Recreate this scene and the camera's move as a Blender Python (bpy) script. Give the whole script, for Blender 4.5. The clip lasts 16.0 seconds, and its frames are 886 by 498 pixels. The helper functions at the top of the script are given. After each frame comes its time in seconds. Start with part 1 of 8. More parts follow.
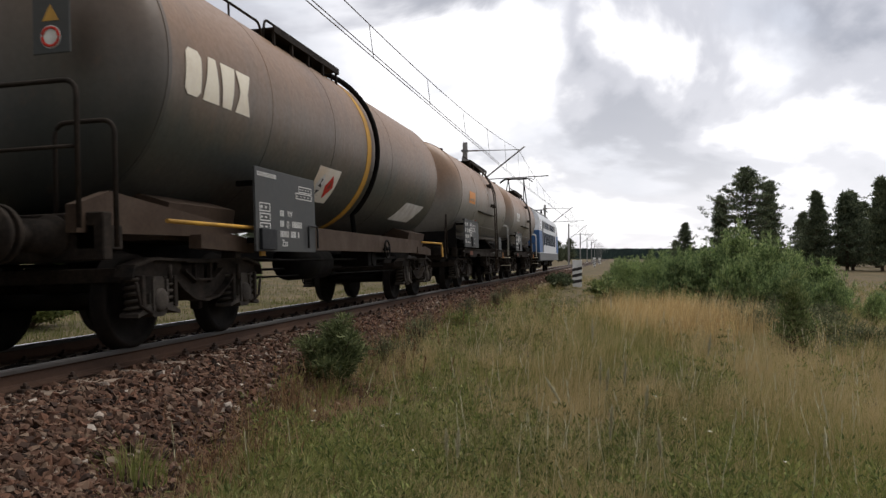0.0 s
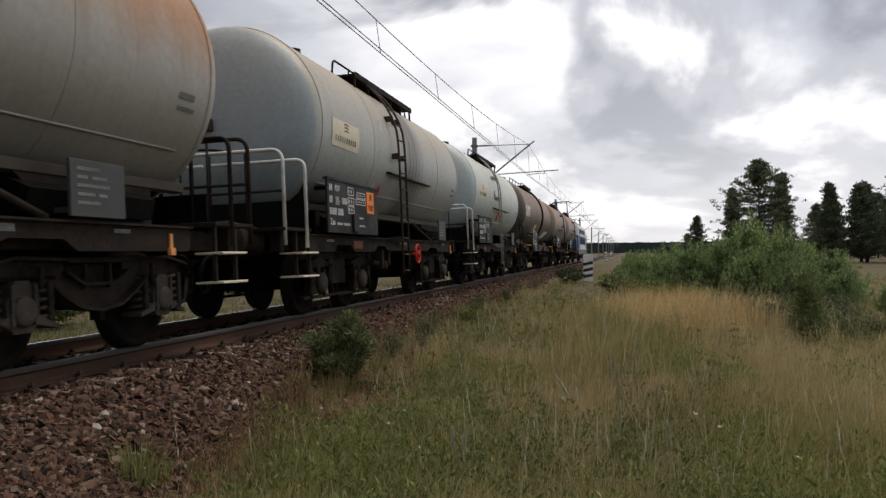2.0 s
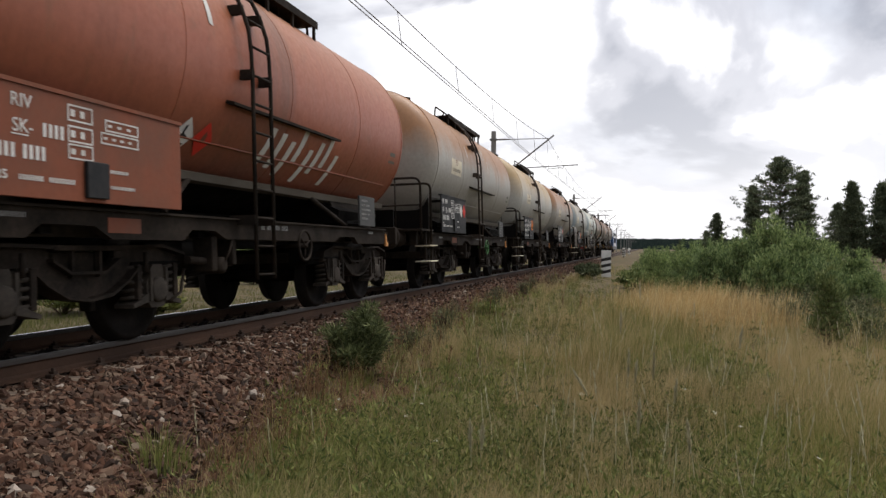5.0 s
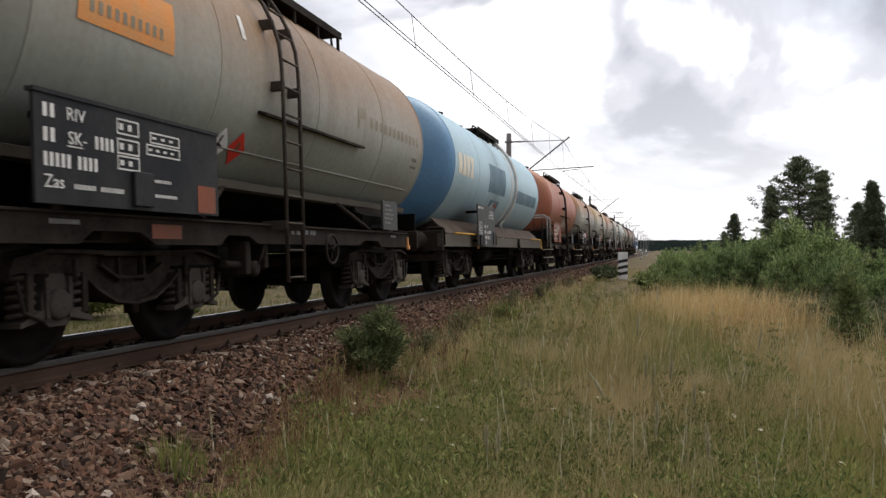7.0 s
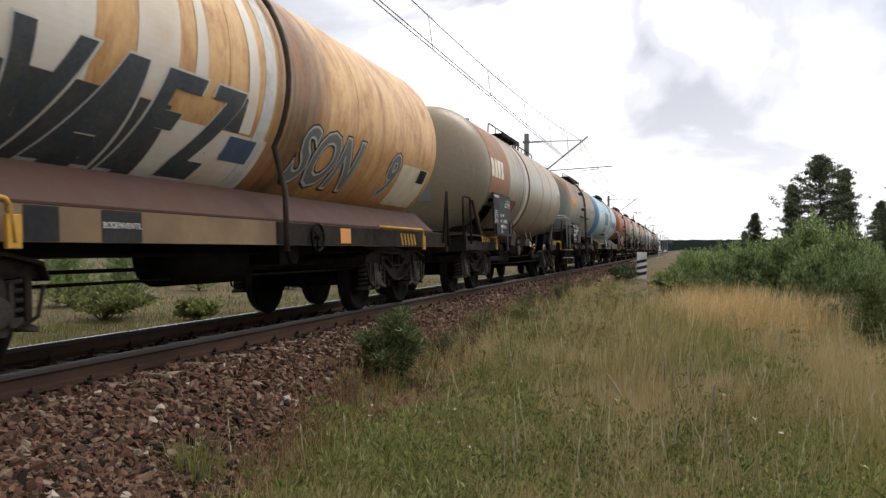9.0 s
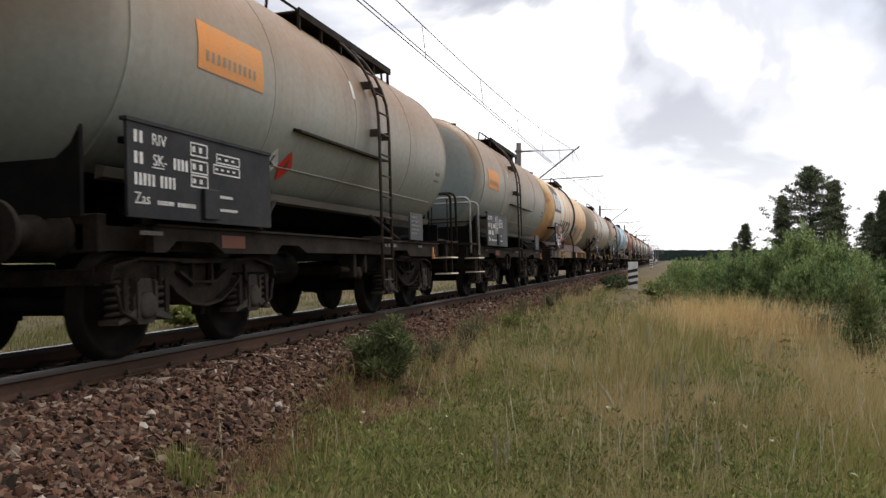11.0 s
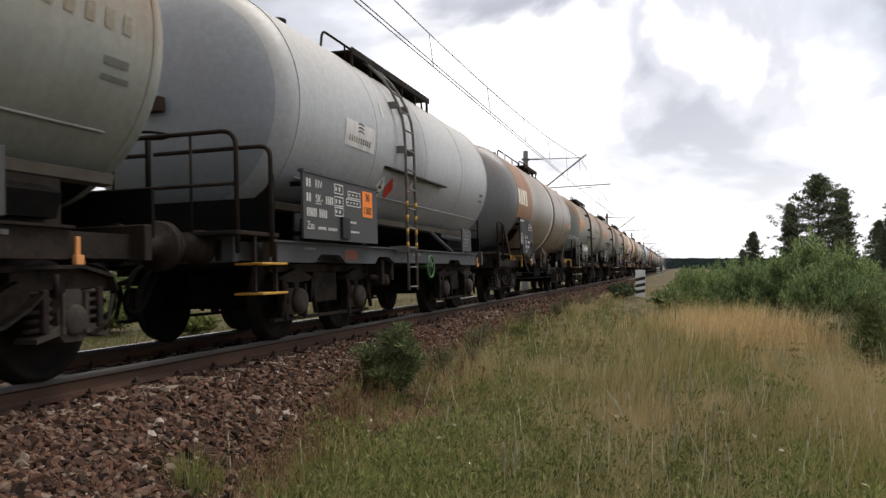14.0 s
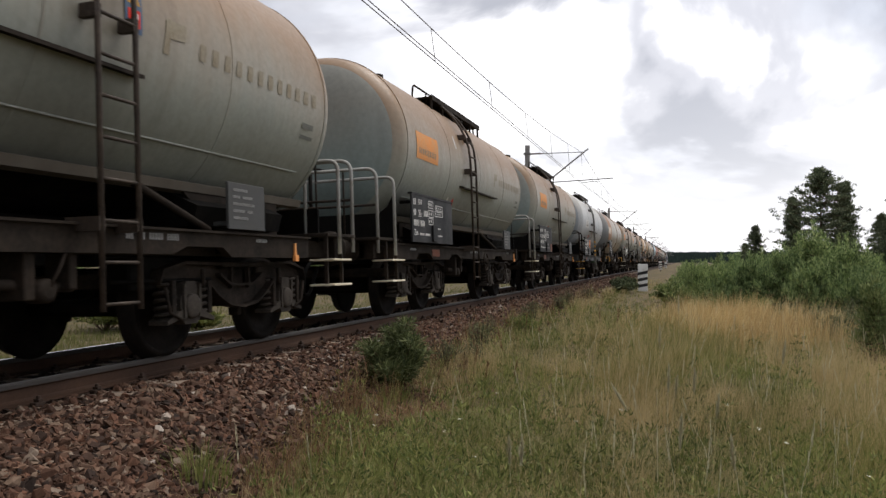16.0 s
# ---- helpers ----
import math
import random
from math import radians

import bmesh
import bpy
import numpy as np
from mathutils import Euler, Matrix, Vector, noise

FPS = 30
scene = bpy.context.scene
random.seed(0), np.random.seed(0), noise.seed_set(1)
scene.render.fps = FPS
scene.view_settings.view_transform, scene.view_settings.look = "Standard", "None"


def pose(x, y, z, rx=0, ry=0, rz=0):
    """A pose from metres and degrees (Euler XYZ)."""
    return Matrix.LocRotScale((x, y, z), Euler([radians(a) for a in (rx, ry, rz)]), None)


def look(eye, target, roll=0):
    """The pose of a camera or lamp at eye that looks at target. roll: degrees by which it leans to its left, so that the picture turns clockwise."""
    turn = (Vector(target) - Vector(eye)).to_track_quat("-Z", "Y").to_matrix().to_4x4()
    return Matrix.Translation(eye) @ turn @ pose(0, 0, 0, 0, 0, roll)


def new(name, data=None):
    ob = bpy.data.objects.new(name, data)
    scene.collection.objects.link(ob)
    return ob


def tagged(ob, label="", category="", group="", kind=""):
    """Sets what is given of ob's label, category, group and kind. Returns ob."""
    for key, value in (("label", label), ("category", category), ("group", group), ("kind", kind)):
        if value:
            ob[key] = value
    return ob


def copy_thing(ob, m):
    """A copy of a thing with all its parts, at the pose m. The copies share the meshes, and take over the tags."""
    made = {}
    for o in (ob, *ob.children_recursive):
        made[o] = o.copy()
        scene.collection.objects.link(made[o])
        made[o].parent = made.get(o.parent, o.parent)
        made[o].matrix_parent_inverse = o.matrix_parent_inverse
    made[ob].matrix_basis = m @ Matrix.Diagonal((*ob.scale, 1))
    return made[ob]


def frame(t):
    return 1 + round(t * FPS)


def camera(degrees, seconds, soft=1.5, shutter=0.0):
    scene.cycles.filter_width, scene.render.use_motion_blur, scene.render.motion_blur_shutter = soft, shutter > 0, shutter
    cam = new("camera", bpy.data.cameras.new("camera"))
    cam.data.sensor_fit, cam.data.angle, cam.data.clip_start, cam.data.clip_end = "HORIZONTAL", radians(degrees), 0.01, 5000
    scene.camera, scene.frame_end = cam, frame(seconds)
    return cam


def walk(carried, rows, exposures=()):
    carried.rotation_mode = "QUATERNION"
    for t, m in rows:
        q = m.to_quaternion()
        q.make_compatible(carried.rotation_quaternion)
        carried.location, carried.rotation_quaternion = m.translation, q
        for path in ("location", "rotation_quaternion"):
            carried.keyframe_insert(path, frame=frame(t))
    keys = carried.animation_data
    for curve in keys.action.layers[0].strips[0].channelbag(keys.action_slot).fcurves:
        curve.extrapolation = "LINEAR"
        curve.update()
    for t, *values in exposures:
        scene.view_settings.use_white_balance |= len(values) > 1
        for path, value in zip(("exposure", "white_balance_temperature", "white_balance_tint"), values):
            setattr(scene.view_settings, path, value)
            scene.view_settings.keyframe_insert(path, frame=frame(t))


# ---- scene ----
cam = camera(58.78, 16.0, soft=1.4, shutter=0.06)
PATH = [
    (0.0, pose(5.388, -0.116, 0.916, 90.63, -0.19, 12.21)),
    (0.5, pose(5.410, -0.093, 0.919, 90.66, -0.05, 12.34)),
    (1.0, pose(5.402, -0.062, 0.914, 90.77, 0.12, 12.71)),
    (1.5, pose(5.381, -0.068, 0.909, 90.73, -0.01, 12.93)),
    (2.0, pose(5.418, -0.051, 0.912, 90.32, 0.35, 13.03)),
    (2.5, pose(5.402, -0.050, 0.913, 89.98, 0.24, 13.01)),
    (3.0, pose(5.380, -0.055, 0.912, 89.82, -0.46, 12.99)),
    (3.5, pose(5.383, -0.060, 0.919, 89.78, -0.36, 13.66)),
    (4.0, pose(5.394, -0.042, 0.918, 89.80, -0.38, 13.86)),
    (6.5, pose(5.382, -0.028, 0.910, 89.95, -0.40, 15.17)),
    (7.0, pose(5.392, -0.015, 0.916, 90.02, -0.19, 15.42)),
    (7.5, pose(5.404, -0.006, 0.923, 89.83, -0.19, 15.83)),
    (8.0, pose(5.410, 0.013, 0.923, 89.86, -0.15, 16.69)),
    (8.5, pose(5.410, 0.020, 0.910, 90.42, 0.12, 16.81)),
    (9.0, pose(5.400, 0.000, 0.924, 90.06, 0.00, 16.74)),
    (11.5, pose(5.394, -0.015, 0.909, 90.85, -0.36, 16.08)),
    (12.0, pose(5.401, 0.001, 0.924, 90.95, -0.24, 16.25)),
    (12.5, pose(5.380, -0.021, 0.903, 91.03, -0.22, 16.46)),
    (13.0, pose(5.383, -0.026, 0.914, 91.03, 0.02, 16.81)),
    (13.5, pose(5.377, -0.035, 0.903, 91.30, -0.20, 16.57)),
    (14.0, pose(5.386, -0.018, 0.914, 91.27, -0.38, 16.61)),
    (14.5, pose(5.380, -0.032, 0.919, 91.06, -0.43, 16.98)),
    (15.0, pose(5.366, -0.041, 0.913, 91.07, -0.31, 16.73)),
    (15.5, pose(5.359, -0.038, 0.904, 91.07, 0.00, 16.48)),
    (16.0, pose(5.371, -0.040, 0.913, 90.90, -0.14, 16.75)),
]
walk(cam, PATH, [(0.0, 0.40), (1.0, 0.28), (2.0, 0.19), (3.0, 0.29), (4.0, 0.44), (7.0, 0.58), (9.0, 0.74), (12.0, 0.68), (14.0, 0.63), (16.0, 0.60)])

# ---- daylight: broken cloud, a veiled sun ahead over the meadow ----
SUN_EL, SUN_AZ = 66, 42
world = bpy.data.worlds.new("sky")
scene.world = world
world.use_nodes = True
nt = world.node_tree
nt.nodes.clear()


w_out = nt.nodes.new("ShaderNodeOutputWorld")
w_sky = nt.nodes.new("ShaderNodeTexSky")
w_sky.sky_type = "NISHITA"
w_sky.sun_disc = False
w_sky.sun_elevation, w_sky.sun_rotation = radians(SUN_EL), radians(SUN_AZ)
w_co = nt.nodes.new("ShaderNodeTexCoord")
w_sep = nt.nodes.new("ShaderNodeSeparateXYZ")
nt.links.new(w_co.outputs["Generated"], w_sep.inputs[0])


def wmath(op, a, b=None, clamp=False):
    n = nt.nodes.new("ShaderNodeMath")
    n.operation, n.use_clamp = op, clamp
    for i, v in enumerate((a, b)):
        if v is None:
            continue
        if isinstance(v, (int, float)):
            n.inputs[i].default_value = v
        else:
            nt.links.new(v, n.inputs[i])
    return n.outputs[0]


w_h = wmath("ADD", wmath("MAXIMUM", w_sep.outputs[2], 0.0), 0.42)
w_vec = nt.nodes.new("ShaderNodeCombineXYZ")
nt.links.new(wmath("DIVIDE", w_sep.outputs[0], w_h), w_vec.inputs[0])
nt.links.new(wmath("DIVIDE", w_sep.outputs[1], w_h), w_vec.inputs[1])
w_vec.inputs[2].default_value = 2.6


def wnoise(scale, detail, rough, distort=0.0):
    n = nt.nodes.new("ShaderNodeTexNoise")
    n.inputs["Scale"].default_value, n.inputs["Detail"].default_value = scale, detail
    n.inputs["Roughness"].default_value, n.inputs["Distortion"].default_value = rough, distort
    nt.links.new(w_vec.outputs[0], n.inputs["Vector"])
    return n.outputs["Fac"]


def wramp(src, stops):
    n = nt.nodes.new("ShaderNodeValToRGB")
    n.color_ramp.interpolation = "EASE"
    el = n.color_ramp.elements
    while len(el) < len(stops):
        el.new(0.5)
    for e, (p, c) in zip(el, stops):
        e.position, e.color = p, (*c, 1)
    nt.links.new(src, n.inputs[0])
    return n.outputs[0]


# heaped clouds: a body, and the same body seen a little higher, so that tops catch light and bases stay grey
w_up = nt.nodes.new("ShaderNodeVectorMath")
w_up.operation = "MULTIPLY"
nt.links.new(w_vec.outputs[0], w_up.inputs[0])
w_up.inputs[1].default_value = (0.92, 0.92, 1.0)


def wbody(vec):
    n = nt.nodes.new("ShaderNodeTexNoise")
    n.inputs["Scale"].default_value, n.inputs["Detail"].default_value = 1.9, 9
    n.inputs["Roughness"].default_value, n.inputs["Distortion"].default_value = 0.50, 0.35
    nt.links.new(vec, n.inputs["Vector"])
    return n.outputs["Fac"]


w_body = wbody(w_vec.outputs[0])
w_lift = wmath("SUBTRACT", w_body, wbody(w_up.outputs[0]))
w_east = wmath("MULTIPLY", wmath("ADD", wmath("MULTIPLY", w_sep.outputs[0], 0.9), wmath("MULTIPLY", w_sep.outputs[2], 0.35)), 0.16)
w_dens = wramp(wmath("ADD", w_body, w_east), [(0.375, (0, 0, 0)), (0.455, (1, 1, 1))])
w_tone = wmath("ADD", wmath("MULTIPLY", w_lift, -3.4), 0.55, True)
w_shade = wramp(w_tone, [(0.14, (0.92, 0.905, 0.91)), (0.46, (0.44, 0.44, 0.475)), (0.78, (0.27, 0.277, 0.312))])
w_veil = wramp(wnoise(1.1, 6, 0.5, 0.4), [(0.46, (0.43, 0.445, 0.495)), (0.68, (0.98, 0.96, 0.97))])
w_mix0 = nt.nodes.new("ShaderNodeMix")
w_mix0.data_type = "RGBA"
nt.links.new(wmath("MULTIPLY", w_dens, 0.92), w_mix0.inputs[0])
nt.links.new(w_veil, w_mix0.inputs[6])
nt.links.new(w_shade, w_mix0.inputs[7])
w_cloud = w_mix0.outputs[2]
w_low = wmath("POWER", wmath("SUBTRACT", 1.0, wmath("MULTIPLY", wmath("MAXIMUM", w_sep.outputs[2], 0.0), 4.2), True), 1.25)
w_mix1 = nt.nodes.new("ShaderNodeMix")
w_mix1.data_type = "RGBA"
nt.links.new(wmath("MULTIPLY", w_low, 0.66), w_mix1.inputs[0])
nt.links.new(w_cloud, w_mix1.inputs[6])
w_mix1.inputs[7].default_value = (0.98, 0.96, 0.99, 1)
w_bg1 = nt.nodes.new("ShaderNodeBackground")
nt.links.new(w_mix1.outputs[2], w_bg1.inputs[0])
# cloud cover glows round the hidden sun and dims away from it
w_dot = nt.nodes.new("ShaderNodeVectorMath")
w_dot.operation = "DOT_PRODUCT"
nt.links.new(w_co.outputs["Generated"], w_dot.inputs[0])
w_dot.inputs[1].default_value = (math.sin(radians(SUN_AZ)) * math.cos(radians(SUN_EL)), math.cos(radians(SUN_AZ)) * math.cos(radians(SUN_EL)), math.sin(radians(SUN_EL)))
w_glow = wmath("POWER", wmath("ADD", wmath("MULTIPLY", w_dot.outputs["Value"], 0.5), 0.5, True), 1.5)
nt.links.new(wmath("ADD", wmath("MULTIPLY", w_glow, 1.60), 0.16), w_bg1.inputs[1])
w_bg2 = nt.nodes.new("ShaderNodeBackground")
w_bg2.inputs[1].default_value = 0.06
nt.links.new(w_sky.outputs[0], w_bg2.inputs[0])
w_add = nt.nodes.new("ShaderNodeMixShader")
w_add.inputs[0].default_value = 0.12
nt.links.new(w_bg1.outputs[0], w_add.inputs[1])
nt.links.new(w_bg2.outputs[0], w_add.inputs[2])
nt.links.new(w_add.outputs[0], w_out.inputs[0])

sun = new("sun", bpy.data.lights.new("sun", "SUN"))
sun.data.energy, sun.data.angle, sun.data.color = 1.75, radians(38), (1.0, 0.95, 0.89)
_az, _el = radians(SUN_AZ), radians(SUN_EL)
sun.matrix_world = look((math.sin(_az) * math.cos(_el) * 50, math.cos(_az) * math.cos(_el) * 50, math.sin(_el) * 50), (0, 0, 0))

# ---- materials ----
MATS = {}


class Nodes:
    """A short way to write node materials."""

    def __init__(self, name, m=None):
        self.m = m or bpy.data.materials.new(name)
        self.m.use_nodes = True
        self.t = self.m.node_tree
        self.b = self.t.nodes["Principled BSDF"]
        self.co = self.t.nodes.new("ShaderNodeTexCoord")
        self.info = self.t.nodes.new("ShaderNodeObjectInfo")

    def put(self, v, socket):
        if isinstance(v, (int, float)):
            socket.default_value = v
        elif isinstance(v, tuple):
            socket.default_value = (*v, 1) if len(v) == 3 else v
        else:
            self.t.links.new(v, socket)

    def noise(self, scale, detail=4, rough=0.55, stretch=None, distort=0.0, shift=None):
        n = self.t.nodes.new("ShaderNodeTexNoise")
        n.inputs["Scale"].default_value, n.inputs["Detail"].default_value = scale, detail
        n.inputs["Roughness"].default_value, n.inputs["Distortion"].default_value = rough, distort
        v = self.co.outputs["Object"]
        mp = self.t.nodes.new("ShaderNodeMapping")
        mp.inputs["Scale"].default_value = stretch or (1, 1, 1)
        self.t.links.new(v, mp.inputs[0])
        if shift is not None:
            self.put(shift, mp.inputs["Location"])
        self.t.links.new(mp.outputs[0], n.inputs["Vector"])
        return n.outputs["Fac"]

    def rand_shift(self):
        c = self.t.nodes.new("ShaderNodeCombineXYZ")
        r = self.math("MULTIPLY", self.info.outputs["Random"], 40.0)
        for i in range(3):
            self.put(r, c.inputs[i])
        return c.outputs[0]

    def ramp(self, v, stops):
        n = self.t.nodes.new("ShaderNodeValToRGB")
        el = n.color_ramp.elements
        while len(el) < len(stops):
            el.new(0.5)
        for e, (p, c) in zip(el, stops):
            e.position, e.color = p, ((c, c, c, 1) if isinstance(c, (int, float)) else (*c, 1))
        self.put(v, n.inputs[0])
        return n.outputs[0]

    def math(self, op, a, b=0.0, clamp=False):
        n = self.t.nodes.new("ShaderNodeMath")
        n.operation, n.use_clamp = op, clamp
        self.put(a, n.inputs[0])
        self.put(b, n.inputs[1])
        return n.outputs[0]

    def mix(self, f, a, b, blend="MIX"):
        n = self.t.nodes.new("ShaderNodeMix")
        n.data_type, n.blend_type = "RGBA", blend
        self.put(f, n.inputs[0])
        self.put(a, n.inputs[6])
        self.put(b, n.inputs[7])
        return n.outputs[2]

    def z(self):
        s = self.t.nodes.new("ShaderNodeSeparateXYZ")
        self.t.links.new(self.co.outputs["Object"], s.inputs[0])
        return s.outputs[2]

    def y(self):
        s = self.t.nodes.new("ShaderNodeSeparateXYZ")
        self.t.links.new(self.co.outputs["Object"], s.inputs[0])
        return s.outputs[1]

    def island(self):
        return self.t.nodes.new("ShaderNodeNewGeometry").outputs["Random Per Island"]

    def bump(self, h, dist, strength=1.0):
        n = self.t.nodes.new("ShaderNodeBump")
        n.inputs["Distance"].default_value, n.inputs["Strength"].default_value = dist, strength
        self.put(h, n.inputs["Height"])
        self.t.links.new(n.outputs[0], self.b.inputs["Normal"])

    def done(self, color, rough=0.6, metal=0.0, spec=None):
        self.put(color, self.b.inputs["Base Color"])
        self.put(rough, self.b.inputs["Roughness"])
        self.put(metal, self.b.inputs["Metallic"])
        if spec is not None:
            self.put(spec, self.b.inputs["Specular IOR Level"])
        return self.m


def worn(name, color, dirt, rough=0.6, metal=0.0, scale=6.0, amount=0.5, bump=0.002, spec=0.2):
    """Paint or metal with grain and dirt at two scales."""
    if name in MATS:
        return MATS[name]
    n = Nodes(name)
    a = n.noise(scale, 6, 0.6, shift=n.rand_shift())
    b = n.noise(scale * 9, 4, 0.6)
    f = n.ramp(n.math("ADD", n.math("MULTIPLY", a, 0.7), n.math("MULTIPLY", b, 0.3)), [(0.62 - amount * 0.5, 0.0), (0.72, 1.0)])
    c = n.mix(n.math("MULTIPLY", f, 0.85), color, dirt)
    c = n.mix(0.35, c, n.ramp(b, [(0.3, 0.35), (0.7, 0.7)]), "OVERLAY")
    n.bump(b, bump, 0.5)
    MATS[name] = n.done(c, n.ramp(a, [(0.3, min(1, rough + 0.12)), (0.7, max(0, rough - 0.1))]), metal, 0.5 if metal > 0.2 or rough < 0.4 else spec)
    return MATS[name]


def tank_paint(name, side, top, low, top_z=3.35, soft=0.45, rust=(0.16, 0.075, 0.035), rusty=0.15, streak=0.4, spill=0.35, spill_y=5.9, dome=None, dome_y=1.0, dome_low=0.26, belly_h=1.15, gloss=0.0, runs=0.17):
    """Weathered tank paint: rust dust settled on the crown, spills below the dome, run-down streaks, grime and
    painted-in shade towards the belly.
    """
    n = Nodes(name)
    sh = n.rand_shift()
    z = n.z()
    big = n.noise(0.55, 6, 0.6, shift=sh)
    run = n.noise(1.0, 7, 0.62, (1.0, 3.0, 0.22), 0.25, sh)
    lines = n.noise(1.0, 5, 0.65, (2.0, 11.0, 0.16), 0.1, sh)
    fine = n.noise(14, 5, 0.65, shift=sh)
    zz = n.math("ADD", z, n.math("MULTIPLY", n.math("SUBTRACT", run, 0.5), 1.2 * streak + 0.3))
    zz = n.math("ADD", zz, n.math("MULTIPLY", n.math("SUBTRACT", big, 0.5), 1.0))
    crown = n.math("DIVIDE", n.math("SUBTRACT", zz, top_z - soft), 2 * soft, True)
    # by height: the lower flank's shade is mixed in together with its grime
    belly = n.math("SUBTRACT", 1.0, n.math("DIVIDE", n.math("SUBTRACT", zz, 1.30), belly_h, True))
    # rear dome: own tint, with the end's shade painted in, darker at its foot
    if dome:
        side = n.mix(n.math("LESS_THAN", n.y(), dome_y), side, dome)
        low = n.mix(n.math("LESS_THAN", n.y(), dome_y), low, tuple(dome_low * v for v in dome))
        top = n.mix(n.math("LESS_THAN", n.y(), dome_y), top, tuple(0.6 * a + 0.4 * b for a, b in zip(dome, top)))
    c = n.mix(crown, side, top)
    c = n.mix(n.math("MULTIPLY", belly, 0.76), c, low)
    st = n.ramp(run, [(0.54, 0.0), (0.72, 1.0)])
    c = n.mix(n.math("MULTIPLY", st, streak * 0.7), c, low)
    near = n.math("SUBTRACT", 1.0, n.math("DIVIDE", n.math("ABSOLUTE", n.math("SUBTRACT", n.y(), spill_y)), 1.5, True))
    sp = n.ramp(n.math("ADD", n.math("MULTIPLY", near, 0.5), n.math("ADD", n.math("MULTIPLY", run, 0.75), n.math("MULTIPLY", lines, 0.25))), [(0.70, 0.0), (1.02, 1.0)])
    c = n.mix(n.math("MULTIPLY", sp, spill), c, (0.045, 0.036, 0.028))
    rs = n.ramp(n.noise(2.2, 8, 0.7, (1, 1.6, 0.7), 0.4, sh), [(0.64 - rusty * 0.35, 0.0), (0.74, 1.0)])
    c = n.mix(n.math("MULTIPLY", rs, min(1.0, rusty * 3)), c, rust)
    c = n.mix(runs, c, n.ramp(lines, [(0.3, 0.36), (0.7, 0.66)]), "OVERLAY")
    c = n.mix(0.30, c, n.ramp(fine, [(0.28, 0.34), (0.72, 0.68)]), "OVERLAY")
    n.bump(n.math("ADD", n.math("MULTIPLY", fine, 0.3), n.math("MULTIPLY", big, 2.5)), 0.005, 0.7)
    return n.done(c, n.ramp(fine, [(0.3, 0.52 - gloss), (0.7, 0.38 - gloss)]), 0.0, 0.45)


# black for sooty steel parts, and for the shade sheet under the tanks
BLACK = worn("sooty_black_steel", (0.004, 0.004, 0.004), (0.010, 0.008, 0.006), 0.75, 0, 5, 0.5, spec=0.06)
DARKF = worn("dirty_frame_steel", (0.013, 0.0115, 0.010), (0.042, 0.031, 0.023), 0.7, 0, 3, 0.6, spec=0.06)
RUSTF = worn("rusty_frame_steel", (0.042, 0.026, 0.017), (0.062, 0.041, 0.026), 0.75, 0, 2.5, 0.5)
SLATEF = worn("slate_frame_paint", (0.075, 0.080, 0.085), (0.038, 0.034, 0.030), 0.65, 0, 3, 0.5)
GREYF = worn("grey_frame_paint", (0.10, 0.088, 0.07), (0.05, 0.036, 0.025), 0.65, 0, 3, 0.5)
BOGIE = worn("bogie_cast_steel", (0.011, 0.010, 0.009), (0.050, 0.037, 0.028), 0.72, 0, 4, 0.55, spec=0.06)
SPRING = worn("dusty_spring_steel", (0.028, 0.025, 0.022), (0.075, 0.061, 0.048), 0.7, 0, 5, 0.6, spec=0.1)
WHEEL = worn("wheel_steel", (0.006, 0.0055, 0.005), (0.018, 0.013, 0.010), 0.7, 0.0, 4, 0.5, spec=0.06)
BOARD = worn("dark_board_paint", (0.012, 0.013, 0.015), (0.028, 0.026, 0.024), 0.6, 0, 2.0, 0.45)
BOARD_GREY = worn("grey_board_paint", (0.065, 0.068, 0.068), (0.045, 0.041, 0.036), 0.6, 0, 2.0, 0.5)
BOARD_RED = worn("rust_board_paint", (0.20, 0.065, 0.035), (0.10, 0.05, 0.03), 0.6, 0, 2.0, 0.4)
WHITE = worn("dirty_white_paint", (0.62, 0.61, 0.58), (0.32, 0.29, 0.25), 0.6, 0, 5, 0.35, 0.0)
CREAM = worn("cream_lettering_paint", (0.74, 0.68, 0.55), (0.5, 0.4, 0.3), 0.6, 0, 3, 0.3, 0.0)
ORANGE = worn("orange_panel_paint", (0.85, 0.23, 0.035), (0.55, 0.16, 0.03), 0.55, 0, 5, 0.3, 0.0)
ORANGE_FADED = worn("faded_orange_panel", (0.66, 0.26, 0.075), (0.46, 0.27, 0.12), 0.6, 0, 5, 0.5, 0.0)
CREAM_PANEL = worn("cream_panel", (0.66, 0.60, 0.46), (0.45, 0.38, 0.27), 0.6, 0, 4, 0.4, 0.0)
RED = worn("red_sign_paint", (0.55, 0.035, 0.02), (0.3, 0.04, 0.03), 0.55, 0, 4, 0.3, 0.0)
YELLOW = worn("yellow_paint", (0.58, 0.32, 0.045), (0.20, 0.11, 0.04), 0.55, 0, 4, 0.6, 0.0)
RAILGREY = worn("grey_handrail_paint", (0.34, 0.34, 0.32), (0.16, 0.13, 0.10), 0.55, 0.0, 6, 0.4)
LADDER = worn("brown_ladder_steel", (0.030, 0.024, 0.020), (0.085, 0.062, 0.045), 0.65, 0.0, 4, 0.5)
LADDER_GREY = worn("grey_ladder_paint", (0.17, 0.165, 0.155), (0.065, 0.052, 0.042), 0.6, 0.0, 4, 0.5)
PRINT = worn("greyed_small_print", (0.26, 0.26, 0.25), (0.14, 0.13, 0.12), 0.6, 0, 6, 0.4, 0.0)
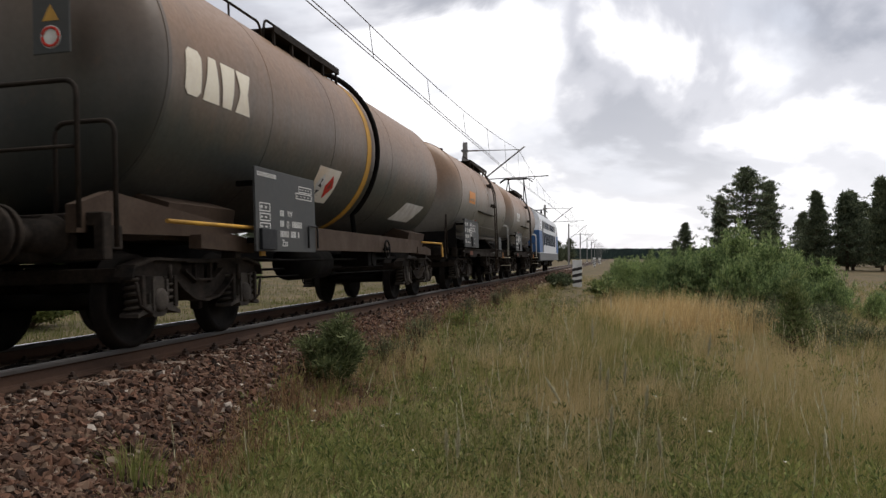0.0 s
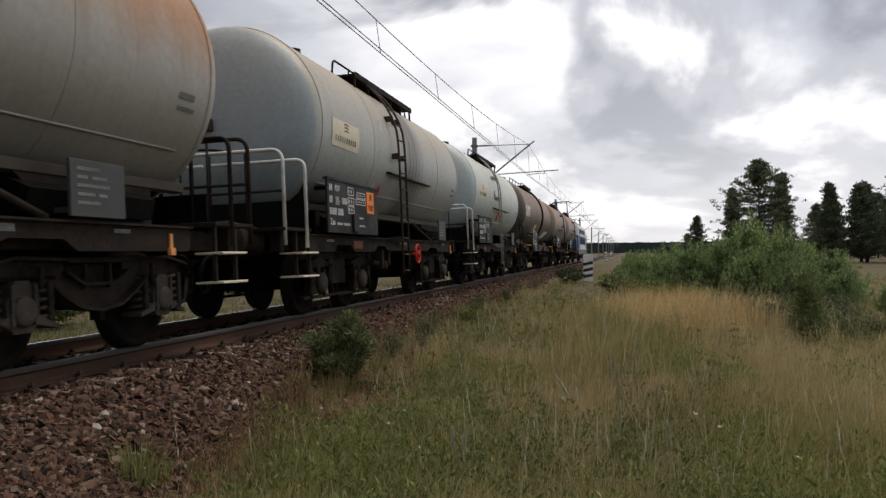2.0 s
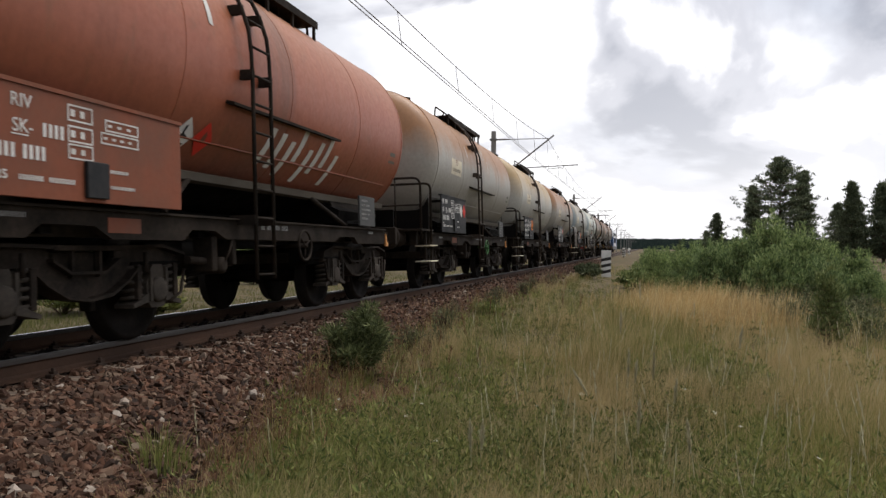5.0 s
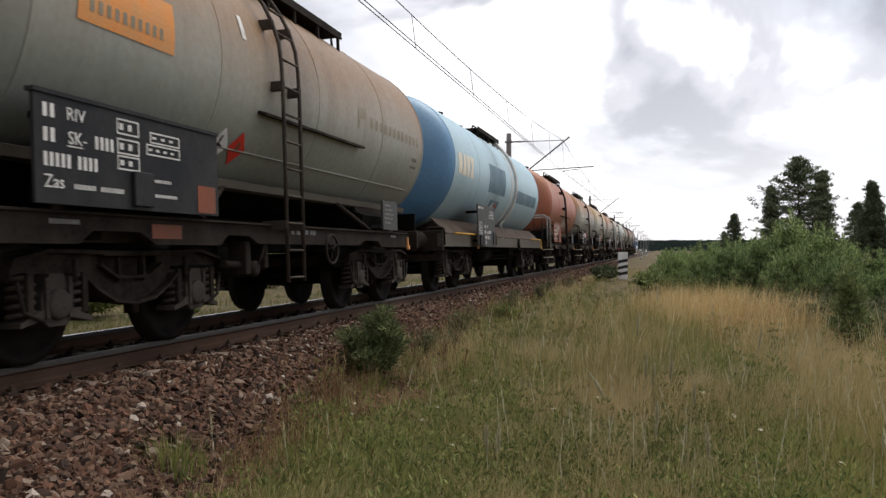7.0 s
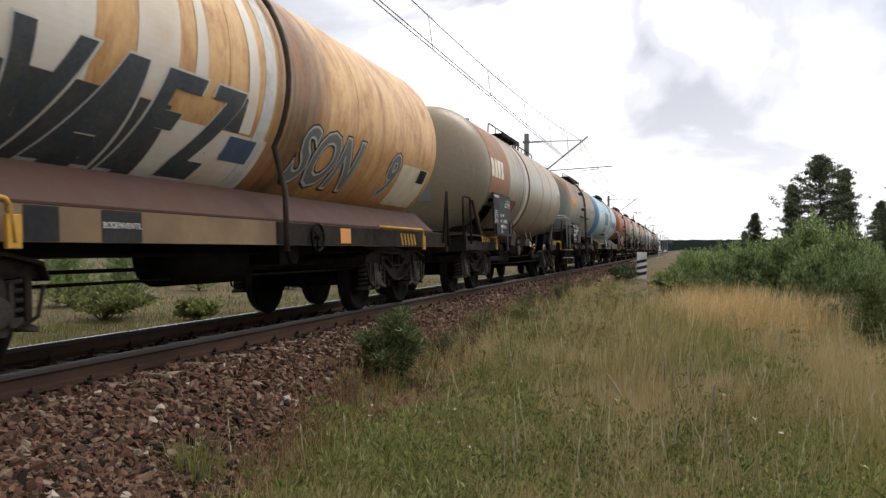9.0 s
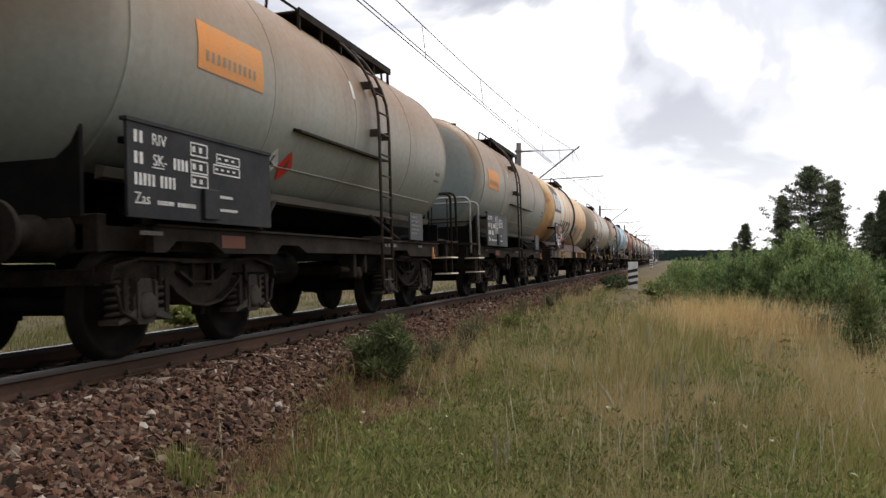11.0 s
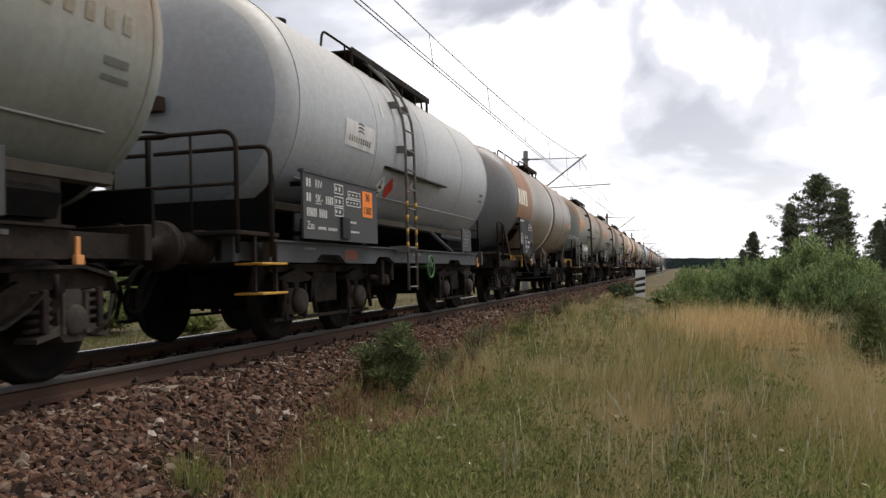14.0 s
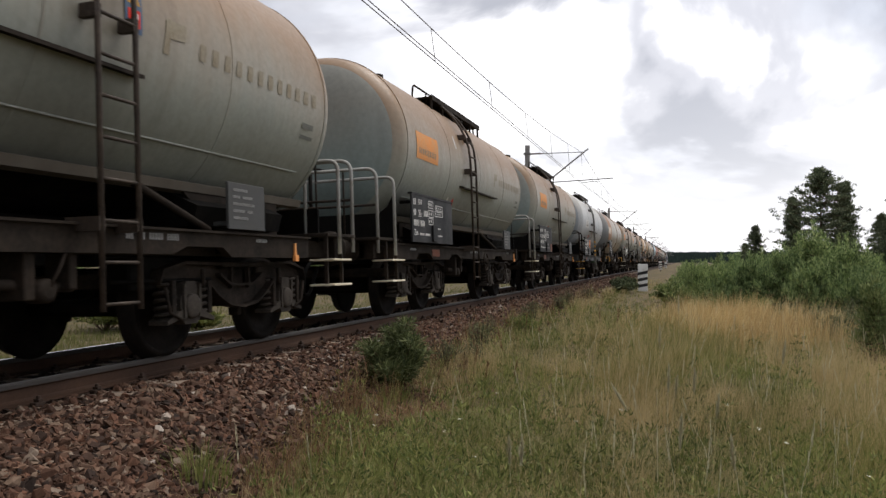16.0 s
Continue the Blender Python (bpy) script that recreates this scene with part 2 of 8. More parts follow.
LETTER = worn("faded_dark_lettering", (0.11, 0.12, 0.11), (0.18, 0.17, 0.14), 0.6, 0, 3, 0.6, 0.0)
FAINT = worn("faint_brown_lettering", (0.22, 0.18, 0.12), (0.26, 0.24, 0.19), 0.6, 0, 3, 0.6, 0.0)
INK = worn("black_ink", (0.02, 0.02, 0.02), (0.05, 0.05, 0.05), 0.5, 0, 6, 0.2, 0.0)
BLUE_SIGN = worn("blue_sign_paint", (0.07, 0.11, 0.18), (0.1, 0.11, 0.14), 0.5, 0, 6, 0.3, 0.0)
RED_TROUGH = worn("red_brown_trough_paint", (0.066, 0.029, 0.020), (0.040, 0.022, 0.016), 0.65, 0, 2.5, 0.5)
OCHRE_BEAM = worn("ochre_beam_paint", (0.23, 0.155, 0.085), (0.070, 0.048, 0.032), 0.6, 0, 1.6, 0.55)
BLUE_PATCH = worn("dull_blue_patch", (0.10, 0.17, 0.21), (0.14, 0.21, 0.25), 0.5, 0, 2, 0.4, 0.0)
GRAFFITI = worn("silver_spray_paint", (0.46, 0.47, 0.46), (0.34, 0.33, 0.30), 0.55, 0, 3, 0.4, 0.0)
SPRAY_GREY = worn("grey_spray_paint", (0.22, 0.22, 0.205), (0.07, 0.07, 0.065), 0.6, 0, 1.6, 0.6, 0.0)
GRAF_WHITE = worn("white_spray_paint", (0.58, 0.58, 0.54), (0.44, 0.42, 0.36), 0.6, 0, 3, 0.4, 0.0)
GRAF_DARK = worn("dark_spray_paint", (0.055, 0.065, 0.075), (0.10, 0.10, 0.09), 0.6, 0, 3, 0.4, 0.0)


def ballast_mat():
    n = Nodes("red_granite_ballast")
    c = n.ramp(n.island(), [(0.0, (0.016, 0.010, 0.007)), (0.2, (0.042, 0.022, 0.014)), (0.42, (0.074, 0.036, 0.022)), (0.6, (0.088, 0.054, 0.036)), (0.78, (0.120, 0.057, 0.034)), (0.93, (0.140, 0.096, 0.066)), (0.988, (0.19, 0.145, 0.11)), (1.0, (0.36, 0.31, 0.26))])
    g = n.noise(30, 6, 0.7)
    c = n.mix(0.5, c, n.ramp(g, [(0.3, 0.30), (0.7, 0.72)]), "OVERLAY")
    n.bump(g, 0.006, 0.8)
    return n.done(c, 0.85, 0.0, 0.2)


def rail_mat():
    n = Nodes("rusty_rail_steel")
    a = n.noise(3, 6, 0.6, (1, 0.3, 1))
    b = n.noise(40, 5, 0.6)
    c = n.ramp(a, [(0.3, (0.040, 0.022, 0.014)), (0.7, (0.085, 0.046, 0.028))])
    c = n.mix(0.4, c, n.ramp(b, [(0.3, 0.35), (0.7, 0.68)]), "OVERLAY")
    n.bump(b, 0.002, 0.6)
    return n.done(c, 0.8, 0.0, 0.2)


def sleeper_mat():
    n = Nodes("weathered_sleeper_wood")
    a = n.noise(2.5, 7, 0.65, (0.5, 5, 5), shift=n.rand_shift())
    c = n.ramp(a, [(0.3, (0.09, 0.066, 0.048)), (0.7, (0.30, 0.225, 0.165))])
    n.bump(a, 0.006, 0.9)
    return n.done(c, 0.85)


def soil_mat(name, cols, scale):
    n = Nodes(name)
    a = n.noise(scale, 8, 0.6)
    b = n.noise(scale * 12, 6, 0.65)
    c = n.ramp(a, cols)
    c = n.mix(0.5, c, n.ramp(b, [(0.3, 0.28), (0.7, 0.7)]), "OVERLAY")
    n.bump(b, 0.03, 0.8)
    return n.done(c, 0.95, 0.0, 0.2)


def leaf_mat(name, stops, rough=0.6, trans=0.25):
    n = Nodes(name)
    c = n.ramp(n.island(), stops)
    big = n.noise(0.45, 5, 0.6)
    c = n.mix(0.7, c, n.ramp(big, [(0.32, 0.27), (0.68, 0.73)]), "OVERLAY")
    c = n.mix(0.6, c, n.ramp(n.info.outputs["Random"], [(0.0, (0.36, 0.38, 0.40)), (1.0, (0.64, 0.61, 0.56))]), "OVERLAY")
    m = n.done(c, rough, 0.0, 0.12)
    t = n.t
    tr = t.nodes.new("ShaderNodeBsdfTranslucent")
    mx = t.nodes.new("ShaderNodeMixShader")
    mx.inputs[0].default_value = trans
    t.links.new(c, tr.inputs[0])
    t.links.new(n.b.outputs[0], mx.inputs[1])
    t.links.new(tr.outputs[0], mx.inputs[2])
    t.links.new(mx.outputs[0], t.nodes["Material Output"].inputs[0])
    return m


STONE = ballast_mat()
RAIL = rail_mat()
WOOD = sleeper_mat()
RAILTOP = worn("worn_rail_head", (0.40, 0.39, 0.385), (0.20, 0.18, 0.165), 0.20, 0.85, 5, 0.35, 0.0)
RAILTOP_DIMMED = worn("dimmed_rail_head", (0.115, 0.110, 0.105), (0.060, 0.050, 0.043), 0.55, 0.2, 5, 0.45, 0.0)
RAILSIDE = worn("dull_rail_head_side", (0.060, 0.057, 0.053), (0.040, 0.030, 0.024), 0.6, 0.1, 5, 0.5, 0.001)
SHADED_STONE = worn("oily_dark_ballast", (0.016, 0.013, 0.011), (0.042, 0.030, 0.023), 0.8, 0.0, 9, 0.5, 0.004)
CLIP = worn("rusty_clip", (0.030, 0.020, 0.015), (0.06, 0.038, 0.026), 0.8, 0, 9, 0.5)
SOIL = soil_mat("grassy_soil", [(0.3, (0.055, 0.052, 0.024)), (0.55, (0.105, 0.078, 0.040)), (0.75, (0.165, 0.115, 0.062))], 0.8)
BED = soil_mat("ballast_bed", [(0.3, (0.018, 0.011, 0.009)), (0.7, (0.045, 0.027, 0.020))], 6)


def grass_mat(name, green, straw, share):
    """Blades that turn from green to straw by patches and by blade."""
    m = leaf_mat(name, [(0.0, green[0]), (1.0, green[1])], 0.6, 0.42)
    t = m.node_tree
    n = Nodes(name, m)
    old = n.b.inputs["Base Color"].links[0].from_socket
    r = n.island()
    patch = n.math("ADD", n.math("MULTIPLY", n.noise(0.42, 3, 0.6, (1, 0.55, 1)), 0.75), n.math("MULTIPLY", n.noise(2.2, 3, 0.6), 0.25))
    f = n.ramp(n.math("ADD", patch, n.math("MULTIPLY", n.math("SUBTRACT", r, 0.5), 0.30)), [(0.60 - share * 0.4, 0.0), (0.72 - share * 0.4, 1.0)])
    dry = n.mix(n.noise(37, 2, 0.5), straw[0], straw[1])
    c = n.mix(f, old, dry)
    n.put(c, n.b.inputs["Base Color"])
    for k in t.nodes:
        if k.bl_idname == "ShaderNodeBsdfTranslucent":
            n.put(c, k.inputs[0])
    return m


GRASS = grass_mat("meadow_grass", ((0.140, 0.164, 0.042), (0.310, 0.312, 0.098)), ((0.34, 0.258, 0.118), (0.60, 0.49, 0.27)), 0.24)
GRASS_GREEN = grass_mat("green_grass", ((0.108, 0.138, 0.038), (0.262, 0.288, 0.088)), ((0.25, 0.22, 0.11), (0.40, 0.35, 0.19)), 0.26)
VERGE_GRASS = grass_mat("verge_grass", ((0.070, 0.086, 0.026), (0.150, 0.160, 0.055)), ((0.17, 0.135, 0.06), (0.27, 0.22, 0.11)), 0.15)
GRASS_DRY = leaf_mat("dry_grass", [(0.0, (0.28, 0.20, 0.095)), (0.5, (0.50, 0.355, 0.165)), (1.0, (0.74, 0.60, 0.35))], 0.65, 0.35)
PINE = leaf_mat("young_pine_needles", [(0.0, (0.050, 0.080, 0.034)), (0.4, (0.150, 0.215, 0.085)), (0.85, (0.345, 0.435, 0.175)), (1.0, (0.50, 0.55, 0.26))], 0.6, 0.30)
SHRUB = leaf_mat("yellow_green_shrub_leaves", [(0.0, (0.080, 0.112, 0.042)), (0.6, (0.185, 0.225, 0.082)), (1.0, (0.33, 0.36, 0.15))], 0.55, 0.28)
JUNIPER = leaf_mat("dark_needle_tips", [(0.0, (0.046, 0.062, 0.026)), (0.5, (0.105, 0.130, 0.052)), (1.0, (0.26, 0.28, 0.12))], 0.6, 0.25)
PINE_FAR = leaf_mat("pine_needles", [(0.0, (0.036, 0.050, 0.032)), (0.5, (0.092, 0.118, 0.070)), (1.0, (0.20, 0.22, 0.13))], 0.6, 0.2)
LEAF = leaf_mat("bush_leaves", [(0.0, (0.034, 0.045, 0.024)), (0.5, (0.075, 0.095, 0.048)), (1.0, (0.16, 0.175, 0.095))], 0.55, 0.2)
BARK = worn("pine_bark", (0.10, 0.065, 0.042), (0.045, 0.032, 0.024), 0.9, 0, 5, 0.6, 0.02)
STRAW = grass_mat("dull_straw", ((0.175, 0.172, 0.052), (0.33, 0.305, 0.118)), ((0.34, 0.255, 0.115), (0.62, 0.50, 0.28)), 0.5)
PLUME = worn("pale_reed_plumes", (0.56, 0.52, 0.36), (0.40, 0.36, 0.23), 0.85, 0, 4.0, 0.5, 0.0)
STALK = leaf_mat("dead_brown_stalks", [(0.0, (0.095, 0.052, 0.028)), (0.6, (0.19, 0.11, 0.060)), (1.0, (0.32, 0.21, 0.115))], 0.7, 0.25)
FORB = leaf_mat("leafy_green_forbs", [(0.0, (0.060, 0.080, 0.026)), (0.6, (0.165, 0.188, 0.058)), (1.0, (0.29, 0.295, 0.10))], 0.6, 0.3)
WEED = leaf_mat("grey_green_weeds", [(0.0, (0.06, 0.072, 0.036)), (0.6, (0.12, 0.135, 0.070)), (1.0, (0.22, 0.22, 0.13))], 0.65, 0.3)
FLOWER = worn("pale_flower_heads", (0.62, 0.60, 0.50), (0.4, 0.38, 0.25), 0.8, 0, 8, 0.3, 0.0)
CONCRETE = worn("mast_concrete", (0.30, 0.29, 0.28), (0.17, 0.16, 0.15), 0.85, 0, 3, 0.5, 0.004)
WIRE = worn("copper_wire", (0.10, 0.085, 0.075), (0.07, 0.06, 0.055), 0.5, 0.4, 6, 0.3, 0.0)
ARMST = worn("galvanised_tube", (0.20, 0.20, 0.20), (0.10, 0.085, 0.075), 0.55, 0.3, 5, 0.4)
INSUL = worn("brown_insulator", (0.09, 0.05, 0.035), (0.05, 0.03, 0.02), 0.3, 0, 6, 0.3)
MARK_W = worn("marker_white_paint", (0.84, 0.84, 0.82), (0.62, 0.60, 0.56), 0.6, 0, 3, 0.3, 0.0)
MARK_B = worn("marker_black_paint", (0.03, 0.03, 0.03), (0.07, 0.065, 0.06), 0.6, 0, 3, 0.3, 0.0)
LOCO_BLUE = worn("locomotive_blue_paint", (0.045, 0.12, 0.28), (0.06, 0.09, 0.15), 0.45, 0, 3, 0.35)
LOCO_WHITE = worn("locomotive_white_paint", (0.58, 0.60, 0.62), (0.35, 0.34, 0.32), 0.45, 0, 3, 0.35)
LOCO_GREY = worn("locomotive_grey_roof", (0.16, 0.165, 0.17), (0.08, 0.075, 0.07), 0.6, 0, 3, 0.5)
GLASS_DARK = worn("dark_window_glass", (0.010, 0.013, 0.017), (0.016, 0.016, 0.016), 0.12, 0, 3, 0.2, 0.0)
LOUVRE = worn("dark_blue_louvre_paint", (0.020, 0.030, 0.052), (0.012, 0.014, 0.018), 0.75, 0, 4, 0.4)


def woods_mat():
    n = Nodes("far_wood_canopy")
    a = n.noise(0.02, 5, 0.6)
    b = n.noise(0.3, 6, 0.7, (1, 1, 0.5))
    c = n.ramp(b, [(0.3, (0.020, 0.034, 0.032)), (0.7, (0.055, 0.078, 0.070))])
    c = n.mix(0.4, c, n.ramp(a, [(0.3, 0.35), (0.7, 0.68)]), "OVERLAY")
    return n.done(c, 0.95, 0, 0.1)


WOODS = woods_mat()

# ---- builders ----


def box(bm, x0, x1, y0, y1, z0, z1, bev=0.0):
    vs = [bm.verts.new((x, y, z)) for x in (x0, x1) for y in (y0, y1) for z in (z0, z1)]
    fs = [bm.faces.new([vs[i] for i in q]) for q in ((0, 1, 3, 2), (4, 6, 7, 5), (0, 4, 5, 1), (2, 3, 7, 6), (0, 2, 6, 4), (1, 5, 7, 3))]
    if bev:
        es = list({e for f in fs for e in f.edges})
        bmesh.ops.bevel(bm, geom=es, offset=bev, segments=1, affect="EDGES")


def prism(bm, pts, axis, a, b):
    """A flat outline pushed from a to b along an axis ('x', 'y' or 'z')."""
    def at(p, d):
        return (d, *p) if axis == "x" else (p[0], d, p[1]) if axis == "y" else (*p, d)
    lo = [bm.verts.new(at(p, a)) for p in pts]
    hi = [bm.verts.new(at(p, b)) for p in pts]
    n = len(pts)
    bm.faces.new(lo[::-1])
    bm.faces.new(hi)
    for i in range(n):
        bm.faces.new((lo[i], lo[(i + 1) % n], hi[(i + 1) % n], hi[i]))
    bmesh.ops.recalc_face_normals(bm, faces=bm.faces)


def tube(bm, pts, r, seg=8, caps=True, r2=None):
    """A round bar along a line of points."""
    pts = [Vector(p) for p in pts]
    rings = []
    up = None
    for i, p in enumerate(pts):
        d = (pts[min(i + 1, len(pts) - 1)] - pts[max(i - 1, 0)]).normalized()
        if up is None or abs(up.dot(d)) > 0.95:
            up = Vector((0, 0, 1)) if abs(d.z) < 0.9 else Vector((1, 0, 0))
        u = d.cross(up).normalized()
        w = d.cross(u).normalized()
        rr = r if r2 is None else r + (r2 - r) * i / max(1, len(pts) - 1)
        rings.append([bm.verts.new(p + rr * (math.cos(2 * math.pi * k / seg) * u + math.sin(2 * math.pi * k / seg) * w)) for k in range(seg)])
    for a, b in zip(rings, rings[1:]):
        for k in range(seg):
            f = bm.faces.new((a[k], a[(k + 1) % seg], b[(k + 1) % seg], b[k]))
            f.smooth = True
    if caps:
        bm.faces.new(rings[0][::-1])
        bm.faces.new(rings[-1])


def bow(pts, r, n=5):
    """A line with its inner corners rounded."""
    pts = [Vector(p) for p in pts]
    out = [pts[0]]
    for a, b, c in zip(pts, pts[1:], pts[2:]):
        p = b + (a - b).normalized() * min(r, (a - b).length * 0.5)
        q = b + (c - b).normalized() * min(r, (c - b).length * 0.5)
        for k in range(n + 1):
            t = k / n
            out.append(p * (1 - t) ** 2 + b * 2 * t * (1 - t) + q * t * t)
    return out + [pts[-1]]


def lathe(bm, prof, seg=48, axis="y", cx=0.0, cz=0.0, smooth=True):
    """A turned body: prof is (place along the axis, radius)."""
    rings = []
    for a, r in prof:
        ring = []
        for k in range(seg):
            c, s = r * math.cos(2 * math.pi * k / seg), r * math.sin(2 * math.pi * k / seg)
            ring.append(bm.verts.new((cx + c, a, cz + s) if axis == "y" else (a, cx + c, cz + s) if axis == "x" else (cx + c, cz + s, a)))
        rings.append(ring)
    for a, b in zip(rings, rings[1:]):
        for k in range(seg):
            f = bm.faces.new((a[k], b[k], b[(k + 1) % seg], a[(k + 1) % seg]))
            f.smooth = smooth
    bm.faces.new(rings[0])
    bm.faces.new(rings[-1][::-1])
    bmesh.ops.recalc_face_normals(bm, faces=bm.faces)


def mesh_of(name, bm, material):
    me = bpy.data.meshes.new(name)
    bm.to_mesh(me)
    bm.free()
    me.materials.append(material)
    return me


def part(name, bm, material, parent=None, label="", at=None):
    """Links a bmesh, or a mesh made before, as one object under a thing or under a part."""
    me = bm if isinstance(bm, bpy.types.Mesh) else mesh_of(name, bm, material)
    ob = new(name, me)
    if parent:
        ob.parent = parent
    if at is not None:
        ob.matrix_basis = at
    if label:
        ob["label"] = label
    return ob


def thing(name, label, category, group="", kind="", at=None):
    ob = new(name)
    tagged(ob, label, category, group, kind)
    if at is not None:
        ob.matrix_basis = at
    return ob


CACHE = {}


def once(key, maker, material):
    """A mesh that several parts share."""
    if key not in CACHE:
        bm = bmesh.new()
        maker(bm)
        CACHE[key] = mesh_of(key, bm, material)
    return CACHE[key]

# ---- ground and track ----
TRACK_LEN = (-260, 900)
CANT = 2.02  # the track leans away from the meadow
TILT = math.tan(radians(CANT))


def smooth(a, b, v):
    t = min(1, max(0, (v - a) / (b - a)))
    return t * t * (3 - 2 * t)


def ground_z(x, y):
    """The land: a low bank under the track, a meadow beside it that rises a little ahead."""
    d = abs(x)
    if x > 0:
        base = -0.62 + 0.26 * smooth(3.5, 15, y) - 0.10 * smooth(2.6, 6.0, d) - 0.1 * smooth(8, 16, d)
        base += 0.2 * smooth(20, 120, y) * smooth(3.5, 8, d)
    else:
        base = -0.62 - 0.25 * smooth(3, 9, d)
    if 2.3 < d < 60:
        base += 0.09 * noise.noise((x * 0.35, y * 0.35, 1.3)) * smooth(2.3, 4, d) + 0.05 * noise.noise((x * 1.1, y * 1.1, 4.1))
    k = 1 - smooth(1.65, 2.75, d)
    return base + (-0.27 + x * TILT - base) * k


def grid_mesh(name, xs, ys, zf, material):
    verts = [(x, y, zf(x, y)) for y in ys for x in xs]
    nx = len(xs)
    faces = [(j * nx + i, j * nx + i + 1, (j + 1) * nx + i + 1, (j + 1) * nx + i) for j in range(len(ys) - 1) for i in range(nx - 1)]
    me = bpy.data.meshes.new(name)
    me.from_pydata(verts, [], faces)
    me.materials.append(material)
    for p in me.polygons:
        p.use_smooth = True
    return me


_xs = [-2500, -800, -300, -150, -80, -50] + [-35 + i * 2.5 for i in range(11)] + [-9 + 0.5 * i for i in range(13)] + [-2.75 + 0.25 * i for i in range(23)] + [3 + 0.5 * i for i in range(30)] + [18, 20, 23, 27, 32, 40, 50, 80, 150, 300, 800, 2500]
_ys = [-600, -300, -150, -60, -30] + [-20 + 2 * i for i in range(10)] + [0.5 * i for i in range(90)] + [45 + 2.5 * i for i in range(30)] + [125, 150, 180, 220, 300, 400, 600, 900, 1400, 2600]
ground = tagged(new("ground", grid_mesh("ground", _xs, _ys, ground_z, SOIL)), "dry grassy sandy ground beside the railway bank", "ground", kind="structure")

bed = tagged(new("ballast_bed", grid_mesh("ballast_bed", [-2.9, -2.4, -1.9, -1.5, -0.75, 0, 0.75, 1.5, 1.9, 2.4, 2.9], list(range(-260, 901, 4)),
             lambda x, y: -0.212 + max(-1.7, min(1.7, x)) * TILT - max(0, abs(x) - 1.6) * 0.42, BED)), "bed of crushed reddish stone under the track", "ballast bed", kind="structure")

# rails: a flat-bottomed profile of about 60 kg/m
RAIL_HALF = [(0.075, -0.172), (0.075, -0.160), (0.020, -0.145), (0.010, -0.125), (0.009, -0.055), (0.034, -0.042), (0.036, -0.012), (0.028, -0.002), (0.0, 0.0)]


def rail_body(bm):
    prof = RAIL_HALF[:-1] + [(-x, z) for x, z in RAIL_HALF[-2::-1]]
    prism(bm, [(x, z) for x, z in prof], "y", *TRACK_LEN)


def head_side(bm):
    for s in (1, -1):
        prism(bm, [(0.0345 * s, -0.040), (0.0375 * s, -0.038), (0.0375 * s, -0.013), (0.0295 * s, -0.0005), (0.0275 * s, -0.004)], "y", *TRACK_LEN)


for side in (1, -1):
    r = tagged(new("rail"), "long rusty steel rail with a worn head", "rail", "rails of the track", "structure")
    r.matrix_basis = pose(0.7545 * side, 0, 0.7545 * side * TILT, 0, -CANT - 1.43 * side, 0)
    part("rail_web_and_foot", once("rail_body", rail_body, RAIL), RAIL, r)
    part("rail_head_side", once("rail_head_side", head_side, RAILSIDE), RAILSIDE, r, "dull grey flank of the rail head")
    bm = bmesh.new()
    prism(bm, [(-0.027, -0.004), (0.027, -0.004), (0.024, 0.003), (-0.024, 0.003)], "y", *TRACK_LEN)
    # near head: the dark reflection of the train is put into its colour
    part("rail_head", bm, RAILTOP_DIMMED if side > 0 else RAILTOP, r, "running surface coloured dark for the train mirrored in it" if side > 0 else "shiny running surface")


def sleeper_body(bm):
    box(bm, -1.3, 1.3, -0.125, 0.125, -0.33, -0.182, 0.012)


def clip_body(bm):
    box(bm, 0.055, 0.115, -0.05, 0.05, -0.182, -0.150, 0.006)
    tube(bm, [(0.092, 0, -0.155), (0.092, 0, -0.105)], 0.016, 6)
    box(bm, 0.068, 0.116, -0.022, 0.022, -0.150, -0.128)


sleeper_me = once("sleeper", sleeper_body, WOOD)
clip_me = once("rail_clip", clip_body, CLIP)
SLEEPER_0 = 4.64
for k in range(-14, 136):
    y = SLEEPER_0 + 0.6 * k
    sl = tagged(new("sleeper", sleeper_me), "weathered brown wooden sleeper bedded in stone", "sleeper", "sleepers of the track")
    sl.matrix_basis = pose(random.uniform(-0.03, 0.03), y, random.uniform(-0.004, 0.0), 0, -CANT, random.uniform(-0.5, 0.5))
    for side in (1, -1):
        for turn in (0, 180):
            part("rail_clip", clip_me, CLIP, sl, at=pose(0.7545 * side, 0, 0, 0, 0, turn))
bm = bmesh.new()
for k in range(136, 700):
    y = SLEEPER_0 + 0.6 * k
    box(bm, -1.3, 1.3, y - 0.125, y + 0.125, -0.33, -0.182)
tagged(new("far_sleepers", mesh_of("far_sleepers", bm, WOOD)), "weathered wooden sleepers further along the track", "sleepers", kind="stuff")


def bed_z(x, y):
    return max(-0.212 + max(-1.7, min(1.7, x)) * TILT - max(0, abs(x) - 1.6) * 0.42, ground_z(x, y))


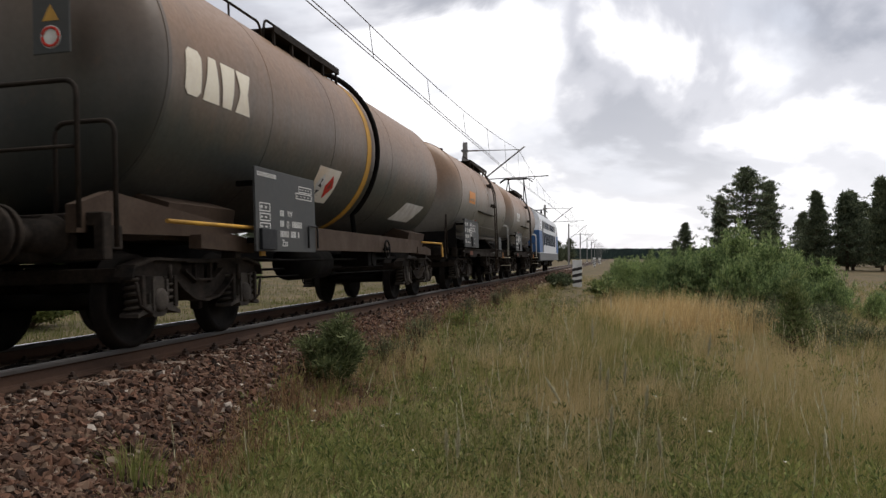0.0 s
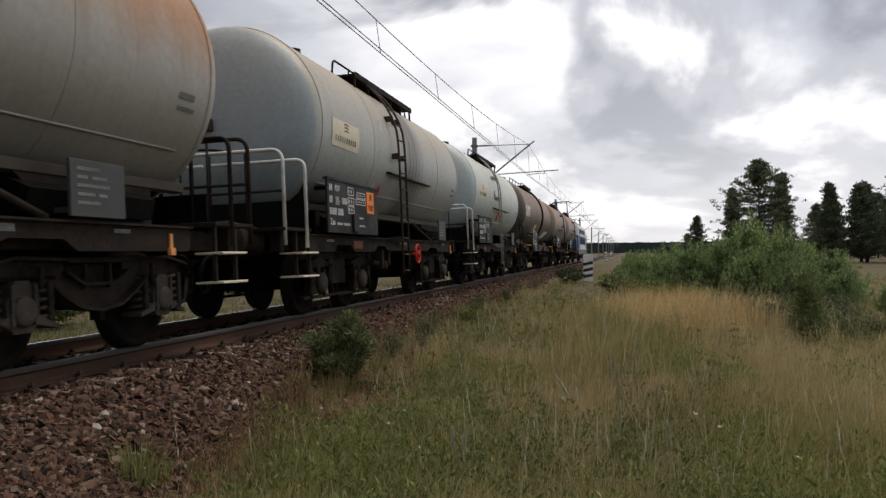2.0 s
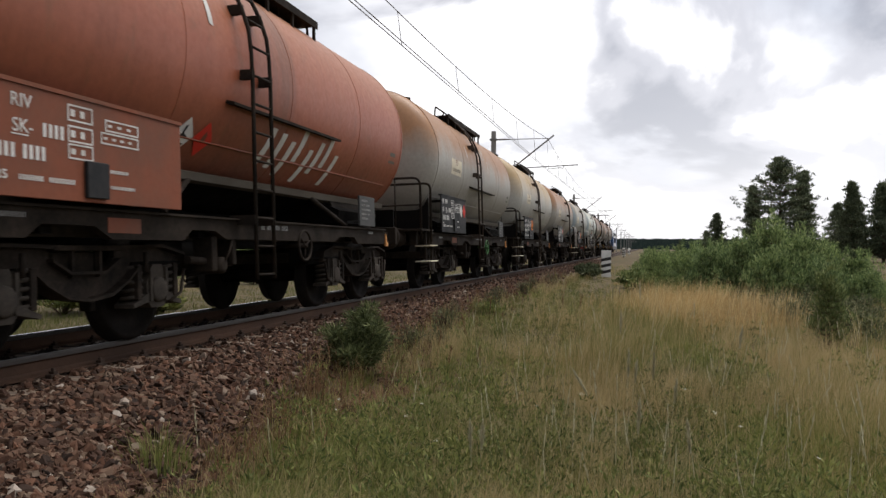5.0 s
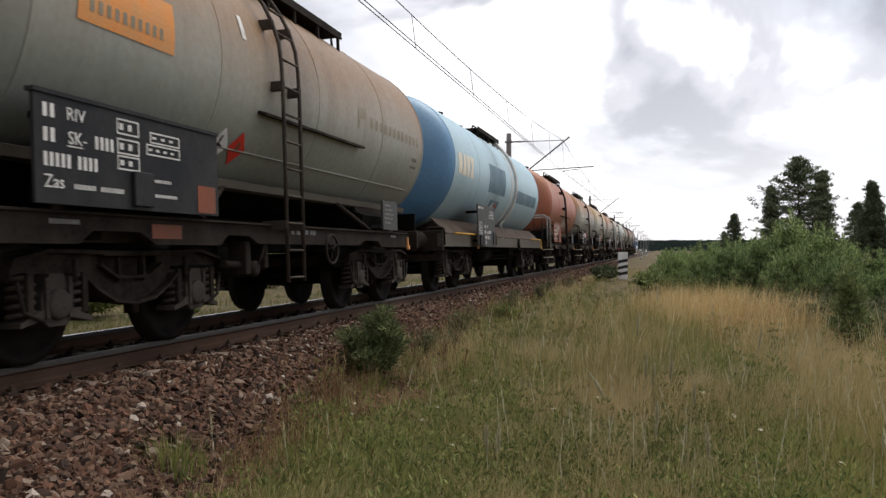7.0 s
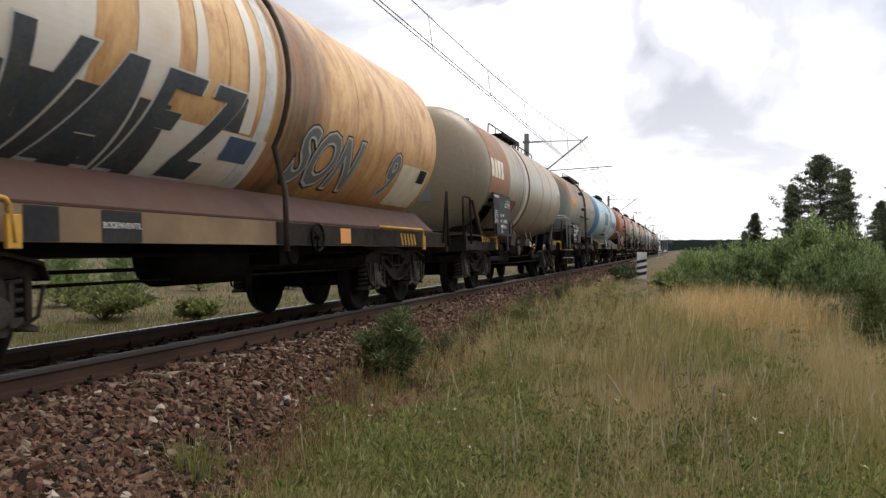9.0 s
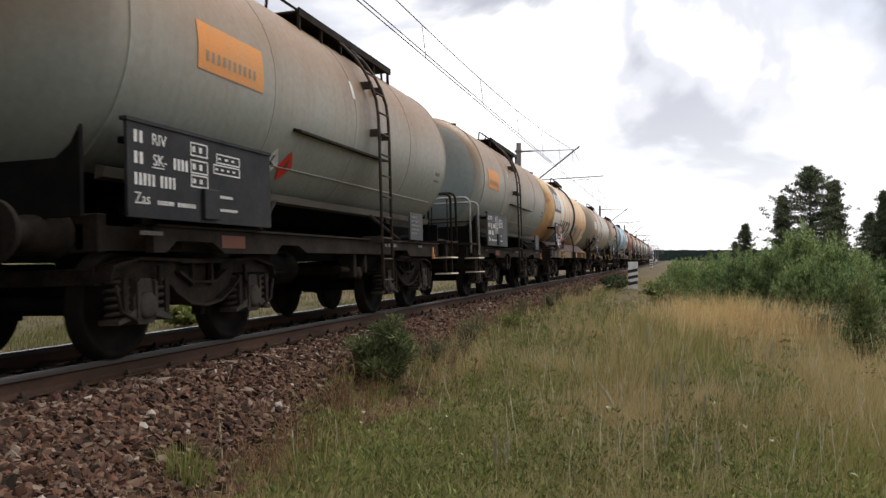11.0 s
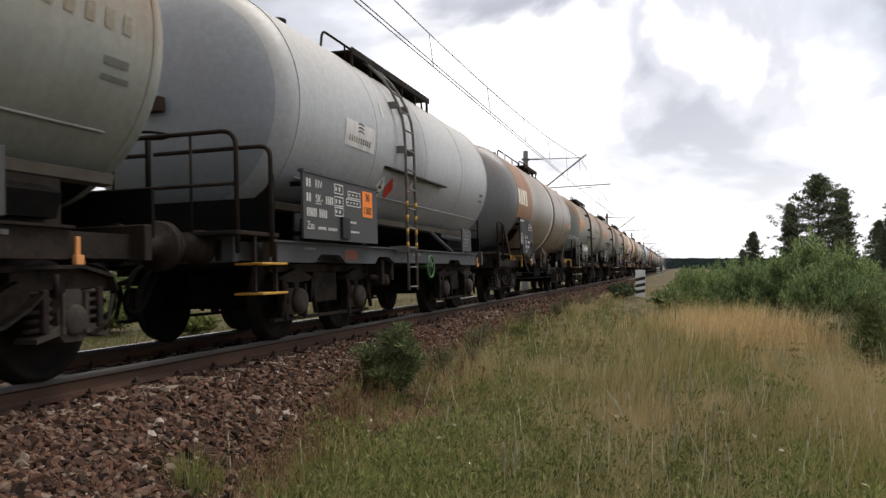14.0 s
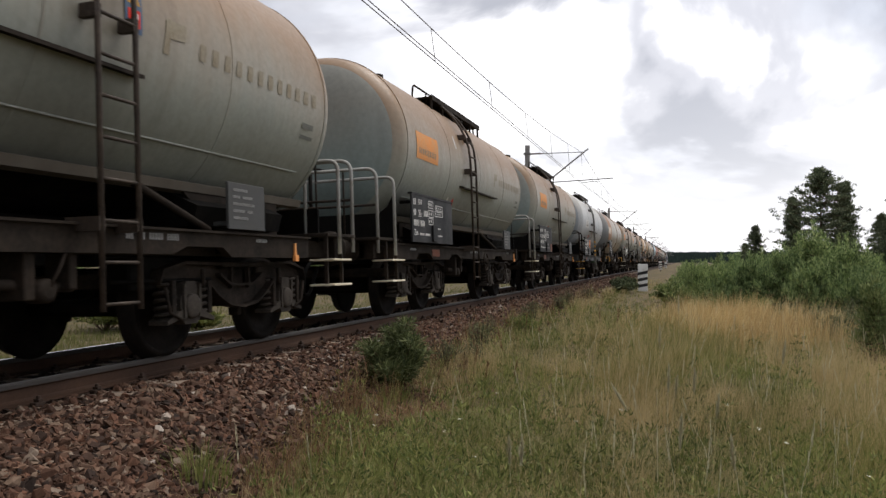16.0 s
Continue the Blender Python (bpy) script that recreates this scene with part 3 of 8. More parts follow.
def scatter_stones(name, count, xr, yr, size, seed, dens=None, material=None, label="crushed reddish granite track ballast with pale stones"):
    """Broken angular stones laid on the bed, joined into one heap."""
    rnd = random.Random(seed)
    shapes = []
    for s in range(16):
        bm = bmesh.new()
        for k in range(10):
            d = Vector((rnd.gauss(0, 1), rnd.gauss(0, 1), rnd.gauss(0, 1))).normalized() * rnd.uniform(0.8, 1.1)
            bm.verts.new((d.x * 1.12, d.y * 0.88, d.z * 0.72))
        bmesh.ops.convex_hull(bm, input=bm.verts)
        bmesh.ops.delete(bm, geom=[v for v in bm.verts if not v.link_faces], context="VERTS")
        bmesh.ops.triangulate(bm, faces=bm.faces)
        bm.verts.index_update()
        bm.verts.ensure_lookup_table()
        shapes.append((np.array([v.co for v in bm.verts]), np.array([[v.index for v in f.verts] for f in bm.faces])))
        bm.free()
    vs, fs, n = [], [], 0
    for i in range(count):
        x, y = rnd.uniform(*xr), yr[0] + (yr[1] - yr[0]) * rnd.random() ** 1.6
        if dens and rnd.random() > dens(x, y):
            continue
        if abs(abs(x) - 0.7545) < 0.085:
            continue
        on_sleeper = abs((y - SLEEPER_0 + 0.3) % 0.6 - 0.3) < 0.13 and abs(x) < 1.32
        if on_sleeper and rnd.random() < (0.9 if abs(x) < 0.92 else 0.80 if abs(x) < 1.26 else 0.45):
            continue
        sv, sf = shapes[rnd.randrange(16)]
        r = size * rnd.uniform(0.55, 1.25) * (1.35 if rnd.random() < 0.15 else 1.0)
        m = np.array(Euler((rnd.gauss(0, 0.6), rnd.gauss(0, 0.6), rnd.uniform(0, 6.3))).to_matrix())
        p = (sv * r) @ m.T + np.array([x, y, bed_z(x, y) + r * rnd.uniform(0.05, 0.6)])
        vs.append(p)
        fs.append(sf + n)
        n += len(sv)
    V, F = np.concatenate(vs), np.concatenate(fs)
    me = bpy.data.meshes.new(name)
    me.from_pydata(V.tolist(), [], F.tolist())
    me.materials.append(material or STONE)
    return tagged(new(name, me), label, "ballast", kind="stuff")


def stone_edge(y):
    """How far the stones reach from the track's middle, on the meadow's side."""
    return 2.04 + 0.62 * math.exp(-max(0.0, y - 4.4) / 1.9) + 0.10 * noise.noise((y * 0.6, 3.1, 0.0)) + 0.10 * noise.noise((y * 2.1, 7.1, 0.0))


def shoulder(x, y):
    e = stone_edge(y)
    return max(1.0 - smooth(e - 0.18, e + 0.30, x), 0.10 * (1.0 - smooth(e + 0.2, e + 1.0, x)))


# between the rails the train's shade is put into the stones' colour
DARK_BED = "stones between the rails, coloured dark for the train's shade"
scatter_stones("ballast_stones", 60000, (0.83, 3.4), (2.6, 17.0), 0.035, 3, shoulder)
scatter_stones("ballast_stones", 8000, (-1.9, 0.68), (3.2, 20.0), 0.042, 4, None, SHADED_STONE, DARK_BED)
scatter_stones("ballast_stones", 18000, (0.83, 3.1), (17.0, 70.0), 0.046, 5, shoulder)
# the bank goes on behind the viewer
scatter_stones("ballast_stones", 12000, (0.83, 2.9), (-9.0, 2.6), 0.05, 8, lambda x, y: 1.0 - smooth(2.2, 2.8, x))
scatter_stones("ballast_stones", 4000, (-2.9, 0.68), (-14.0, 3.2), 0.05, 9, None, SHADED_STONE, DARK_BED)

# ---- the train ----
SPEED = 13.3
ZC, RT = 2.735, 1.435  # height of the tank's axis above the rail, and its radius
TRAIN = []           # (thing, place of its rear end at the start)
WHEELSETS = []


def wheelset_body(bm):
    lathe(bm, [(-1.02, 0.06), (-0.8, 0.065), (-0.8, 0.085), (0.8, 0.085), (0.8, 0.065), (1.02, 0.06)], 16, "x")
    for s in (1, -1):
        prof = [(0.685, 0.17), (0.687, 0.40), (0.688, 0.484), (0.700, 0.489), (0.716, 0.470), (0.722, 0.462), (0.825, 0.456), (0.828, 0.40), (0.795, 0.385), (0.765, 0.19), (0.83, 0.16), (0.83, 0.10)]
        lathe(bm, [(a * s, r) for a, r in prof], 40, "x")


SIDE_ARM = [(-1.36, 0.68), (-1.31, 0.79), (-0.98, 0.86), (-0.38, 0.845), (-0.38, 0.755), (-0.60, 0.655), (-0.70, 0.69), (-1.12, 0.69)]
SIDE_BELLY = [(-0.60, 0.655), (-0.48, 0.56), (-0.26, 0.45), (0.0, 0.415), (0.26, 0.45), (0.48, 0.56), (0.60, 0.655), (0.38, 0.755), (0.20, 0.635), (-0.20, 0.635), (-0.38, 0.755)]


def ribbon(bm, pts, t, x0, x1):
    """A flange of thickness t that follows a line of (along, height)."""
    prism(bm, list(pts) + [(y, z - t) for y, z in reversed(pts)], "x", x0, x1)


def bogie_frame(bm):
    for s in (1, -1):
        a, b = sorted((1.00 * s, 1.045 * s))
        f0, f1 = sorted((0.94 * s, 1.13 * s))
        for q in (1, -1):
            prism(bm, [(y * q, z) for y, z in SIDE_ARM][::q], "x", a, b)
            ribbon(bm, [(y * q, z + 0.012) for y, z in SIDE_ARM[:4]][::q], 0.028, f0, f1)
            box(bm, f0, f1, q * 0.62 - 0.03, q * 0.62 + 0.03, 0.38, 0.69, 0.006)
            box(bm, f0, f1, q * 1.17 - 0.03, q * 1.17 + 0.03, 0.38, 0.70, 0.006)
            box(bm, *sorted((1.045 * s, 1.09 * s)), q * 0.16 - 0.015, q * 0.16 + 0.015, 0.60, 0.83)
            tube(bm, [(1.12 * s, q * 0.72, 0.80), (1.12 * s, q * 0.72, 0.62)], 0.022, 6)
            tube(bm, [(1.13 * s, q * 1.30, 0.64), (1.13 * s, q * 1.24, 0.42), (1.13 * s, q * 1.05, 0.34)], 0.016, 6)
        prism(bm, SIDE_BELLY, "x", a, b)
        ribbon(bm, [(y, z + 0.012) for y, z in SIDE_BELLY[:7]], 0.026, f0, f1)
        box(bm, f0, f1, -0.40, 0.40, 0.815, 0.858, 0.004)
        ribbon(bm, [(-0.40, 0.755), (-0.20, 0.650), (0.20, 0.650), (0.40, 0.755)], 0.026, *sorted((1.04 * s, 1.11 * s)))
    box(bm, -0.96, 0.96, -0.26, 0.26, 0.52, 0.82, 0.02)
    for q in (1, -1):
        box(bm, -0.96, 0.96, q * 1.30 - 0.05, q * 1.30 + 0.05, 0.64, 0.78, 0.01)
        for s in (1, -1):
            box(bm, *sorted((0.70 * s, 0.82 * s)), q * 0.40 - 0.04, q * 0.40 + 0.04, 0.30, 0.62, 0.01)
    box(bm, -0.35, 0.35, -0.35, 0.35, 0.80, 0.95, 0.02)


def axle_box(bm):
    prism(bm, [(-0.15, -0.10), (-0.16, 0.06), (-0.11, 0.16), (-0.07, 0.23), (0.07, 0.23), (0.11, 0.16), (0.16, 0.06), (0.15, -0.10), (0.09, -0.16), (-0.09, -0.16)], "x", -0.09, 0.10)
    lathe(bm, [(0.095, 0.118), (0.128, 0.115), (0.140, 0.09), (0.140, 0.02)], 14, "x")
    for q in (1, -1):
        prism(bm, [(q * 0.12, -0.10), (q * 0.36, -0.15), (q * 0.36, -0.115), (q * 0.12, -0.02)][::q], "x", -0.09, 0.11)
        box(bm, 0.10, 0.125, q * 0.115 - 0.018, q * 0.115 + 0.018, -0.10, 0.20)


def coil(bm):
    pts = [(0.088 * math.cos(a * 0.7), 0.088 * math.sin(a * 0.7), -0.115 + 0.33 * a / 45) for a in range(46)]
    tube(bm, pts, 0.019, 5)
    tube(bm, [(0, 0, -0.12), (0, 0, 0.22)], 0.045, 7)


def leaf_bogie_frame(bm):
    """An older bogie: a bar frame, with a tapered spring beam and slanting hangers over each axle box."""
    for s in (1, -1):
        a, b = sorted((0.98 * s, 1.09 * s))
        for q in (0.9, -0.9):
            prism(bm, [(q - 0.44, 0.700), (q - 0.42, 0.74), (q, 0.845), (q + 0.42, 0.74), (q + 0.44, 0.700), (q + 0.12, 0.68), (q - 0.12, 0.68)], "x", a, b)
            box(bm, a, b, q - 0.06, q + 0.06, 0.60, 0.70, 0.006)
            for d in (1, -1):
                tube(bm, [(1.12 * s, q + 0.42 * d, 0.72), (1.12 * s, q + 0.36 * d, 0.52), (1.12 * s, q + 0.43 * d, 0.30)], 0.028, 6)
                tube(bm, [(1.12 * s, q + 0.36 * d, 0.72), (1.12 * s, q + 0.28 * d, 0.44)], 0.018, 6)
                box(bm, a, b, q + 0.24 * d - 0.03, q + 0.24 * d + 0.03, 0.24, 0.66, 0.006)
        box(bm, *sorted((1.0 * s, 1.06 * s)), -1.40, 1.40, 0.235, 0.275, 0.006)
        box(bm, *sorted((0.95 * s, 1.03 * s)), -1.42, 1.42, 0.80, 0.90, 0.008)
        box(bm, *sorted((0.98 * s, 1.04 * s)), -0.34, 0.34, 0.42, 0.80, 0.01)
    box(bm, -0.96, 0.96, -0.22, 0.22, 0.52, 0.86, 0.02)
    box(bm, -0.35, 0.35, -0.35, 0.35, 0.84, 0.95, 0.02)


def round_axle_box(bm):
    box(bm, -0.09, 0.08, -0.19, 0.19, -0.16, 0.15, 0.02)
    lathe(bm, [(0.07, 0.155), (0.13, 0.15), (0.165, 0.125), (0.175, 0.06), (0.175, 0.01)], 18, "x")


def leaf_bogie(parent, y):
    b = part("bogie", once("leaf_bogie_frame", leaf_bogie_frame, BOGIE), BOGIE, parent, "older bar-framed two-axle bogie, brown with dirt", pose(0, y, 0))
    for q in (0.9, -0.9):
        ws = part("wheelset", once("wheelset", wheelset_body, WHEEL), WHEEL, b, "dark steel wheels on an axle", pose(0, q, 0.46))
        WHEELSETS.append((ws, q))
        for s in (1, -1):
            part("axle_box", once("round_axle_box", round_axle_box, SPRING), SPRING, b, at=pose(1.01 * s, q, 0.46, 0, 0, 0 if s > 0 else 180))
    return b


def bogie(parent, y, older=False):
    if older:
        return leaf_bogie(parent, y)
    b = part("bogie", once("bogie_frame", bogie_frame, BOGIE), BOGIE, parent, "cast steel two-axle bogie, brown with dirt", pose(0, y, 0))
    for q in (0.9, -0.9):
        ws = part("wheelset", once("wheelset", wheelset_body, WHEEL), WHEEL, b, "dark steel wheels on an axle", pose(0, q, 0.46))
        WHEELSETS.append((ws, q))
        for s in (1, -1):
            part("axle_box", once("axle_box", axle_box, SPRING), SPRING, b, at=pose(1.01 * s, q, 0.46, 0, 0, 0 if s > 0 else 180))
            for d in (0.25, -0.25):
                part("coil_spring", once("coil_spring", coil, SPRING), SPRING, b, at=pose(1.01 * s, q + d, 0.46))
    return b


def buffer_body(bm):
    lathe(bm, [(0.0, 0.225), (0.03, 0.235), (0.055, 0.22), (0.075, 0.10), (0.30, 0.10), (0.30, 0.135), (0.58, 0.145), (0.58, 0.18), (0.63, 0.18)], 24, "y")


def buffers(parent, L):
    for x in (0.875, -0.875):
        part("buffer", once("buffer", buffer_body, DARKF), DARKF, parent, at=pose(x, 0, 1.05))
        part("buffer", once("buffer", buffer_body, DARKF), DARKF, parent, at=pose(x, L, 1.05, 0, 0, 180))
    for y, q in ((0.0, 1), (L, -1)):
        bm = bmesh.new()
        box(bm, -0.04, 0.04, *sorted((y + 0.1 * q, y + 0.62 * q)), 0.98, 1.08, 0.01)
        tube(bm, bow([(0, y + 0.2 * q, 1.02), (0, y + 0.05 * q, 0.72), (0, y + 0.3 * q, 0.55)], 0.1), 0.03, 6)
        part("coupling_hook", bm, BLACK, parent)
        bm = bmesh.new()
        tube(bm, bow([(0.45, y + 0.62 * q, 0.92), (0.45, y + 0.15 * q, 0.86), (0.42, y + 0.05 * q, 0.45), (0.40, y + 0.3 * q, 0.40), (0.40, y + 0.58 * q, 0.8)], 0.2), 0.028, 7)
        part("brake_hose", bm, BLACK, parent)


def tank_shape(bm, y0, y1, R=None, dish=0.52):
    R = R or RT
    prof = [(y0 - dish, 0.02)]
    n = 9
    for k in range(1, n + 1):
        a = k / n * math.pi / 2
        prof.append((y0 - dish * math.cos(a) ** 0.9, R * math.sin(a) ** 0.82))
    prof += [(y0 + 0.03, R), (y1 - 0.03, R)]
    for k in range(n, 0, -1):
        a = k / n * math.pi / 2
        prof.append((y1 + dish * math.cos(a) ** 0.9, R * math.sin(a) ** 0.82))
    prof.append((y1 + dish, 0.02))
    lathe(bm, prof, 72, "y", 0.0, ZC)


def ring(bm, y, w, t, R=None):
    R = R or RT
    lathe(bm, [(y - w, R - 0.01), (y - w, R + t), (y + w, R + t), (y + w, R - 0.01)], 72, "y", 0.0, ZC, smooth=False)


def wrap(z, lift, R=None):
    R = R or RT
    return math.sqrt(max(0.01, R * R - (z - ZC) ** 2)) + lift


def decal(parent, name, outline, material, lift=0.006, label="", R=None):
    """A painted shape that lies on the tank's flank: outline of (along, height)."""
    bm = bmesh.new()
    f = bm.faces.new([bm.verts.new((0, y, z)) for y, z in outline])
    zs = [z for _, z in outline]
    z = math.floor(min(zs) / 0.06) * 0.06 + 0.06
    while z < max(zs) - 0.005:
        bmesh.ops.bisect_plane(bm, geom=bm.verts[:] + bm.edges[:] + bm.faces[:], plane_co=(0, 0, z), plane_no=(0, 0, 1))
        z += 0.06
    for v in bm.verts:
        v.co.x = wrap(v.co.z, lift, R)
    return part(name, bm, material, parent, label)


def rect(y0, y1, z0, z1):
    return [(y0, z0), (y1, z0), (y1, z1), (y0, z1)]


def diamond(y, z, r):
    return [(y - r, z), (y, z - r), (y + r, z), (y, z + r)]


def hazard_marks(tank, ya, yb, z):
    """A white diamond with a dark emblem beside a red one."""
    w = decal(tank, "hazard_diamond", diamond(ya, z, 0.165), WHITE, 0.010, "white hazard diamond with a dark emblem")
    decal(w, "emblem", [(ya - 0.06, z - 0.075), (ya, z - 0.14), (ya + 0.06, z - 0.075)], INK, 0.014)
    decal(w, "emblem", [(ya - 0.07, z - 0.02), (ya + 0.06, z - 0.035), (ya + 0.07, z - 0.015), (ya - 0.01, z + 0.015), (ya + 0.01, z + 0.09), (ya - 0.03, z + 0.08), (ya - 0.04, z + 0.01)], INK, 0.014)
    r = decal(tank, "hazard_diamond", diamond(yb, z, 0.165), RED, 0.010, "red hazard diamond")
    decal(r, "emblem", [(yb - 0.04, z - 0.03), (yb + 0.04, z - 0.03), (yb + 0.035, z + 0.03), (yb + 0.005, z + 0.08), (yb - 0.035, z + 0.02)], BOARD_RED, 0.014)


def text_mesh(body, size, material):
    """Letters in Blender's own font as a thin mesh, written along +y and up +z, facing +x."""
    key = "text_" + body + str(size) + material.name
    if key not in CACHE:
        cu = bpy.data.curves.new("lettering", "FONT")
        cu.body, cu.size, cu.extrude, cu.resolution_u = body, size, 0.0015, 3
        cu.align_x, cu.align_y = "CENTER", "CENTER"
        ob = bpy.data.objects.new("lettering", cu)
        me = bpy.data.meshes.new_from_object(ob)
        me.transform(Matrix(((0, 0, 1, 0), (1, 0, 0, 0), (0, 1, 0, 0), (0, 0, 0, 1))))
        me.materials.clear()
        me.materials.append(material)
        bpy.data.objects.remove(ob)
        CACHE[key] = me
    return CACHE[key]


def bar(parent, y0, y1, z0, z1, x, material=WHITE, name="lettering_bar"):
    bm = bmesh.new()
    box(bm, x, x + 0.003, y0, y1, z0, z1)
    return part(name, bm, material, parent)


def outline_box(parent, y0, y1, z0, z1, x, material=WHITE):
    """A thin painted frame with short bars in it, as load tables have."""
    bm = bmesh.new()
    t = 0.012
    for a in ((y0, y1, z0, z0 + t), (y0, y1, z1 - t, z1), (y0, y0 + t, z0 + t, z1 - t), (y1 - t, y1, z0 + t, z1 - t)):
        box(bm, x, x + 0.003, *a)
    n = max(1, round((y1 - y0) / 0.12))
    for k in range(n):
        w = (y1 - y0 - 0.06) / n
        box(bm, x, x + 0.003, y0 + 0.03 + k * w, y0 + 0.03 + k * w + w * 0.42, z0 + 0.035, z1 - 0.035)
    return part("load_table", bm, material, parent)


def number_bars(p, y, z, x, widths, h, step, material=WHITE):
    """Rows of short upright bars in place of numbers and small print."""
    for i, row in enumerate(widths):
        yy = y
        for w in row:
            if w > 0:
                bm = bmesh.new()
                n = max(1, round(w / (h * 0.62)))
                c = w / n
                zt = z - i * step
                for k in range(n):
                    a = yy + k * c
                    box(bm, x, x + 0.003, a, a + c * 0.55, zt - h, zt)
                part("lettering_bar", bm, material, p)
            yy += abs(w) + 0.05


def board_a(parent, y0, mat, plate, plate_y=1.68, tall=0.74):
    """The long dark inscription board beside the underframe of the short tank wagons."""
    x, y1, z0 = 1.50, y0 + 2.22, 1.16
    z1 = z0 + tall
    bm = bmesh.new()
    box(bm, x - 0.03, x, y0, y1, z0, z1, 0.004)
    box(bm, x - 0.06, x + 0.012, y0 - 0.01, y1 + 0.01, z1, z1 + 0.03)
    b = part("inscription_board", bm, mat, parent, "dark steel inscription board with white lettering")
    for y in (y0 + 0.3, y1 - 0.3):
        for z in (z0 + 0.05, z1 - 0.12):
            bm = bmesh.new()
            box(bm, 1.20, x - 0.03, y - 0.03, y + 0.03, z, z + 0.05)
            part("board_bracket", bm, BLACK, b)
    number_bars(b, y0 + 0.08, z1 - 0.06, x + 0.001, [(0.13,), (0.13, -0.27, 0.22), (0.27, 0.22)], 0.095, 0.165)
    part("class_lettering", text_mesh("RIV", 0.13, WHITE), WHITE, b, at=pose(x + 0.003, y0 + 0.39, z1 - 0.11))
    part("class_lettering", text_mesh("SK-", 0.13, WHITE), WHITE, b, at=pose(x + 0.003, y0 + 0.40, z1 - 0.275))
    bar(b, y0 + 0.30, y0 + 0.45, z1 - 0.335, z1 - 0.326, x + 0.001)
    part("class_lettering", text_mesh("Zas", 0.13, WHITE), WHITE, b, at=pose(x + 0.003, y0 + 0.17, z0 + 0.15))
    number_bars(b, y0 + 0.36, z0 + 0.15, x + 0.001, [(0.22, 0.26)], 0.035, 0.1)
    outline_box(b, y0 + 0.82, y0 + 1.08, z1 - 0.17, z1 - 0.05, x + 0.001)
    outline_box(b, y0 + 0.82, y0 + 1.08, z1 - 0.32, z1 - 0.20, x + 0.001)
    outline_box(b, y0 + 0.82, y0 + 1.08, z1 - 0.44, z1 - 0.33, x + 0.001)
    outline_box(b, y0 + 1.22, y0 + 1.62, z1 - 0.19, z1 - 0.10, x + 0.001)
    outline_box(b, y0 + 1.17, y0 + 1.62, z1 - 0.29, z1 - 0.20, x + 0.001)
    number_bars(b, y0 + 1.27, z0 + 0.26, x + 0.001, [(0.22,), (0.30,)], 0.025, 0.12)
    bm = bmesh.new()
    box(bm, x, x + 0.035, y0 + 0.98, y0 + 1.22, z0 + 0.03, z0 + 0.30, 0.006)
    part("document_holder", bm, BOARD, b)
    if plate == "orange":
        bm = bmesh.new()
        box(bm, x + 0.001, x + 0.008, y0 + plate_y, y0 + plate_y + 0.34, z1 - 0.40, z1 - 0.06)
        box(bm, x + 0.008, x + 0.010, y0 + plate_y, y0 + plate_y + 0.34, z1 - 0.24, z1 - 0.225)
        h = part("hazard_plate", bm, ORANGE, b, "orange hazard plate with black numbers")
        part("hazard_number", text_mesh("30", 0.15, INK), INK, h, at=pose(x + 0.011, y0 + plate_y + 0.17, z1 - 0.145))
        part("hazard_number", text_mesh("1202", 0.13, INK), INK, h, at=pose(x + 0.011, y0 + plate_y + 0.17, z1 - 0.315))
    elif plate == "diamonds":
        for k, m in ((0, WHITE), (1, RED)):
            bm = bmesh.new()
            prism(bm, [(p[0], p[1]) for p in diamond(y0 + plate_y + 0.05 + 0.30 * k, z1 - 0.24, 0.15)], "x", x + 0.001, x + 0.006)
            part("hazard_diamond", bm, m, b)
    elif plate == "rust":
        bar(b, y0 + plate_y + 0.2, y0 + plate_y + 0.48, z0 + 0.02, z0 + 0.26, x + 0.001, BOARD_RED, "red_paint_patch")
    return b


def small_board(parent, y, material=BOARD_GREY):
    bm = bmesh.new()
    box(bm, 1.40, 1.43, y, y + 0.66, 1.16, 1.60, 0.004)
    box(bm, 1.2, 1.40, y + 0.1, y + 0.16, 1.2, 1.24)
    b = part("small_inscription_board", bm, material, parent, "small grey board with fine white lettering")
    number_bars(b, y + 0.08, 1.545, 1.431, [(0.26,), (0.12, 0.18), (0.38,), (0.20, 0.1), (0.26,)], 0.026, 0.066, PRINT)


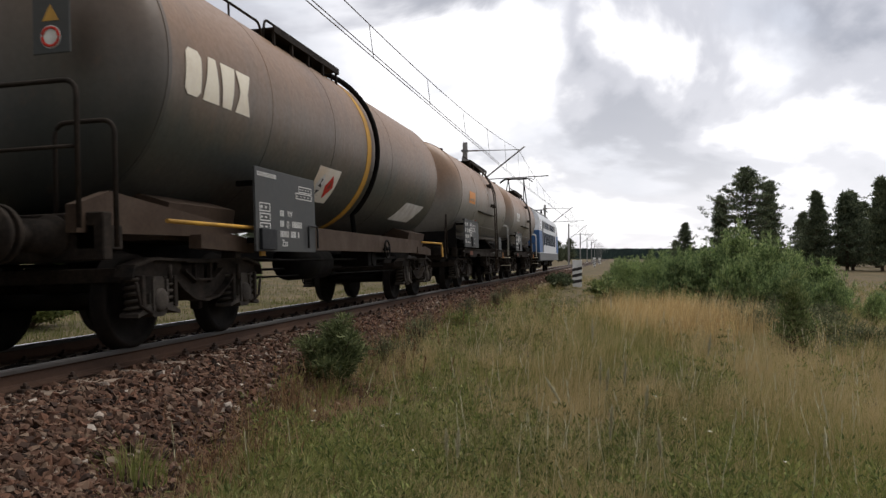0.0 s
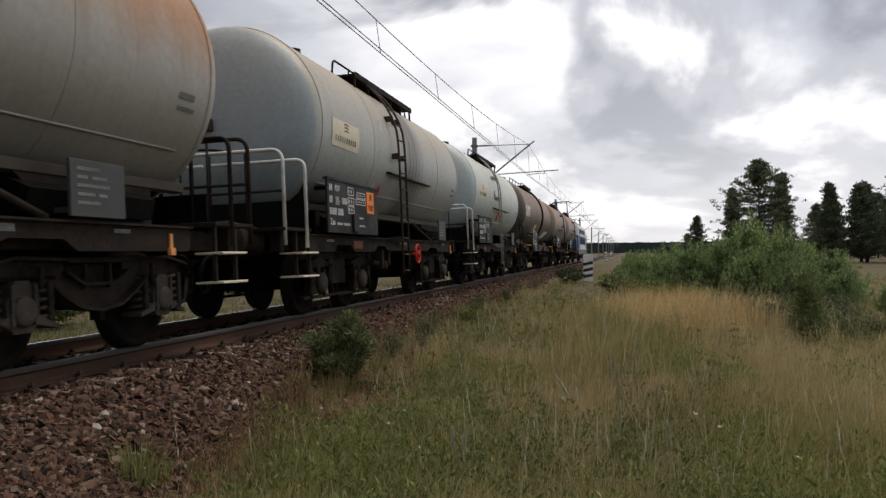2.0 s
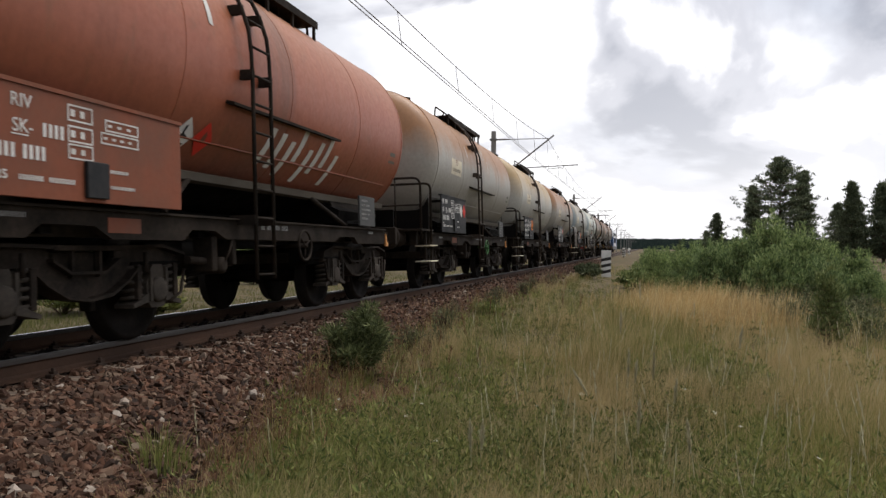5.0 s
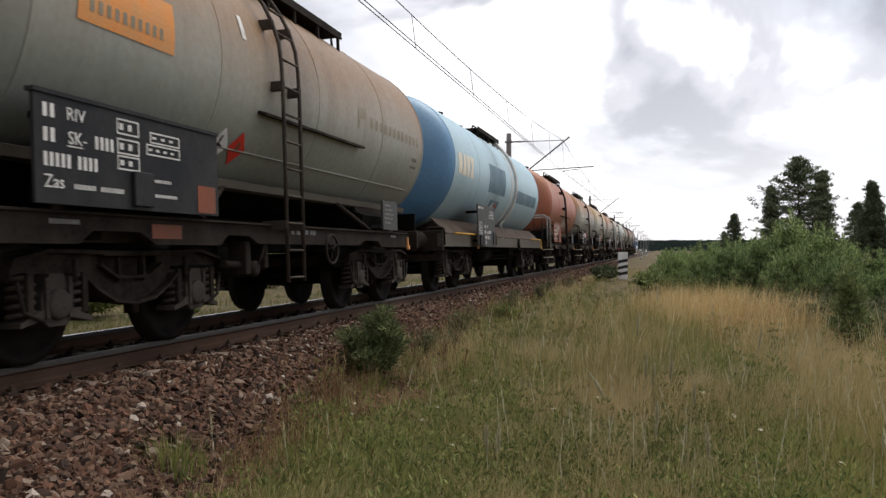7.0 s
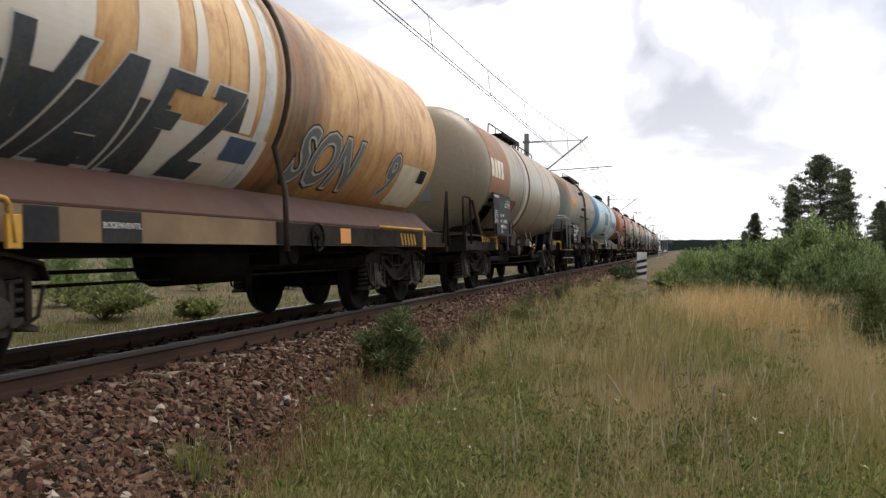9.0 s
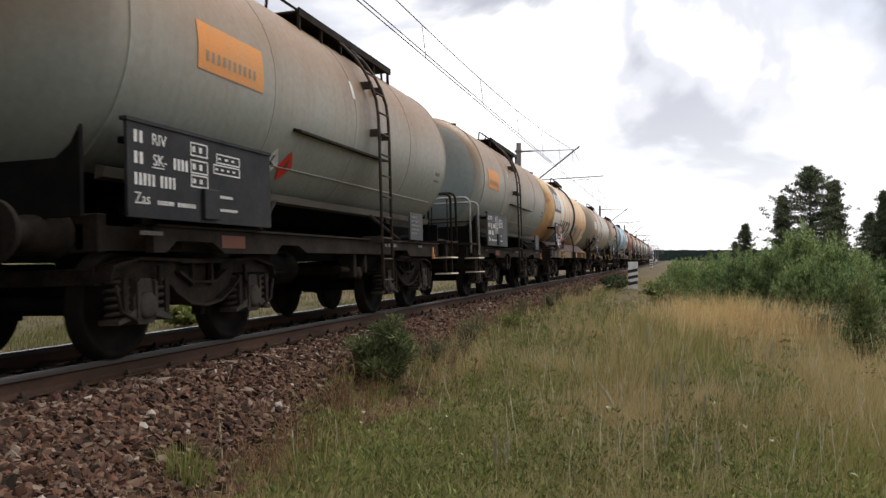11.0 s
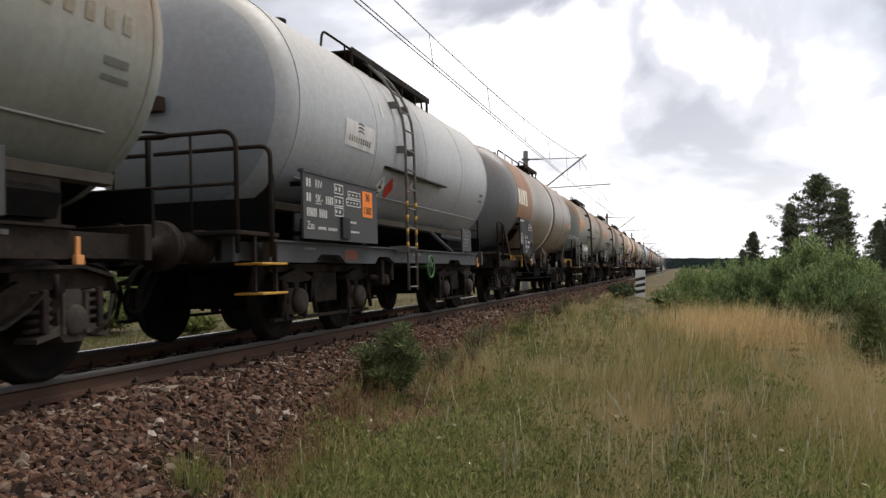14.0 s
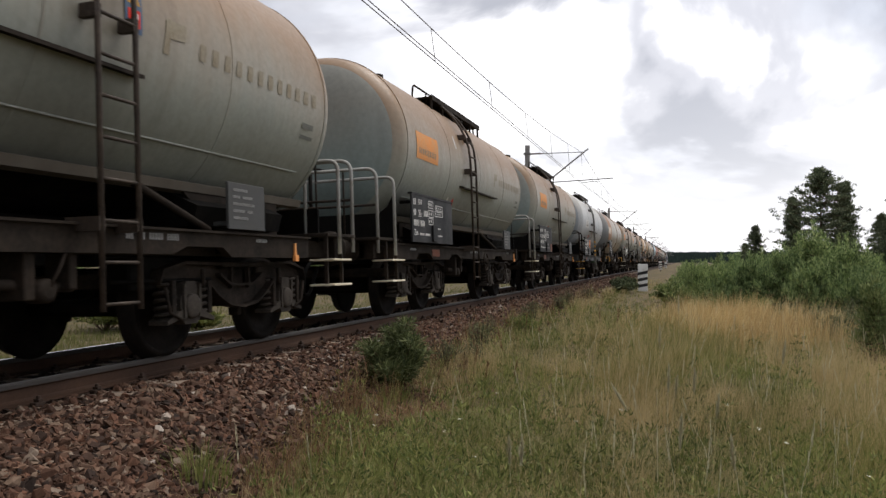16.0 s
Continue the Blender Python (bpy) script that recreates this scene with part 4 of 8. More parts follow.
def ladder(parent, y, material, dashes=False):
    """A side ladder that bends over the tank to its top walkway."""
    lad = None
    for d in (-0.2, 0.2):
        pts = [(1.56, y + d, 0.50), (1.56, y + d, 2.55)]
        for k in range(1, 9):
            a = radians(-4 + 68 * k / 8)
            pts.append(((RT + 0.13) * math.cos(a) if k > 1 else 1.55, y + d, ZC + (RT + 0.13) * math.sin(a)))
        bm = bmesh.new()
        tube(bm, pts, 0.022, 7)
        if lad is None:
            lad = part("ladder", bm, material, parent, "tall steel side ladder bent over the tank")
        else:
            part("ladder_rail", bm, material, lad)
    for k in range(12):
        z = 0.55 + 0.295 * k
        if z < 2.75:
            x = 1.56
        else:
            x = math.sqrt(max(0.05, (RT + 0.13) ** 2 - (z - ZC) ** 2))
        bm = bmesh.new()
        tube(bm, [(x, y - 0.2, z), (x, y + 0.2, z)], 0.014, 6)
        part("rung", bm, material, lad)
    for z in (1.12, 2.62, 3.3):
        x = math.sqrt(max(0.05, RT ** 2 - (z - ZC) ** 2)) if z > 1.5 else 1.3
        for d in (-0.2, 0.2):
            bm = bmesh.new()
            box(bm, x - 0.02, (1.57 if z < 2.7 else x + 0.14), y + d - 0.03, y + d + 0.03, z - 0.05, z + 0.05)
            part("ladder_bracket", bm, material, lad)
    if dashes:
        for d in (-0.2, 0.2):
            for k in range(4):
                bm = bmesh.new()
                tube(bm, [(1.56, y + d, 1.13 + 0.205 * k), (1.56, y + d, 1.22 + 0.205 * k)], 0.0235, 7)
                part("yellow_marking", bm, YELLOW, lad)
    return lad


def crown_rail(parent, ya, yb, zr, material, x=0.86):
    """A tubular rail on posts that stand on the tank's shoulder."""
    foot = ZC + math.sqrt(RT * RT - x * x) - 0.02
    bm = bmesh.new()
    tube(bm, bow([(x, ya, foot), (x, ya + 0.06, zr), (x, yb - 0.06, zr), (x, yb, foot)], 0.1), 0.018, 7)
    rail = part("handrail", bm, material, parent)
    n = max(2, round((yb - ya) / 0.9))
    for k in range(1, n):
        y = ya + (yb - ya) * k / n
        bm = bmesh.new()
        tube(bm, [(x, y, foot), (x, y, zr)], 0.014, 6)
        part("handrail_post", bm, material, rail)


def walkway(parent, deck, rails, material=DARKF):
    """Plank decks on both shoulders of the tank with their rails, and the manhole dome between them."""
    zt = ZC + RT
    y0, y1 = deck
    w = None
    for s in (1, -1):
        bm = bmesh.new()
        xa, xb = sorted((0.66 * s, 1.0 * s))
        box(bm, xa, xb, y0, y1, zt - 0.175, zt - 0.145, 0.004)
        box(bm, *sorted((0.985 * s, 1.005 * s)), y0, y1, zt - 0.21, zt - 0.11)
        if w is None:
            w = part("catwalk", bm, material, parent, "dark steel walkway on the tank crown")
        else:
            part("catwalk_deck", bm, material, w)
        n = max(3, round((y1 - y0) / 0.7))
        for k in range(n + 1):
            y = y0 + 0.06 + (y1 - y0 - 0.12) * k / n
            zs = ZC + math.sqrt(RT * RT - 0.97 ** 2)
            bm = bmesh.new()
            box(bm, *sorted((0.95 * s, 0.985 * s)), y - 0.02, y + 0.02, zs - 0.03, zt - 0.17)
            part("catwalk_leg", bm, material, w)
    for ya, yb, dz in rails:
        crown_rail(w, ya, yb, zt + dz, material)
    ym = (y0 + y1) / 2
    bm = bmesh.new()
    lathe(bm, [(zt - 0.08, 0.31), (zt + 0.12, 0.31), (zt + 0.12, 0.36), (zt + 0.16, 0.36), (zt + 0.20, 0.2), (zt + 0.21, 0.02)], 24, "z", -0.1, ym)
    part("manhole_dome", bm, material, parent)
    bm = bmesh.new()
    lathe(bm, [(zt - 0.05, 0.09), (zt + 0.16, 0.09), (zt + 0.16, 0.13), (zt + 0.22, 0.13), (zt + 0.24, 0.05)], 14, "z", 0.1, y0 - 0.55)
    part("vent_valve", bm, material, parent)


def handwheel(parent, y, z, r, material, x=1.45):
    bm = bmesh.new()
    n = 20
    pts = [(x, y + r * math.cos(2 * math.pi * k / n), z + r * math.sin(2 * math.pi * k / n)) for k in range(n + 1)]
    tube(bm, pts, 0.017, 6, caps=False)
    for k in range(3):
        a = 2 * math.pi * k / 3 + 0.4
        tube(bm, [(x, y, z), (x, y + r * math.cos(a), z + r * math.sin(a))], 0.012, 5)
    tube(bm, [(x + 0.03, y, z), (1.2, y, z)], 0.025, 7)
    part("brake_handwheel", bm, material, parent)


def end_platform(parent, y0, q, rails=RAILGREY, tall=1.0, step=CREAM_PANEL):
    """The brakeman's platform at one end with its bowed railings. q: +1 when the wagon's body lies towards +y."""
    bm = bmesh.new()
    box(bm, -1.42, 1.42, *sorted((y0 + 0.42 * q, y0 + 1.25 * q)), 1.16, 1.20, 0.004)
    pf = part("end_platform", bm, DARKF, parent)
    bm = bmesh.new()
    ya, yb = y0 + 0.46 * q, y0 + 1.07 * q
    tube(bm, bow([(1.40, ya, 0.98), (1.40, ya, 1.2 + tall * 0.96), (-1.40, ya, 1.2 + tall * 0.96), (-1.40, ya, 0.98)], 0.16), 0.024, 7)
    part("end_railing", bm, rails, pf, "bowed tubular railing")
    for x in (-0.9, 0.0, 0.9):
        bm = bmesh.new()
        tube(bm, [(x, ya, 1.2), (x, ya, 1.2 + tall * 0.96)], 0.014, 6)
        part("railing_post", bm, DARKF, pf)
    bm = bmesh.new()
    tube(bm, [(-1.4, ya, 1.2 + tall * 0.45), (1.4, ya, 1.2 + tall * 0.45)], 0.02, 6)
    part("middle_rail", bm, DARKF, pf)
    for s in (1, -1):
        bm = bmesh.new()
        xi = 0.03 if q > 0 else 0.98
        yc = yb if q > 0 else y0 - 0.94
        zc = 1.2 + tall * 0.90
        tube(bm, bow([(1.43 * s, yc, 0.95), (1.43 * s, yc, zc), (xi * s, yc, zc)] + ([(xi * s, yc, 1.2)] if q < 0 else []), 0.13), 0.024, 7)
        part("inner_railing", bm, rails, pf)
        for z in (0.88, 0.58):
            bm = bmesh.new()
            box(bm, *sorted((1.18 * s, 1.50 * s)), *sorted((y0 + 0.75 * q, y0 + 1.27 * q)), z - 0.012, z + 0.012, 0.004)
            part("footstep", bm, step, pf, "painted footstep")
        for y in (y0 + 0.8 * q, y0 + 1.22 * q):
            bm = bmesh.new()
            box(bm, *sorted((1.36 * s, 1.40 * s)), y - 0.02, y + 0.02, 0.55, 1.18)
            part("step_hanger", bm, DARKF, pf)
    bm = bmesh.new()
    tube(bm, [(0.35, ya + 0.08 * q, 1.2), (0.35, ya + 0.08 * q, 2.2)], 0.03, 7)
    n = 16
    tube(bm, [(0.35 + 0.2 * math.cos(2 * math.pi * k / n), ya + 0.08 * q + 0.2 * math.sin(2 * math.pi * k / n), 2.2) for k in range(n + 1)], 0.015, 5, caps=False)
    part("brake_column", bm, BLACK, pf)


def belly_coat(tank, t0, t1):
    """Black sheet that puts the shade on the underside of the tank, below the cradle ledge."""
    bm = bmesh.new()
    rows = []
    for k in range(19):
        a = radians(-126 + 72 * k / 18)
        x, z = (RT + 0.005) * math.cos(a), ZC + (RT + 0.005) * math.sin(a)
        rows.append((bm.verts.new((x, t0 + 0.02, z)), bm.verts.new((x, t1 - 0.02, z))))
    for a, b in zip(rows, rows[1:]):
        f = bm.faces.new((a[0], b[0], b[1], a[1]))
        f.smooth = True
    part("belly_coat", bm, BLACK, tank, "black sheet for the shade under the tank")


def underframe_a(w, L, b0, b1, material, t_in, ends):
    for s in (1, -1):
        bm = bmesh.new()
        xa, xb = sorted((1.28 * s, 1.36 * s))
        ya, yb = ends
        low = [(ya, 0.90), (b0 - 0.95, 0.90), (b0 - 0.8, 1.0), (b0 - 0.25, 1.0), (b0 - 0.05, 0.90), (b0 + 0.95, 0.90), (b0 + 1.1, 1.0), (b0 + 1.5, 1.0), (b0 + 1.7, 0.92), (b1 - 1.5, 0.92), (b1 - 1.3, 0.99), (b1 - 0.75, 0.99), (b1 - 0.6, 0.90), (yb - 0.02, 0.90)]
        low = [p for p in low if ya <= p[0] <= yb]
        prism(bm, low + [(yb, 0.97), (yb, 1.13), (ya, 1.13)], "x", xa, xb)
        box(bm, *sorted((1.16 * s, 1.40 * s)), ya, yb, 1.115, 1.135)
        box(bm, *sorted((1.05 * s, 1.12 * s)), 0.62, L - 0.62, 0.92, 1.12)
        part("solebar", bm, material, w, "long dirty steel side beam")
        for y0, y1, m in ((b0 + 0.9, b0 + 1.5, 0), (b1 - 1.6, b1 - 0.9, 0)):
            bm = bmesh.new()
            box(bm, *sorted((0.72 * s, 1.0 * s)), y0, y1, 0.62, 0.92, 0.02)
            tube(bm, [(1.05 * s, y0 - 0.3, 0.7), (1.05 * s, y1 + 0.4, 0.7)], 0.02, 6)
            part("brake_gear", bm, BLACK, w)
    for y in (0.62, L - 0.72):
        bm = bmesh.new()
        box(bm, -1.26, 1.26, y, y + 0.10, 0.90, 1.20, 0.01)
        part("headstock", bm, material, w)
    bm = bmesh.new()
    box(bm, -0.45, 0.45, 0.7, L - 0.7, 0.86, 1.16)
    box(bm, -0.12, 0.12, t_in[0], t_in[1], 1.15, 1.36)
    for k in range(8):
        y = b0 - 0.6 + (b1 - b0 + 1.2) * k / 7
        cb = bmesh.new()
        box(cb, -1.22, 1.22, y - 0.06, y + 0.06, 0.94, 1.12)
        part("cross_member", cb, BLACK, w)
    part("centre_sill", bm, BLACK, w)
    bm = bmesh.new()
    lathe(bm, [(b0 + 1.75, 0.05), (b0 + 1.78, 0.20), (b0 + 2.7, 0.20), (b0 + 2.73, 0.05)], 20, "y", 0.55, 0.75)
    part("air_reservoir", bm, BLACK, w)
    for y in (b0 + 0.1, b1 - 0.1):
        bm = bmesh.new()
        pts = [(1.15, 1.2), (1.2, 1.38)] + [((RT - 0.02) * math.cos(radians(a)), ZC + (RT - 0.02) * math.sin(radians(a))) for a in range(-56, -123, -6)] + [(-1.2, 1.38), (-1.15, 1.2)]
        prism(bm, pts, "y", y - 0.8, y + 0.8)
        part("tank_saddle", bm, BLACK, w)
    # sloping struts and a channel along the belly
    for s in (1, -1):
        bm = bmesh.new()
        prism(bm, [(0.98 * s, 1.50), (1.06 * s, 1.52), (1.08 * s, 1.60), (1.0 * s, 1.62)] if s > 0 else [(1.0 * s, 1.62), (1.08 * s, 1.60), (1.06 * s, 1.52), (0.98 * s, 1.50)], "y", b0 - 1.35, b1 + 1.4)
        part("belly_channel", bm, GREYF, w, "grey steel channel along the belly")
    for s in (1, -1):
        for y, d in ((b0 + 1.3, -0.5), (b1 - 1.3, 0.5)):
            bm = bmesh.new()
            tube(bm, [(1.25 * s, y + d, 1.15), (1.02 * s, y - d * 0.6, 1.55)], 0.035, 6)
            part("tank_strut", bm, material, w)
        for y, d in ((b0 - 0.1, 1), (b1 + 0.1, -1)):
            bm = bmesh.new()
            prism(bm, [(y - 0.75 * d, 1.14), (y + 0.45 * d, 1.14), (y + 1.0 * d, 1.52), (y - 0.75 * d, 1.52)][::d], "x", *sorted((1.02 * s, 1.05 * s)))
            part("saddle_gusset", bm, material, w, "sloping gusset plate under the tank")


def tank_wagon_short(S, paint, label, back=False, frame=DARKF, board=BOARD, plate="", panel=None, rails=RAILGREY, lad=LADDER, wheel=DARKF, dashes=False, script=0, extra=None, small=BOARD_GREY, L=None, marks=True, panel_at=None, step=CREAM_PANEL, ladder_y=None, ledge=None, mark_at=(2.64, 2.98, 1.92), older=False):
    w = thing("tank_wagon", label, "tank wagon", "wagons of the train", at=pose(0, S, 0, 0, -CANT, 0))
    L = L or (11.0 if back else 11.5)
    b0, b1, t0, t1, ly = (2.27, 8.35, 0.83, 9.75, 6.15) if back else (3.17, 9.25, 1.78, 10.72, 5.33)
    ly = ladder_y or ly
    bm = bmesh.new()
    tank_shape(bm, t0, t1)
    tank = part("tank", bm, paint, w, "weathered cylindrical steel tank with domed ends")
    for y in (t0, t1):
        bm = bmesh.new()
        ring(bm, y, 0.02, 0.007)
        part("weld_ring", bm, paint, tank)
    for y in (t0 + 2.35, t0 + 4.6, t0 + 6.9):
        bm = bmesh.new()
        ring(bm, y, 0.012, 0.004)
        part("weld_seam", bm, paint, tank)
    for s in (1, -1):
        bm = bmesh.new()
        z = 2.31
        x = math.sqrt(RT ** 2 - (z - ZC) ** 2)
        prism(bm, [(x - 0.02, z - 0.01), (x + 0.10, z - 0.035), (x + 0.10, z - 0.005), (x - 0.02, z + 0.03)] if s > 0 else [(-x + 0.02, z + 0.03), (-x - 0.10, z - 0.005), (-x - 0.10, z - 0.035), (-x + 0.02, z - 0.01)], "y", *(ledge or ((ly - 2.47, ly + 0.42) if back else (ly - 0.42, ly + 2.47))))
        part("drip_ledge", bm, DARKF, tank, "dark drip ledge along the flank")
        bm = bmesh.new()
        z = 1.90
        x = math.sqrt(RT ** 2 - (z - ZC) ** 2)
        tube(bm, [((x + 0.005) * s, t0 + 0.3, z), ((x + 0.005) * s, t1 - 0.3, z)], 0.012, 5)
        part("flank_seam", bm, paint, tank)
    underframe_a(w, L, b0, b1, frame, (t0 - 0.1, t1 + 0.1), (1.15, L - 1.65))
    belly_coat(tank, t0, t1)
    buffers(w, L)
    bogie(w, b0, older)
    bogie(w, b1, older)
    ladder(w, ly, lad, dashes)
    if back:
        walkway(w, (ly - 1.5, ly + 1.9), [(ly - 2.1, ly - 0.3, -0.06), (ly - 0.2, ly + 1.85, -0.02)])
    else:
        walkway(w, (ly - 0.85, ly + 2.85), [(ly - 1.6, ly + 0.85, -0.06), (ly + 0.95, ly + 2.82, -0.02)])
    board_a(w, (1.66 if not back else 0.66), board, plate)
    small_board(w, t1 - 2.15, small)
    if not back:
        handwheel(w, ly + 1.25, 0.86, 0.18, wheel)
    # stencilled marks on the side beam
    number_bars(w, ly + 0.3, 1.09, 1.361, [(0.09, 0.09, 0.18, 0.16)], 0.055, 0.1, PRINT)
    number_bars(w, b1 - 0.15, 1.085, 1.361, [(0.22,)], 0.035, 0.1, PRINT)
    number_bars(w, t0 + 0.15, 1.075, 1.361, [(0.30,)], 0.035, 0.1, PRINT)
    bm = bmesh.new()
    box(bm, 1.362, 1.385, b1 + 0.63, b1 + 0.67, 0.90, 1.06, 0.004)
    box(bm, 1.362, 1.40, b1 + 0.61, b1 + 0.69, 0.86, 0.93, 0.004)
    part("lifting_bracket", bm, ORANGE_FADED, w, "orange lifting bracket")
    bar(w, b0 - 0.10, b0 + 0.32, 0.95, 1.07, 1.361, BOARD_RED, "faded_red_patch")
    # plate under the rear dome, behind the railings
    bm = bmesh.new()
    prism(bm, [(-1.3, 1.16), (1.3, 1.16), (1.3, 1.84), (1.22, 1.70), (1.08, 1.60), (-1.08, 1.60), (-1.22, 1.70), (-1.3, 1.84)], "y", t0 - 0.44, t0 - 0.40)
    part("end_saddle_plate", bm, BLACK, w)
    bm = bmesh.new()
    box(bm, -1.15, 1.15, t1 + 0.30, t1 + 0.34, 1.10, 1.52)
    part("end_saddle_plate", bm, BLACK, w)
    if back:
        end_platform(w, L, -1, rails, 1.0, step)
    else:
        end_platform(w, 0.0, 1, rails, 1.0, step)
    bm = bmesh.new()
    box(bm, 1.08, 1.30, ly - 0.62, ly - 0.52, 0.60, 0.95, 0.01)
    box(bm, 1.08, 1.30, ly - 0.22, ly - 0.14, 0.66, 0.95, 0.01)
    tube(bm, [(1.2, ly - 0.9, 0.72), (1.2, ly - 0.1, 0.68)], 0.04, 8)
    lathe(bm, [(1.15, 0.085), (1.30, 0.085), (1.32, 0.05)], 12, "x", ly - 0.42, 0.66)
    tube(bm, [(1.30, ly - 0.42, 0.66), (1.34, ly - 0.36, 0.80), (1.34, ly - 0.30, 0.92)], 0.014, 6)
    part("drain_valve", bm, DARKF, w, "rusty drain valve under the side beam")
    bm = bmesh.new()
    box(bm, -0.24, 0.04, t0 - 0.61, t0 - 0.50, 2.60, 2.77, 0.01)
    part("tail_lamp_bracket", bm, RUSTF, tank)
    if panel:
        a, b, c, d = panel_at or (1.12, 2.08, 2.46, 2.80)
        p = decal(tank, "company_panel", rect(t0 + a, t0 + b, c, d), panel, 0.006, "painted company panel")
        u, v = t0 + (a + b) / 2, c + (d - c) * 0.62
        ink = INK if panel is not ORANGE_FADED else FAINT
        for k in range(3):
            q = v + 0.05 * k
            if panel is not ORANGE_FADED:
                decal(p, "emblem", [(u - 0.10, q), (u - 0.02, q + 0.012), (u + 0.10, q), (u + 0.10, q + 0.018), (u - 0.02, q + 0.032), (u - 0.10, q + 0.018)], INK if panel is WHITE else BOARD_RED, 0.009)
        step_l = (b - a - 0.24) / 10
        for k in range(10):
            q = t0 + a + 0.12 + k * step_l
            decal(p, "lettering_bar", rect(q, q + step_l * 0.5, c + (d - c) * 0.2, c + (d - c) * 0.42), FAINT if k < 5 else ink, 0.009)
    if marks:
        hazard_marks(tank, t0 + mark_at[0], t0 + mark_at[1], mark_at[2])
    decal(tank, "capacity_marking", rect(t1 - 0.55, t1 - 0.28, 2.36, 2.42), LETTER)
    decal(tank, "capacity_marking", rect(t1 - 0.55, t1 - 0.25, 2.25, 2.29), LETTER)
    decal(tank, "sight_marking", rect(ly - 0.78, ly - 0.70, 3.0, 3.25), WHITE)
    for k in range(script):
        # faded company lettering, set as plain bars
        y = t0 + 6.35 + k * 0.20
        decal(tank, "company_lettering", [(y, 2.62), (y + 0.10, 2.62), (y + 0.11, 2.77), (y + 0.02, 2.77)], FAINT, 0.005)
    if script:
        decal(tank, "company_emblem", [(t0 + 5.85, 2.56), (t0 + 5.93, 2.56), (t0 + 5.95, 2.7), (t0 + 6.15, 2.72), (t0 + 6.17, 2.86), (t0 + 5.9, 2.86)], FAINT, 0.005)
    if extra:
        extra(w, tank, t0, t1, ly)
    TRAIN.append((w, S))
    return w


def logo(tank, y, z, material=CREAM, k=1.0):
    """The owner's mark as four plain blocks."""
    h = 0.46 * k
    for i, sh in enumerate(([(0.0, 0.12), (0.06, 0), (0.24, 0), (0.30, 0.12), (0.30, 0.88), (0.24, 1), (0.06, 1), (0.0, 0.88)],
                            [(0.0, 0), (0.34, 0), (0.25, 1), (0.10, 1)],
                            [(0.06, 0), (0.26, 0), (0.32, 1), (0.0, 1)],
                            [(0.0, 0), (0.35, 0), (0.26, 0.5), (0.34, 1), (0.0, 1), (0.09, 0.5)])):
        decal(tank, "owner_mark", [(y + k * (0.35 * i + a), z + h * b) for a, b in sh], material, 0.007)


def board_g(parent, y0, material=BOARD, z0=1.2):
    x, y1, z1 = 1.52, y0 + 1.80, z0 + 0.96
    bm = bmesh.new()
    box(bm, x - 0.03, x, y0, y1, z0, z1, 0.004)
    b = part("inscription_board", bm, material, parent, "tall dark steel inscription board with white lettering")
    for y in (y0 + 0.2, y1 - 0.2):
        for z in (z0 + 0.1, z1 - 0.2):
            bm = bmesh.new()
            box(bm, 1.2, x - 0.03, y - 0.03, y + 0.03, z, z + 0.06)
            part("board_bracket", bm, BLACK, b)
    xx = x + 0.001
    number_bars(b, y0 + 0.06, z1 - 0.05, xx, [(0.52,)], 0.05, 0.1)
    outline_box(b, y0 + 0.10, y0 + 0.38, z1 - 0.50, z1 - 0.40, xx)
    outline_box(b, y0 + 0.10, y0 + 0.38, z1 - 0.61, z1 - 0.52, xx)
    outline_box(b, y0 + 0.10, y0 + 0.38, z1 - 0.72, z1 - 0.63, xx)
    outline_box(b, y0 + 1.25, y0 + 1.68, z1 - 0.20, z1 - 0.12, xx)
    outline_box(b, y0 + 1.15, y0 + 1.68, z1 - 0.29, z1 - 0.21, xx)
    number_bars(b, y0 + 0.66, z1 - 0.46, xx, [(0.12,), (0.12, -0.14, 0.32), (0.26, 0.17, 0.06)], 0.075, 0.125)
    part("class_lettering", text_mesh("RIV", 0.10, WHITE), WHITE, b, at=pose(x + 0.003, y0 + 0.95, z1 - 0.50))
    part("class_lettering", text_mesh("D-", 0.10, WHITE), WHITE, b, at=pose(x + 0.003, y0 + 0.90, z1 - 0.625))
    bar(b, y0 + 0.85, y0 + 0.92, z1 - 0.672, z1 - 0.665, xx)
    part("class_lettering", text_mesh("Zas", 0.12, WHITE), WHITE, b, at=pose(x + 0.003, y0 + 0.78, z0 + 0.10))
    bm = bmesh.new()
    box(bm, x, x + 0.04, y0 + 0.08, y0 + 0.48, z0 + 0.02, z0 + 0.26, 0.006)
    part("document_holder", bm, BOARD, b)
    bm = bmesh.new()
    tube(bm, bow([(x + 0.03, y1 - 0.32, z0 + 0.05), (x + 0.03, y1 - 0.32, z0 + 0.34), (x + 0.03, y1, z0 + 0.34), (x + 0.03, y1, z0 + 0.05)], 0.05), 0.014, 6)
    part("board_handle", bm, BOARD, b)
    return b


